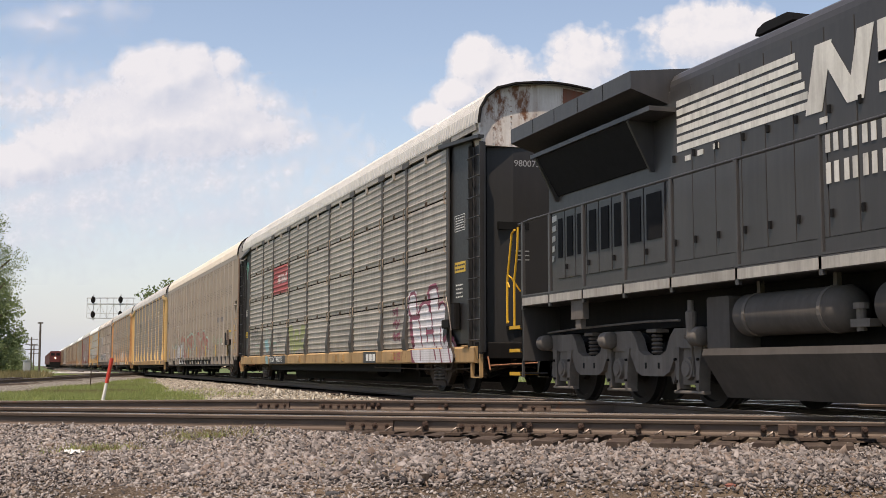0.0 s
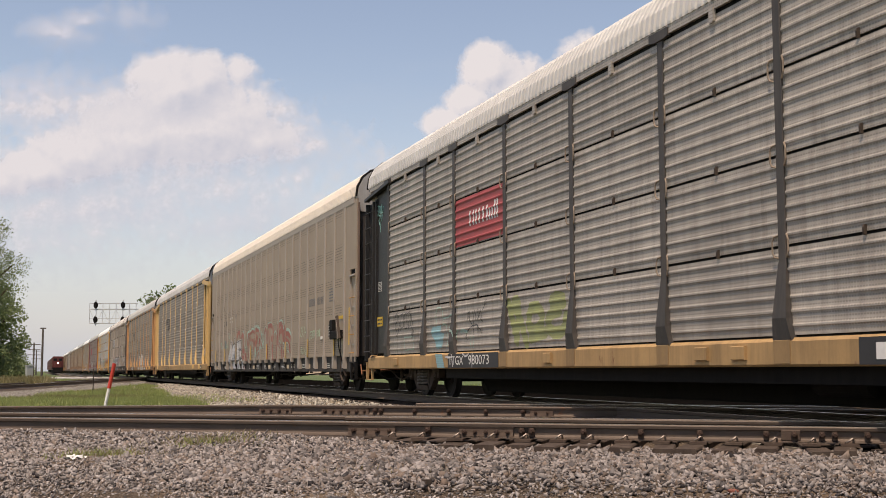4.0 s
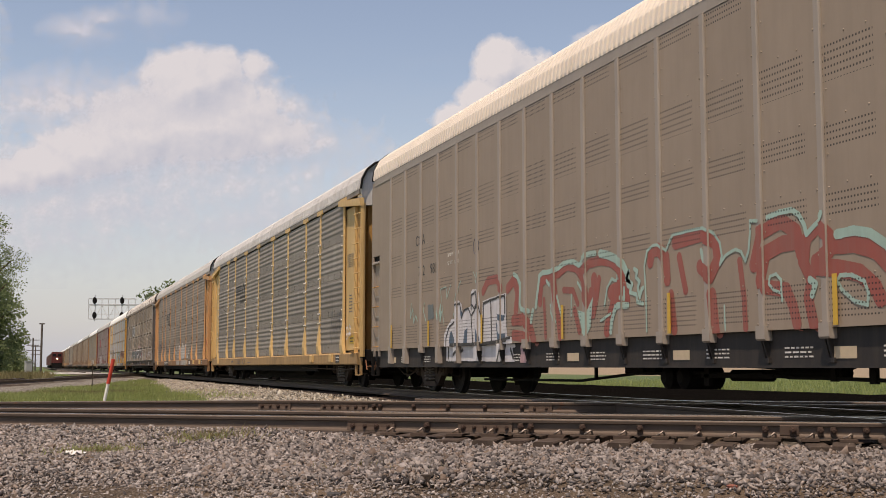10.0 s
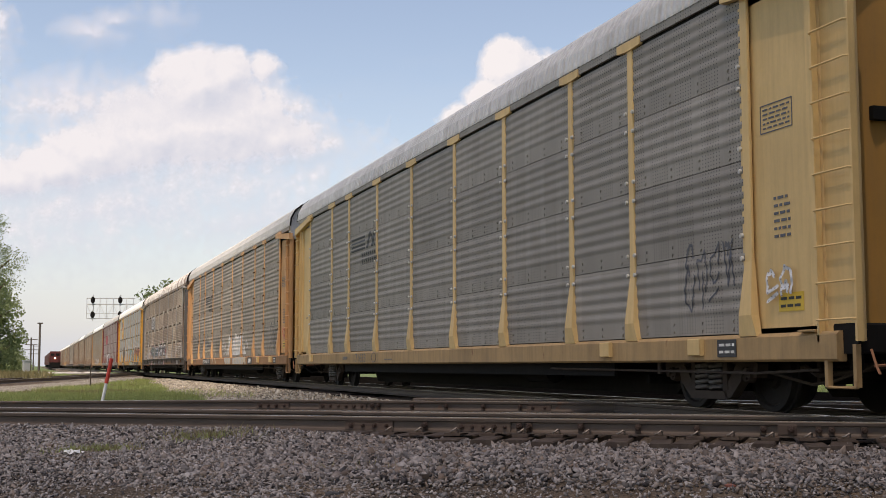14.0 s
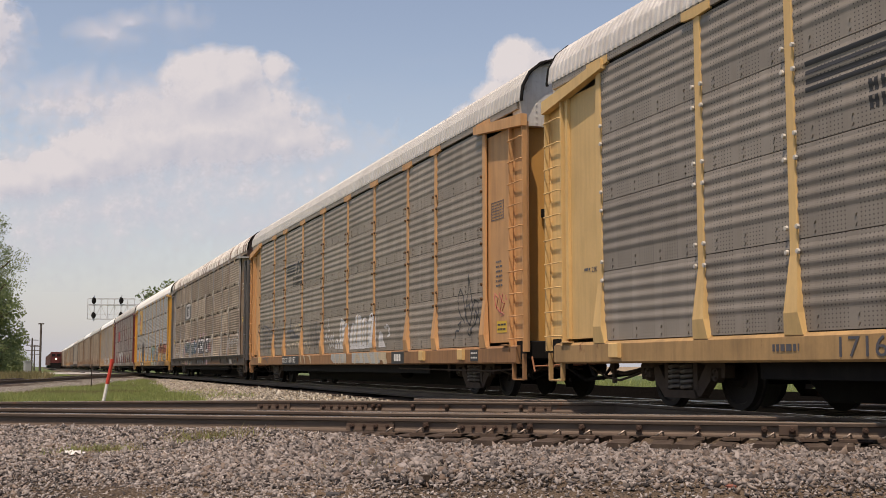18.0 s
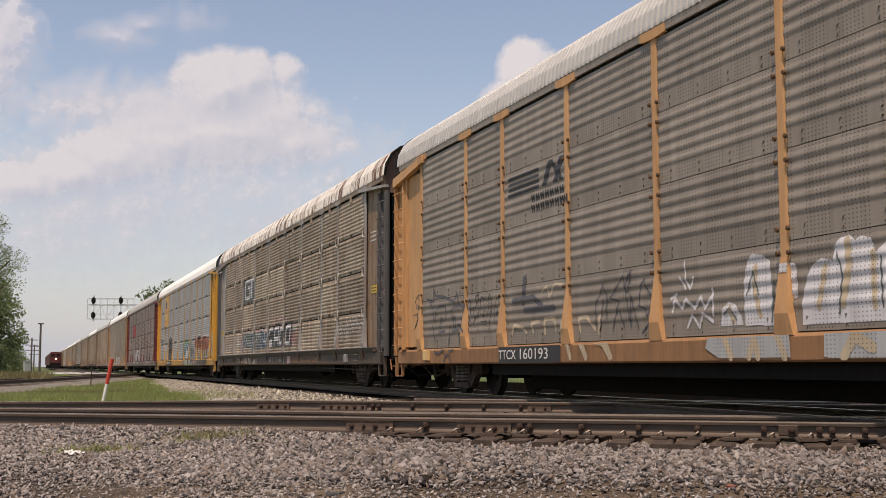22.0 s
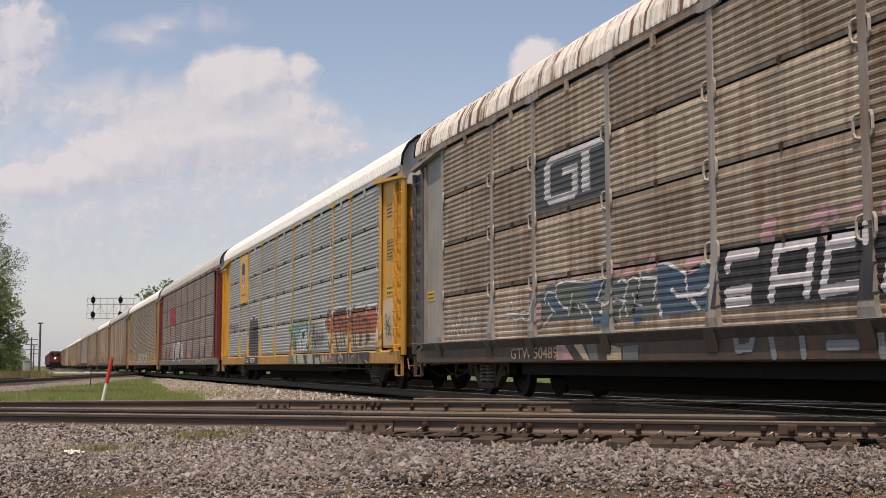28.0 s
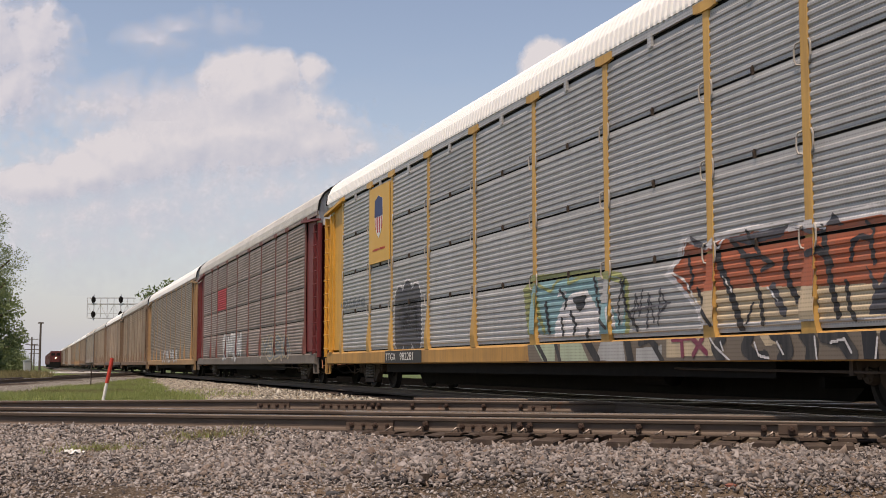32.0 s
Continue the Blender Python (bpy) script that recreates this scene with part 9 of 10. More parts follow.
    paint(c6, k, art, SPRAY["maroon"], 4, label="brown painted letters on a pale block", z_min=0.6, z_max=0.868)
    art = line(0.014, (7.66, 0.91), (6.68, 0.93), (6.49, 0.76), (6.19, 0.60))
    art += line(0.014, (6.38, 0.81), (6.32, 0.71))
    art += line(0.014, (5.68, 0.79), (5.60, 0.65), (5.41, 0.62))
    art += line(0.014, (5.25, 0.79), (5.14, 0.66))
    art += line(0.014, (4.59, 0.83), (4.56, 0.59))
    art += line(0.014, (4.33, 0.77), (4.11, 0.80), (4.01, 0.67))
    art += line(0.014, (3.62, 0.80), (3.66, 0.59))
    art += line(0.014, (2.99, 0.68), (2.76, 0.62))
    paint(c6, k, art, SPRAY["white"], 5, label="dark curling letters with pale highlights over the sill", z_min=0.6, z_max=0.868)
    art = area((11.19, 1.14), (10.93, 1.45), (10.55, 1.61), (10.05, 1.64), (9.64, 1.30), (9.64, 0.96), (11.19, 0.97))
    art += line(0.03, (11.06, 1.61), (10.80, 1.63))
    art += line(0.05, (9.30, 1.31), (9.19, 1.09))
    paint(c6, k, art, SPRAY["white"], 4, label="pale teal graffiti with a lime edge", z_min=0.93)
    art = area((9.70, 1.78), (9.01, 1.74), (8.85, 1.39), (8.94, 1.08), (9.30, 1.41), (9.58, 1.40))
    paint(c6, k, art, SPRAY["paleblue"], 4, label="pale teal graffiti with a lime edge", z_min=0.93)
    art = line(0.026, (12.16, 1.94), (11.73, 1.78), (11.33, 1.68), (11.09, 1.84), (10.73, 1.88), (10.67, 1.76), (10.23, 1.83), (9.64, 1.82), (9.01, 1.69))
    art += line(0.05, (11.95, 1.65), (11.80, 1.34), (11.60, 1.08))
    paint(c6, k, art, SPRAY["lime"], 5, label="pale teal graffiti with a lime edge", z_min=0.93)
    art = line(0.03, (10.99, 1.69), (10.74, 1.51), (10.80, 1.40))
    art += area((10.55, 1.54), (10.05, 1.56), (10.12, 1.38), (10.30, 1.32))
    art += line(0.035, (10.61, 1.33), (10.42, 1.14), (10.49, 1.02))
    art += line(0.035, (10.93, 1.24), (10.87, 1.01))
    art += line(0.04, (10.00, 1.05), (10.06, 0.93))
    art += line(0.03, (9.70, 1.48), (9.58, 1.22), (9.30, 1.06))
    art += line(0.035, (9.78, 1.78), (9.70, 1.58))
    art += line(0.03, (8.96, 1.69), (8.80, 1.29), (8.48, 1.01))
    art += line(0.045, (11.53, 1.50), (11.39, 1.06))
    art += line(0.02, (8.85, 1.71), (9.04, 1.40), (9.02, 1.10))
    paint(c6, k, art, SPRAY["black"], 6, label="pale teal graffiti with a lime edge", z_min=0.93)
    art = line(0.018, (8.64, 1.08), (8.55, 1.49), (8.45, 1.19), (8.37, 1.52))
    art += line(0.018, (8.25, 1.03), (8.19, 1.47), (8.05, 1.10))
    art += line(0.018, (7.95, 1.06), (7.89, 1.51), (7.72, 1.30), (7.93, 1.20))
    art += line(0.014, (8.67, 1.27), (7.64, 1.33))
    paint(c6, k, art, SPRAY["darkgrey"], 2, label="thin dark tag")
    paint(c6, k, fat([(19.6, 1.2, 19.6, 1.9), (19.0, 1.15, 19.0, 2.0), (18.35, 1.2, 18.4, 1.9)], 0.42), SPRAY["white"], 1, label="grey bubble graffiti", z_min=0.9)
    paint(c6, k, fat([(19.6, 1.2, 19.6, 1.9), (19.0, 1.15, 19.0, 2.0), (18.35, 1.2, 18.4, 1.9)], 0.36), SPRAY["darkgrey"], 2, label="grey bubble graffiti", z_min=0.9)
    tag(c6, k, 19.6, 18.2, 1.2, 1.9, 3, 46, "grey", 0.03), tag(c6, k, 25.0, 22.5, 1.98, 2.2, 6, 47, "grey", 0.03), tag(c6, k, 1.5, 1.0, 1.15, 1.7, 2, 49, "black", 0.02)
    paint(c6, k, [(20.6, 17.85, 0.60, 0.865)], black, 1, "sill_patch", "black patch on the yellow sill")
    lettering("reporting_mark", "TTGX", 0.22, white, c6, on_side(20.5, 0.66, -1.515), wide=1.35), lettering("wagon_number", "982281", 0.235, white, c6, on_side(19.4, 0.66, -1.515), wide=1.5)
    data_box(c6, 1.5, 1.0, 2.95, 3.4, -1.403, black), plate(c6, 1.5, 1.0, 2.12, 2.38, -1.403, yel, black), bars(c6, 1.55, 1.1, 3.9, 4.25, 4, -1.403, black, 8)
    part("patch_panel", Mesh().box(-1.409, -1.401, 0.82, 1.78, 1.0, 2.05), SPRAY["cream"], c6, "bare primer patch on the end panel")
    part("warning_disc", Mesh().lathe([(0, 0.13), (0.004, 0.13)], "x", (-1.392, 0.34, 1.75), 20), SPRAY["rose"], c6, "round warning sign")
    # seventh and eighth wagons
    paint(c7, k, [(17.60, 20.14, 2.90, 3.80)], M_RED, 1, "red_panel", "red sign panel")
    piece_paint(c7, k, 18.3, 13.5, 0.70, 1.9, 4, 51, "white", "grey", r=0.2, label="white block graffiti"), piece_paint(c7, k, 9.0, 4.0, 0.7, 1.6, 4, 52, "grey", "cream", r=0.14)
    piece_paint(CARS[7], "seam", 16.0, 8.0, 0.7, 1.5, 5, 53, "white", "grey", r=0.14)


wagon_paint()


# ---- beside and behind the line ----
def spot(right, ahead, z=0.0):
    """A place by metres to the right of the line of sight and ahead of the camera."""
    return Vector((right * 0.948 + ahead * 0.318, -right * 0.318 + ahead * 0.948, z))


GZ = -0.62
M_BARK = mat("bark", (0.10, 0.08, 0.06), 0.95, 0, 0.35, 3.0, bump=0.8)


def leaf_mat(name, a, b):
    n = Net(name)
    geo = n.t.nodes.new("ShaderNodeNewGeometry")
    n.put(n.bsdf.inputs["Base Color"], n.mix(geo.outputs["Random Per Island"], a, b))
    n.bsdf.inputs["Roughness"].default_value = 0.6
    tr = n.t.nodes.new("ShaderNodeBsdfTranslucent")
    n.put(tr.inputs["Color"], b)
    mx = n.t.nodes.new("ShaderNodeMixShader")
    mx.inputs[0].default_value = 0.45
    n.t.links.new(n.bsdf.outputs[0], mx.inputs[1])
    n.t.links.new(tr.outputs[0], mx.inputs[2])
    n.t.links.new(mx.outputs[0], n.out.inputs["Surface"])
    return n.m


M_LEAF = leaf_mat("leaves", (0.088, 0.125, 0.052), (0.19, 0.24, 0.105))
M_GRASS = leaf_mat("grass_blades", (0.14, 0.19, 0.045), (0.37, 0.40, 0.15))
M_DRY = leaf_mat("dry_grass", (0.12, 0.12, 0.04), (0.28, 0.23, 0.11))


def quads(centres, size, rng):
    """Small leaves, each a bent quad of its own."""
    k = len(centres)
    u = rng.normal(size=(k, 3))
    u /= np.linalg.norm(u, axis=1)[:, None]
    w = np.cross(u, rng.normal(size=(k, 3)))
    w /= np.linalg.norm(w, axis=1)[:, None]
    s = (size * rng.uniform(0.6, 1.4, k))[:, None]
    v = np.stack([centres - u * s, centres + w * s * 0.55, centres + u * s, centres - w * s * 0.55], 1)
    return v.reshape(-1, 3), np.arange(4 * k).reshape(k, 4)


def tree(at, h, crown_r, seed, leaves=3800, leaf=0.17, low=0.15, label="tall leafy green tree"):
    """Tapered trunk, limbs, and a crown of many leaves in clumps round the limb ends."""
    rng = np.random.default_rng(seed)
    t = thing("tree", label, "tree", Matrix.Translation(at), "trees along the line")
    trunk = Mesh().tube([(0, 0, 0), (0.1, 0.05, h * 0.25), (0.0, 0.1, h * 0.55), (0.15, 0, h * 0.85)], 0.03 * h * 0.5, 8)
    n = len(trunk.v)
    trunk.v = [(x * (1.25 - z / h), y * (1.25 - z / h), z) for x, y, z in trunk.v]
    clumps = []
    limbs = Mesh()
    for i in range(26):
        f = low + (1.0 - low) * (i + rng.uniform(0, 1)) / 26
        reach = crown_r * (0.35 + 0.75 * math.sin(math.pi * min(1.0, 0.18 + 0.80 * f))) * rng.uniform(0.55, 1.05)
        a = rng.uniform(0, 2 * math.pi)
        e = Vector((math.cos(a) * reach, math.sin(a) * reach, h * f))
        b = Vector((0, 0, h * max(0.1, f - 0.2)))
        limbs.tube([b, b.lerp(e, 0.5) + Vector((0, 0, 0.1 * reach)), e], 0.012 * h * 0.4, 5)
        clumps.append((e, rng.uniform(0.28, 0.5) * crown_r))
        clumps.append((b.lerp(e, 0.6), rng.uniform(0.25, 0.45) * crown_r))
    tr = part("trunk", trunk, M_BARK, t)
    part("limbs", limbs, M_BARK, t)
    per = leaves // len(clumps)
    pts = []
    for e, r in clumps:
        d = rng.normal(size=(per, 3))
        d /= np.linalg.norm(d, axis=1)[:, None]
        pts.append(np.array(e) + d * (r * rng.uniform(0.3, 1.0, per) ** 0.6)[:, None] * np.array([1, 1, 0.75]))
    v, f = quads(np.concatenate(pts), leaf, rng)
    part("crown", from_arrays("crown", v, f, M_LEAF), None, t)
    return t


def bush_row(name, spots, label, seed, leaf=0.13):
    rng = np.random.default_rng(seed)
    pts = []
    for right, ahead, h, r, k in spots:
        c = np.array(spot(right, ahead, GZ))
        d = rng.normal(size=(k, 3))
        d /= np.linalg.norm(d, axis=1)[:, None]
        q = d * (rng.uniform(0.55, 1.0, k) * (0.75 + 0.25 * np.sin(d[:, 0] * 5 + d[:, 1] * 4)))[:, None] * np.array([r, r, h])
        q[:, 2] = np.abs(q[:, 2])
        pts.append(c + q)
    v, f = quads(np.concatenate(pts), leaf, rng)
    return piece(name, from_arrays(name, v, f, M_LEAF), None, label, "bushes", kind="stuff")


def far_things():
    for right, ahead, h, r, s in ((-31.0, 80, 12.6, 2.9, 1), (-39, 92, 11.5, 3.6, 2), (-37.6, 100, 8.6, 2.6, 7), (-42.6, 114, 8.6, 2.8, 8), (-53, 128, 8.0, 3.4, 3), (-69, 172, 7.5, 4.0, 4), (-87, 222, 7.5, 4.5, 5), (-111, 285, 8.0, 5, 6)):
        tree(spot(right, ahead, GZ), h, r, s, 26000 if s < 3 else 7000, 0.066 if s < 3 else 0.14)
    tree(spot(-36.5, 150, GZ), 10.6, 2.6, 11, 1500, 0.22, low=0.4, label="thin tree with sparse leaves behind the train")
    tree(spot(-34.5, 150, GZ), 11.6, 2.0, 12, 800, 0.22, low=0.55, label="thin tree with sparse leaves behind the train")
    bush_row("undergrowth", [(-31.6, 82, 3.4, 2.6, 9000), (-36, 90, 4.2, 3.2, 7000), (-41.5, 112, 4.2, 2.4, 5000), (-48.2, 134, 4.9, 2.4, 4600), (-55, 155, 4.6, 2.6, 4000),
                             (-64, 182, 4.4, 2.8, 1800), (-79, 226, 4.8, 3.5, 1600), (-101, 290, 4.6, 4, 1400), (-135, 390, 4.8, 5, 1300), (-186, 540, 6, 7, 1200), (-247, 720, 7, 9, 1200)],
             "dense green undergrowth along the line", 21)
    # signal bridge arm with four heads
    M_SIG = mat("signal_steel", (0.50, 0.51, 0.53), 0.55, 0.4, 0.1, 2.0)
    g = thing("signal_bridge", "grey lattice signal bridge arm with four black signal heads", "railway signal", Matrix.Translation(spot(-54.6, 186, 0)) @ Matrix.Rotation(-0.33, 4, "Z"))
    w = 7.15
    lat = Mesh()
    for z in (7.75, 9.95, 10.85):
        lat.box(0, w if z != 9.95 else 8.0, -0.05, 0.05, z, z + 0.10)
        lat.box(0, w, 1.0, 1.1, z, z + 0.10)
    lat.box(0, w, -0.05, 1.1, 9.90, 9.95)
    for i in range(8):
        x = w * i / 7
        lat.box(x - 0.04, x + 0.04, -0.04, 0.04, 7.75, 10.9)
    lat.box(0, w, -0.03, 0.03, 8.5, 8.57)
    part("truss", lat, M_SIG, g)
    for i in range(7):
        x = w * i / 7
        part("brace", Mesh().tube([(x, 0, 7.8 if i % 2 else 9.9), (x + w / 7, 0, 9.9 if i % 2 else 7.8)], 0.032, 5), M_SIG, g)
    for x in (1.0, 5.2):
        for z in (8.35, 10.6):
            hd = part("signal_head", Mesh().lathe([(-0.10, 0.28), (-0.06, 0.34), (0.06, 0.34)], "y", (x, -0.25, z), 16), M_BLACK, g)
            hd.matrix_basis = Matrix.Translation((0, 0, z)) @ Matrix.Diagonal((1, 1, 1.45, 1)) @ Matrix.Translation((0, 0, -z))
            for dz in (-0.25, 0.0, 0.25):
                part("lens_hood", Mesh().lathe([(-0.35, 0.12), (-0.12, 0.12)], "y", (x, -0.2, z + dz), 10), M_BLACK, hd)
            part("bracket", Mesh().box(x - 0.06, x + 0.06, -0.2, 0.05, z - 0.9, z + 0.8), M_SIG, g)
    part("mast", Mesh().box(w + 1.6, w + 2.1, 0.2, 0.7, GZ, 10.0, 0.05), M_SIG, g)
    # marker stake
    b, tp = spot(-7.32, 26, GZ), spot(-7.07, 26, 0.70)
    s = thing("marker_stake", "leaning white marker stake with a red top", "marker post", Matrix.Translation(b))
    d = tp - b
    part("shaft", Mesh().tube([(0, 0, 0), d * 0.60], 0.034, 8), M_WHITE, s)
    part("red_sleeve", Mesh().tube([d * 0.60, d * 0.985, d], 0.040, 8), plain("red_sleeve", (0.55, 0.05, 0.03)), s, "faded red sleeve")
    # thin grey stake
    part("rod", Mesh().tube([(0, 0, 0), (0.02, 0, 1.25)], 0.02, 6), M_TRUCK, thing("thin_post", "thin grey post in the grass", "post", Matrix.Translation(spot(-13.3, 46, GZ))))
    # poles and cabinet
    M_POLE = mat("pole_wood", (0.10, 0.085, 0.075), 0.9, 0, 0.3, 2.0)
    for right, ahead, top, arms in ((-66.3, 200, 7.6, 0), (-88.0, 260, 6.6, 3), (-116, 345, 6.6, 3)):
        p = thing("utility_pole", "weathered wooden utility pole beside the line", "utility pole", Matrix.Translation(spot(right, ahead, GZ)), "poles along the line")
        part("pole", Mesh().lathe([(0, 0.20), (top - GZ, 0.15)], "z", (0, 0, 0), 8), M_POLE, p)
        if not arms:
            part("cap", Mesh().box(-0.45, 0.45, -0.15, 0.15, top - GZ - 0.15, top - GZ + 0.05), M_POLE, p)
        for i in range(arms):
            part("crossarm", Mesh().box(-1.3, 1.3, -0.1, 0.1, top - GZ - 0.5 - i * 1.1, top - GZ - 0.35 - i * 1.1), M_POLE, p)
    c = thing("equipment_cabinet", "pale grey metal trackside equipment cabinet", "cabinet", Matrix.Translation(spot(-37.6, 110, GZ)) @ Matrix.Rotation(0.3, 4, "Z"))
    M_CAB = mat("cabinet_grey", (0.42, 0.43, 0.44), 0.5, 0.2, 0.08, 1.0)
    part("body", Mesh().box(-0.28, 0.28, -0.25, 0.25, 0.1, 1.62, 0.02), M_CAB, c)
    part("lid", Mesh().box(-0.31, 0.31, -0.28, 0.28, 1.60, 1.68), M_CAB, c)
    part("plinth", Mesh().box(-0.3, 0.3, -0.27, 0.27, 0, 0.1), M_CAB, c)
    # crossing planks and pale stone at the far end
    strip("road_crossing", [(-1.0, -0.66), (0.0, -0.16), (7.2, -0.16), (8.0, -0.3)], 122, 150, 30, gravel_mat("white_stone", (0.45, 0.44, 0.42), (0.75, 0.74, 0.72), 1.2), "white stone road crossing over the tracks", "road", 0.06, along_line)
    # the waiting train
    M_RRED = mat("faded_red", (0.10, 0.022, 0.02), 0.6, 0, 0.1, 0.6)
    M_BOXCAR = mat("boxcar_brown", (0.085, 0.035, 0.028), 0.7, 0, 0.15, 0.6, grime=0.2)
    e = thing("diesel_locomotive", "distant faded red locomotive with its headlight lit", "locomotive", pose(5.6, 362, 0))
    part("nose", Mesh().box(-0.9, 0.9, 0.4, 2.4, 1.5, 3.0, 0.1), M_RRED, e)
    part("cab", hood_mesh(1.5, 2.4, 5.0, 1.5, 4.7, 0.3), M_RRED, e)
    part("hood", hood_mesh(0.95, 5.0, 19.0, 1.5, 4.4, 0.2), M_RRED, e)
    part("frame", Mesh().box(-1.5, 1.5, 0, 20, 1.1, 1.55), M_BLACK, e)
    part("pilot", Mesh().prism([(-1.4, 1.2), (1.4, 1.2), (1.3, 0.12), (-1.3, 0.12)], "y", -0.05, 0.1), M_BLACK, e)
    part("truck", Mesh().box(-1.1, 1.1, 1.5, 6.0, 0.0, 1.0), M_BLACK, e)
    part("truck", Mesh().box(-1.1, 1.1, 14, 18.5, 0.0, 1.0), M_BLACK, e)
    for x in (-0.7, 0.7):
        part("windscreen", Mesh().box(x - 0.5, x + 0.5, 2.36, 2.405, 3.4, 4.1), M_SCREEN, e)
    part("headlight", Mesh().lathe([(0, 0.18), (0.1, 0.18)], "y", (0, 0.28, 2.75), 12), plain("headlight_glow", (1.0, 0.9, 0.7), 0.3, 9.0), e, "lit headlight")
    for i in range(9):
        c = thing("boxcar", "distant brown boxcar in the waiting train", "freight wagon", pose(5.6, 362 + 21 + 17.5 * i, 0), "wagons of the waiting train")
        part("body", Mesh().box(-1.5, 1.5, 0, 16.5, 1.0, 4.4), M_BOXCAR, c)
        part("roof", Mesh().prism([(-1.55, 4.4), (1.55, 4.4), (0, 4.75)], "y", 0, 16.5), M_BOXCAR, c)
        part("door", Mesh().box(-1.56, -1.5, 6.5, 10, 1.1, 4.2), M_RRED, c)
        for y in (1.2, 13.0):
            part("truck", Mesh().box(-1.1, 1.1, y, y + 2.3, 0.0, 0.95), M_BLACK, c)


far_things()


def blades(name, pts, h, material, label, seed, lean=0.35):
    """Grass as separate bent blades."""
    rng = np.random.default_rng(seed)
    k = len(pts)
    a = rng.uniform(0, 2 * math.pi, k)
    side = np.stack([np.cos(a), np.sin(a), np.zeros(k)], 1) * (0.006 + 0.012 * rng.random(k))[:, None] * (h / 0.2)
    top = np.stack([rng.normal(0, lean, k), rng.normal(0, lean, k), np.ones(k)], 1) * (h * rng.uniform(0.5, 1.3, k))[:, None]
    v = np.stack([pts - side, pts + side, pts + top * 0.6 + side * 0.7 , pts + top], 1)
    f = np.arange(4 * k).reshape(k, 4)
    return piece(name, from_arrays(name, v.reshape(-1, 3), f, material), None, label, "grass", kind="stuff")


def bank_z(x, y):
    """Height of the grassy ground between the connecting track and the main line."""
    n = x * ACROSS.x + y * ACROSS.y
    return np.interp(n, [22.5, 26.0], [-0.62, -0.36]) + 0.06 * np.clip((y - 60) / 30, 0, 1)


def grass():
    m = Mesh()
    cols, rows = 24, 44
    for i in range(rows + 1):
        y = 26 + 78 * i / rows
        for j in range(cols + 1):
            x = -24 + 31.2 * j / cols
            m.v.append((x, y, float(bank_z(x, y)) + 0.05 * noise.noise(Vector((x * 0.4, y * 0.3, 2.0))) - 0.03 - (0.25 if j == cols or i == rows else 0.0)))
    m.f = [(i * (cols + 1) + j, i * (cols + 1) + j + 1, (i + 1) * (cols + 1) + j + 1, (i + 1) * (cols + 1) + j) for i in range(rows) for j in range(cols)]
    piece("grass_bank", m, field_mat(), "grassy ground between the tracks", "ground", kind="structure", smooth=True)
    rng = np.random.default_rng(31)
    k = 150000
    ahead = 28 + 76 * rng.random(k) ** 1.15
    right = ahead * rng.uniform(-0.40, -0.13, k)
    p = np.stack([right * 0.948 + ahead * 0.318, -right * 0.318 + ahead * 0.948, np.full(k, GZ)], 1)
    p[:, 2] = bank_z(p[:, 0], p[:, 1])
    patch = np.array([noise.noise(Vector((x * 0.3, y * 0.16, 0))) + 0.5 * noise.noise(Vector((x * 1.1, y * 0.7, 5))) for x, y, z in p])
    to_link = np.abs((p[:, 0] - 9.0) * 45.8 - (p[:, 1] - 107.0) * 8.9) / 46.66
    ok = (p[:, 0] < 4.0 + 2.8 * np.clip((p[:, 1] - 42) / 40, 0, 1) + 1.3 * patch) & (to_link > 3.2) & (p[:, 1] < 104) & (p[:, 0] * ACROSS.x + p[:, 1] * ACROSS.y > 22.0)
    blades("grass", p[ok & (patch > -0.08)], 0.18, M_GRASS, "green grass between the tracks", 32)
    blades("grass", p[ok & (patch <= -0.08)], 0.13, M_DRY, "pale dry grass between the tracks", 33)
    for x, y, r, c, material in ((0.56, 12.0, 0.19, 200, M_GRASS), (0.60, 12.0, 0.26, 240, M_DRY), (1.68, 12.6, 0.18, 110, M_GRASS), (1.70, 12.75, 0.28, 260, M_DRY),
                                 (-1.2, 12.3, 0.30, 60, M_DRY), (2.5, 9.6, 0.30, 40, M_DRY)):
        q = np.stack([x + rng.normal(0, r, c), y + rng.normal(0, 0.6 * r, c), np.zeros(c)], 1)
        nn, along = q[:, 0] * ACROSS.x + q[:, 1] * ACROSS.y, q[:, 0] * ALONG.x + q[:, 1] * ALONG.y
        q[:, 2] = height(FORE, nn) + heap_at(along, nn)
        blades("weeds", q, 0.092, material, "small green weeds growing through the gravel", 40 + c, 0.6)
    x, y = rng.uniform(3.0, 6.3, 1500), rng.uniform(34.0, 45.0, 1500)
    patch = np.array([noise.noise(Vector((p * 0.7, q * 0.5, 4.0))) for p, q in zip(x, y)])
    q = np.stack([x, y, np.maximum(bank_z(x, y), height(MAIN, x)) - 0.01], 1)
    blades("weeds", q[patch > 0.0], 0.15, M_GRASS, "thin grass creeping into the pale ballast", 77, 0.5)
    # rough tall grass under the trees
    k = 9000
    ahead = rng.uniform(58, 84, k)
    right = -ahead * rng.uniform(0.325, 0.41, k)
    blades("grass", np.stack([right * 0.948 + ahead * 0.318, -right * 0.318 + ahead * 0.948, np.full(k, GZ)], 1), 0.75, M_DRY, "tall dry grass under the trees", 61)
    # tall dry grass behind the line
    k = 26000
    x, y = rng.uniform(17, 60, k), rng.uniform(5, 80, k)
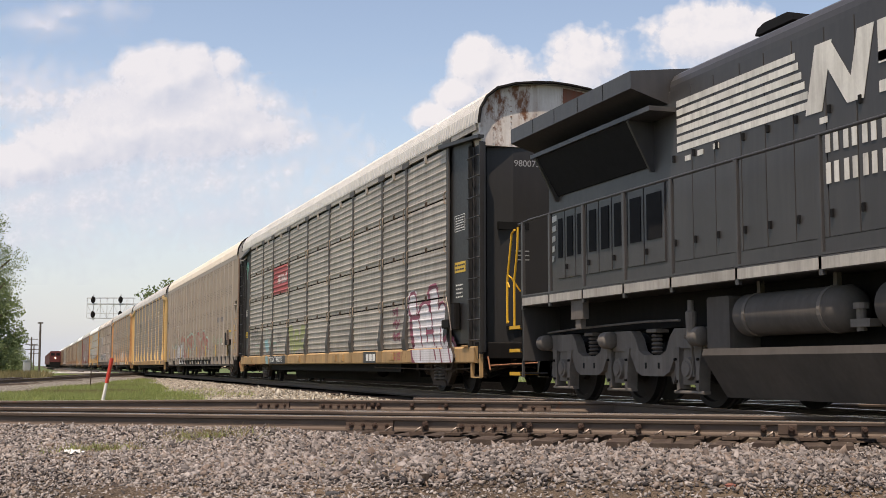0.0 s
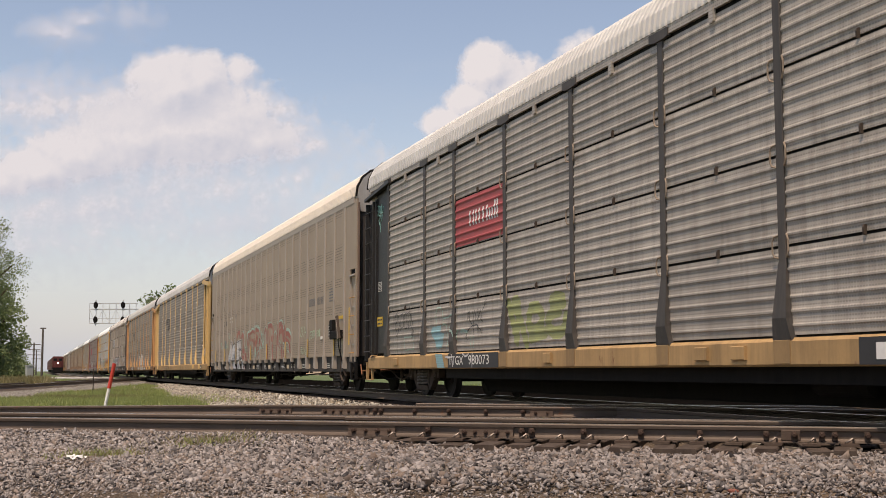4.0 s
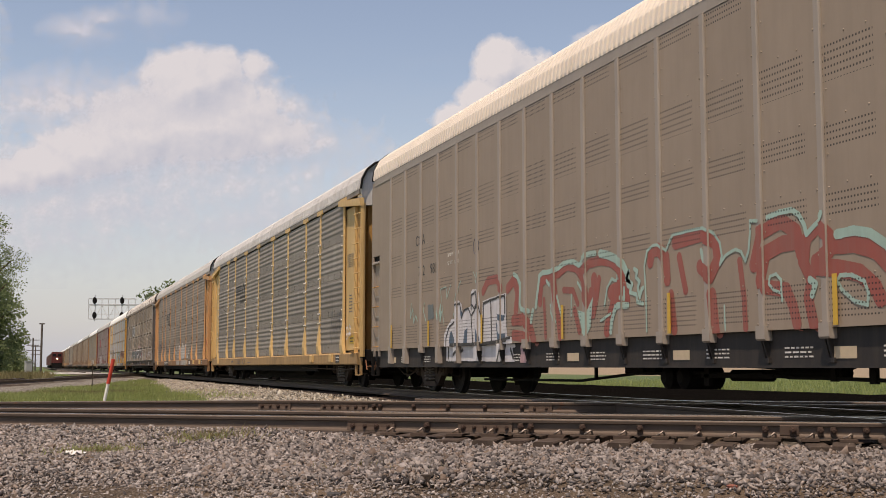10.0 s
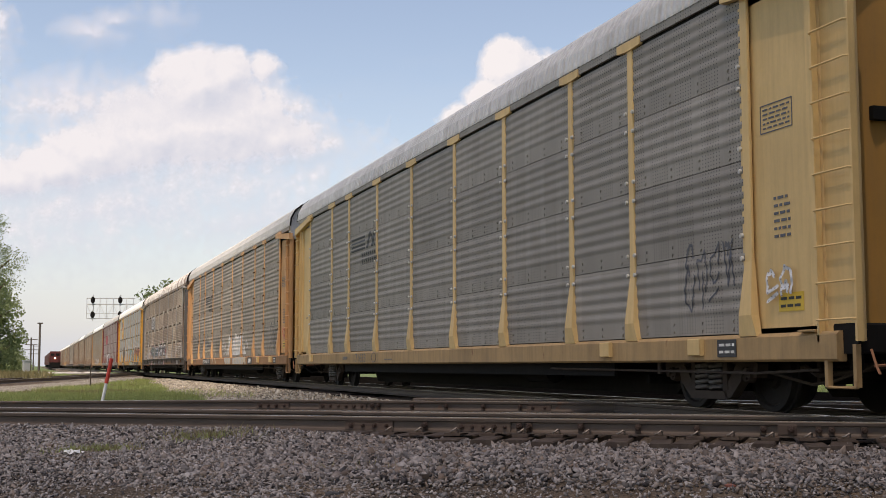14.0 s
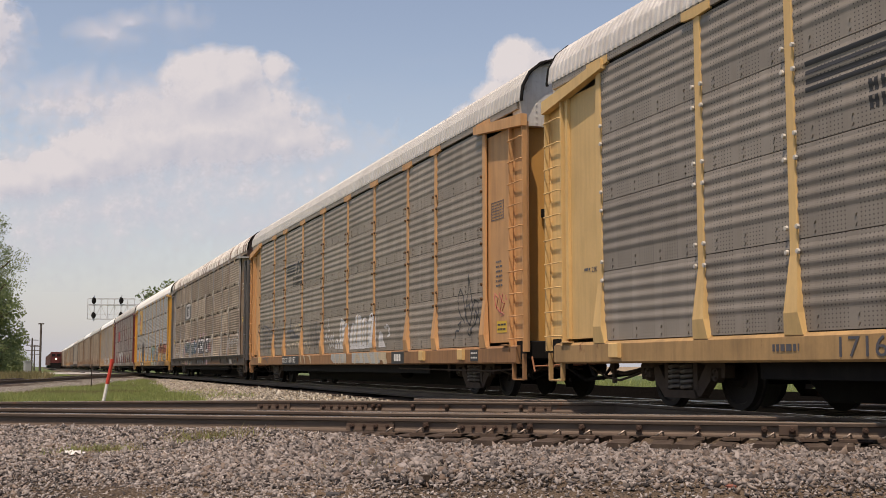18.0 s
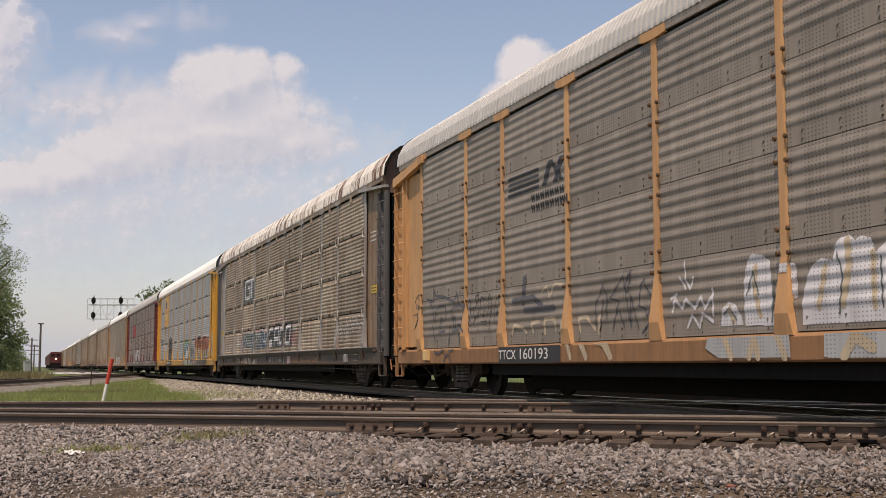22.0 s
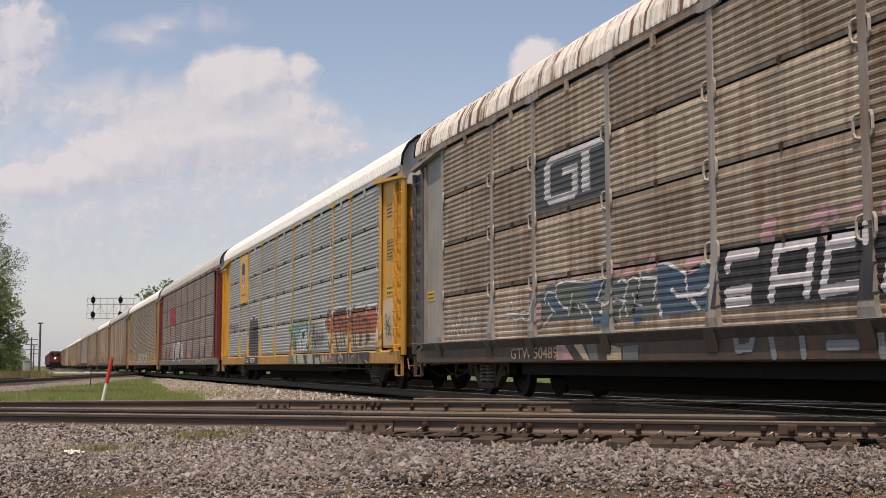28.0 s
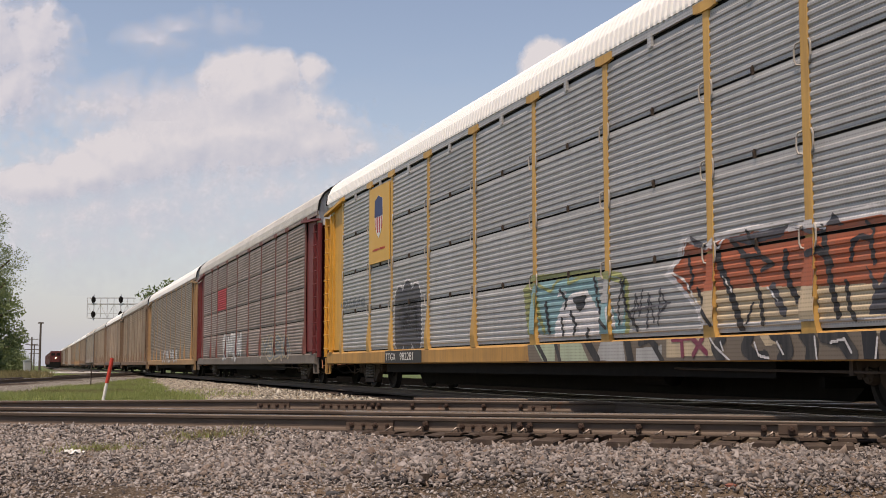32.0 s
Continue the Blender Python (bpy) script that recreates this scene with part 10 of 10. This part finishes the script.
    blades("grass", np.stack([x, y, np.full(k, GZ)], 1), 0.34, M_GRASS, "green grass behind the main line", 51)


grass()


# ---- clouds ----
def cloud_mat(name, blobs, amp, soft, bright):
    """Cloud as a drifting sheet: billows shaped by overlapping lobes and broken up by noise."""
    n = Net(name)
    co = n.coords()
    def field(dx, dy):
        d = None
        for cx, cy, rx, ry, k in blobs:
            rx, ry = rx * 1.34, ry * 1.34
            mp = n.scaled(co, (1 / rx, 1 / ry, 0.0), ((dx - cx) / rx, (dy - cy) / ry, 0.0))
            ln = n.t.nodes.new("ShaderNodeVectorMath")
            ln.operation = "LENGTH"
            n.put(ln.inputs[0], mp)
            v = n.math("MULTIPLY", n.math("SUBTRACT", 1.0, ln.outputs["Value"]), k)
            d = v if d is None else n.node("ShaderNodeMath", 0, [("operation", "SMOOTH_MAX")], i0=d, i1=v, i2=0.2)
        at = n.scaled(co, 1.0, (dx, dy, 0.0))
        d = n.math("ADD", n.math("ADD", d, 0.14), n.math("MULTIPLY", n.math("SUBTRACT", n.noise(at, 1.1, 3.0, 0.55), 0.5), amp * 0.8))
        d = n.math("ADD", d, n.math("MULTIPLY", n.math("SUBTRACT", n.noise(at, 3.0, 3.0, 0.5), 0.5), amp * 0.75))
        return n.math("ADD", d, n.math("MULTIPLY", n.math("SUBTRACT", n.noise(at, 8.0, 2.0, 0.5), 0.5), amp * 0.3))
    d = field(0.0, 0.0)
    # billows are crisp and bright towards the sun, and grey and frayed on the side away from it
    side = n.math("SUBTRACT", d, field(-0.14, 0.15))
    fray = n.math("MULTIPLY", n.math("ADD", 1.0, n.math("MULTIPLY", n.math("SUBTRACT", 1.0, n.ramp(side, -0.25, 0.15)), 1.3)), soft)
    cover = n.ramp(n.math("DIVIDE", d, fray), 0.0, 1.0)
    base = n.mix(n.ramp(side, -0.42, 0.22), tuple(q * b for q, b in zip((0.70, 0.765, 0.86), bright)), bright)
    em = n.t.nodes.new("ShaderNodeEmission")
    n.put(em.inputs["Color"], base)
    em.inputs["Strength"].default_value = 1.0
    tp = n.t.nodes.new("ShaderNodeBsdfTransparent")
    mx = n.t.nodes.new("ShaderNodeMixShader")
    n.put(mx.inputs[0], cover)
    n.t.links.new(tp.outputs[0], mx.inputs[1])
    n.t.links.new(em.outputs[0], mx.inputs[2])
    n.t.links.new(mx.outputs[0], n.out.inputs["Surface"])
    return n.m


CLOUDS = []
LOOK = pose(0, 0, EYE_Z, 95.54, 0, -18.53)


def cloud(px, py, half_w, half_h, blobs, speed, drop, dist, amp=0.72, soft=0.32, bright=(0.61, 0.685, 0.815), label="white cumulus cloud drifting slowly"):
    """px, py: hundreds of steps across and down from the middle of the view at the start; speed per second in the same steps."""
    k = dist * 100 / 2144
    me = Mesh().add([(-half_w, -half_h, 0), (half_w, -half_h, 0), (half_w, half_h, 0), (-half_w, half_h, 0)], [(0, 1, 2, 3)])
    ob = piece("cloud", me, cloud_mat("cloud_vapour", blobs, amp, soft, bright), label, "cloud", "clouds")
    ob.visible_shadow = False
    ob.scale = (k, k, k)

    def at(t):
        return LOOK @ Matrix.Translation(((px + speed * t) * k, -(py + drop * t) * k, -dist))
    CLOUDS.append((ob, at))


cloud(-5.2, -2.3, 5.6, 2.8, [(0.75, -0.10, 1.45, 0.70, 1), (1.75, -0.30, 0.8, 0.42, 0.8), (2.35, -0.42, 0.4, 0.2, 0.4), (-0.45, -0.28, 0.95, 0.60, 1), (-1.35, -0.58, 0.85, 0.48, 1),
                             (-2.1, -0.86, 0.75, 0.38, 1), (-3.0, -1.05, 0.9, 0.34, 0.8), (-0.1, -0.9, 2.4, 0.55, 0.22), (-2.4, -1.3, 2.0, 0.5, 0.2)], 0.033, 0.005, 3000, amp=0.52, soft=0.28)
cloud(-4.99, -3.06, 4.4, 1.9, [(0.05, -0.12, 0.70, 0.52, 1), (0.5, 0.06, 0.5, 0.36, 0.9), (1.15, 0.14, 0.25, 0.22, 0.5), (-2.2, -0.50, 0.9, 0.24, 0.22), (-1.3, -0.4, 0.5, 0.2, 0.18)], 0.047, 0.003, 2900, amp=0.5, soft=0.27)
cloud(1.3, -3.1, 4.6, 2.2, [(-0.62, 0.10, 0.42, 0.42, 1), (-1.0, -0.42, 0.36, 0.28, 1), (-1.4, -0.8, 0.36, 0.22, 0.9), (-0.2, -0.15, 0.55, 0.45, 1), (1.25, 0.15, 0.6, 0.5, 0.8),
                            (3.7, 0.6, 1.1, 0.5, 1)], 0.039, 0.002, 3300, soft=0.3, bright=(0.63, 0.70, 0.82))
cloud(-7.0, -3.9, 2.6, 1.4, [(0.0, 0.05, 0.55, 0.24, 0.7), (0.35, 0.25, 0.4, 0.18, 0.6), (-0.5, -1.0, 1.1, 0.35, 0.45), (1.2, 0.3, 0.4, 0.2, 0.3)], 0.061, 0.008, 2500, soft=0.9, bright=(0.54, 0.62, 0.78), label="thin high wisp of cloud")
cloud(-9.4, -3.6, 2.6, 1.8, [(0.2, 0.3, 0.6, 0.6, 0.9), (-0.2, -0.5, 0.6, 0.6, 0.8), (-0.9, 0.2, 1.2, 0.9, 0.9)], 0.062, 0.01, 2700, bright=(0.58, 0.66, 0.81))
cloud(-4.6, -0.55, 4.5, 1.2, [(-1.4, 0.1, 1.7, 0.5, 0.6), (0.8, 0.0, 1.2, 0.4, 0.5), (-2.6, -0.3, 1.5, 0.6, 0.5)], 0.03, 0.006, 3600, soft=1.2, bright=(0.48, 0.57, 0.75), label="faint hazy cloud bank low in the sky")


def haze():
    """Pale haze over the horizon, thinning upwards: a far backdrop of sky."""
    n = Net("horizon_haze")
    co = n.coords()
    p = n.xyz(co)
    up = n.math("SUBTRACT", 1.0, n.ramp(p[1], -2.2, 3.8))
    k = n.math("ADD", n.math("MULTIPLY", n.math("POWER", up, 1.7), 0.93), n.math("MULTIPLY", n.math("SUBTRACT", n.noise(n.scaled(co, (0.5, 1.4, 1.0)), 1.0, 4.0), 0.5), 0.25))
    em = n.t.nodes.new("ShaderNodeEmission")
    n.put(em.inputs["Color"], (0.445, 0.545, 0.705))
    mx = n.t.nodes.new("ShaderNodeMixShader")
    n.put(mx.inputs[0], n.math("MULTIPLY", n.ramp(k, 0.0, 1.0), n.ramp(up, 0.0, 0.1)))
    n.t.links.new(n.t.nodes.new("ShaderNodeBsdfTransparent").outputs[0], mx.inputs[1])
    n.t.links.new(em.outputs[0], mx.inputs[2])
    n.t.links.new(mx.outputs[0], n.out.inputs["Surface"])
    me = Mesh().add([(-14, -2.4, 0), (14, -2.4, 0), (14, 4.4, 0), (-14, 4.4, 0)], [(0, 1, 2, 3)])
    ob = piece("backdrop", me, n.m, "pale haze low over the horizon", "sky", kind="structure")
    s = 3900 * 100 / 2144
    ob.matrix_basis = LOOK @ Matrix.Translation((0, 0, -3900)) @ Matrix.Diagonal((s, s, s, 1))
    ob.visible_shadow = False


haze()


def litter():
    """Rubbish and odd stones lying on the gravel."""
    def lie(x, y, dz=0.0):
        return Matrix.Translation((x, y, float(height(FORE, x * ACROSS.x + y * ACROSS.y)) + dz))
    rng = random.Random(9)
    m = Mesh()
    for i in range(7):
        for j in range(5):
            m.v.append((0.034 * i - 0.1, 0.03 * j - 0.06, 0.03 + rng.uniform(-0.02, 0.025)))
    m.f = [(i * 5 + j, i * 5 + j + 1, (i + 1) * 5 + j + 1, (i + 1) * 5 + j) for i in range(6) for j in range(4)]
    paper = thing("crumpled_paper", "crumpled white paper lying on the gravel", "litter", lie(0.35, 11.7, 0.015) @ Matrix.Diagonal((0.7, 0.7, 1.2, 1)))
    part("sheet", m, M_WHITE, paper)
    part("torn_scrap", Mesh().add([(0.14, 0, 0.02), (0.2, 0.03, 0.05), (0.17, 0.07, 0.03), (0.12, 0.05, 0.03)], [(0, 1, 2, 3)]), M_WHITE, paper)

    def rock(name, label, x, y, size, material, seed, flat=0.6):
        r = random.Random(seed)
        k = Mesh().lathe([(-0.5, 0.35), (-0.2, 0.95), (0.25, 0.85), (0.5, 0.4)], "z", (0, 0, 0), 7)
        k.v = [(a * size * r.uniform(0.75, 1.2), b * size * r.uniform(0.6, 1.0), c * size * flat + 0.2 * size) for a, b, c in k.v]
        ob = piece(name, k, material, label, "stone")
        ob.matrix_basis = lie(x, y, 0.0)

    rock("white_stone", "small white stone on the gravel", 4.26, 8.72, 0.045, M_WHITE, 1)
    rock("red_stone", "reddish brown stone on the gravel", 4.66, 7.54, 0.05, plain("red_stone", (0.20, 0.07, 0.05), 0.9), 2)
    rock("dark_stone", "dark stone at the edge of the dirt", 1.99, 8.34, 0.06, plain("dark_stone", (0.05, 0.05, 0.052), 0.9), 3)
    b = thing("wooden_block", "short dark wooden block on the dirt", "wood block", lie(2.75, 8.62) @ Matrix.Rotation(0.3, 4, "Z"))
    part("block", Mesh().box(-0.03, 0.03, -0.025, 0.025, -0.01, 0.065, 0.005), M_TIE, b)
    b = thing("weathered_board", "weathered broken board lying on the dirt", "wood board", lie(2.32, 9.58) @ Matrix.Rotation(-0.2, 4, "Z"))
    part("board", Mesh().prism([(-0.16, -0.05), (0.10, -0.06), (0.17, -0.01), (0.12, 0.05), (-0.15, 0.04)], "z", 0.0, 0.03), M_TIE, b)
    b = thing("rusty_rod", "short rusty iron rod on the dirt", "iron rod", lie(2.36, 8.9, 0.012) @ Matrix.Rotation(-0.4, 4, "Z"))
    part("rod", Mesh().tube([(-0.07, 0, 0), (0.07, 0.01, 0.004)], 0.010, 6), M_PLATE, b)


litter()


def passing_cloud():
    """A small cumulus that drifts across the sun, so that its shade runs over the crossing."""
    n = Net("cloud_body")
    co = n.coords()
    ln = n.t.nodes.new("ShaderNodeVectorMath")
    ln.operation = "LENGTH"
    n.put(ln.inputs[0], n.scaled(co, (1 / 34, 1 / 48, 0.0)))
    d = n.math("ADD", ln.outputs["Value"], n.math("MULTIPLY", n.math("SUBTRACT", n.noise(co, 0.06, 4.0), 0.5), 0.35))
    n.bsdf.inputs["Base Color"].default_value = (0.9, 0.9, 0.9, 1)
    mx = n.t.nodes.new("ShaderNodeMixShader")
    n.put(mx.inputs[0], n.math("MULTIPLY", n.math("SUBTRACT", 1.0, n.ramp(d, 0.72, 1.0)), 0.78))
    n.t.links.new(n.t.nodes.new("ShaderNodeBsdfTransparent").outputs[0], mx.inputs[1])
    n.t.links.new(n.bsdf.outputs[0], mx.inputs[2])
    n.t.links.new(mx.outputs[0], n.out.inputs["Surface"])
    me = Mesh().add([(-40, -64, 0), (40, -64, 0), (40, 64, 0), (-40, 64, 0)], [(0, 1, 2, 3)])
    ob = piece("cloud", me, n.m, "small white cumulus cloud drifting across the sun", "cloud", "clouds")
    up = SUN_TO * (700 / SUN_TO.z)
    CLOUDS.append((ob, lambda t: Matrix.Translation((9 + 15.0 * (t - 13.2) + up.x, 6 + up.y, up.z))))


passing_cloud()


# ---- what moves ----
def travel(t):
    """Metres that the train has gone since 16 s, and before it as a negative number."""
    a = (t - 16) / 16
    return 76.556 * a + 0.68 * a * a - 0.412 * a ** 3 + 0.117 * a ** 4


def motions():
    steps = [2.0 * i for i in range(17)]
    for car in CARS:
        walk(car, [(t, pose(TRAIN_X, car["at_y"] - travel(t), 0)) for t in steps])
    walk(LOCO, [(t, pose(TRAIN_X, FIRST_Y - travel(t), 0)) for t in steps])
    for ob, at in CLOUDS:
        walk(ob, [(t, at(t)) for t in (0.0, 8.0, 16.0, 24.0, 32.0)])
    fine = [0.1 * i for i in range(321)]
    for w, at, r in WHEELS:
        walk(w, [(t, Matrix.Translation(at) @ Matrix.Rotation(travel(t) / r, 4, "X")) for t in fine])


motions()
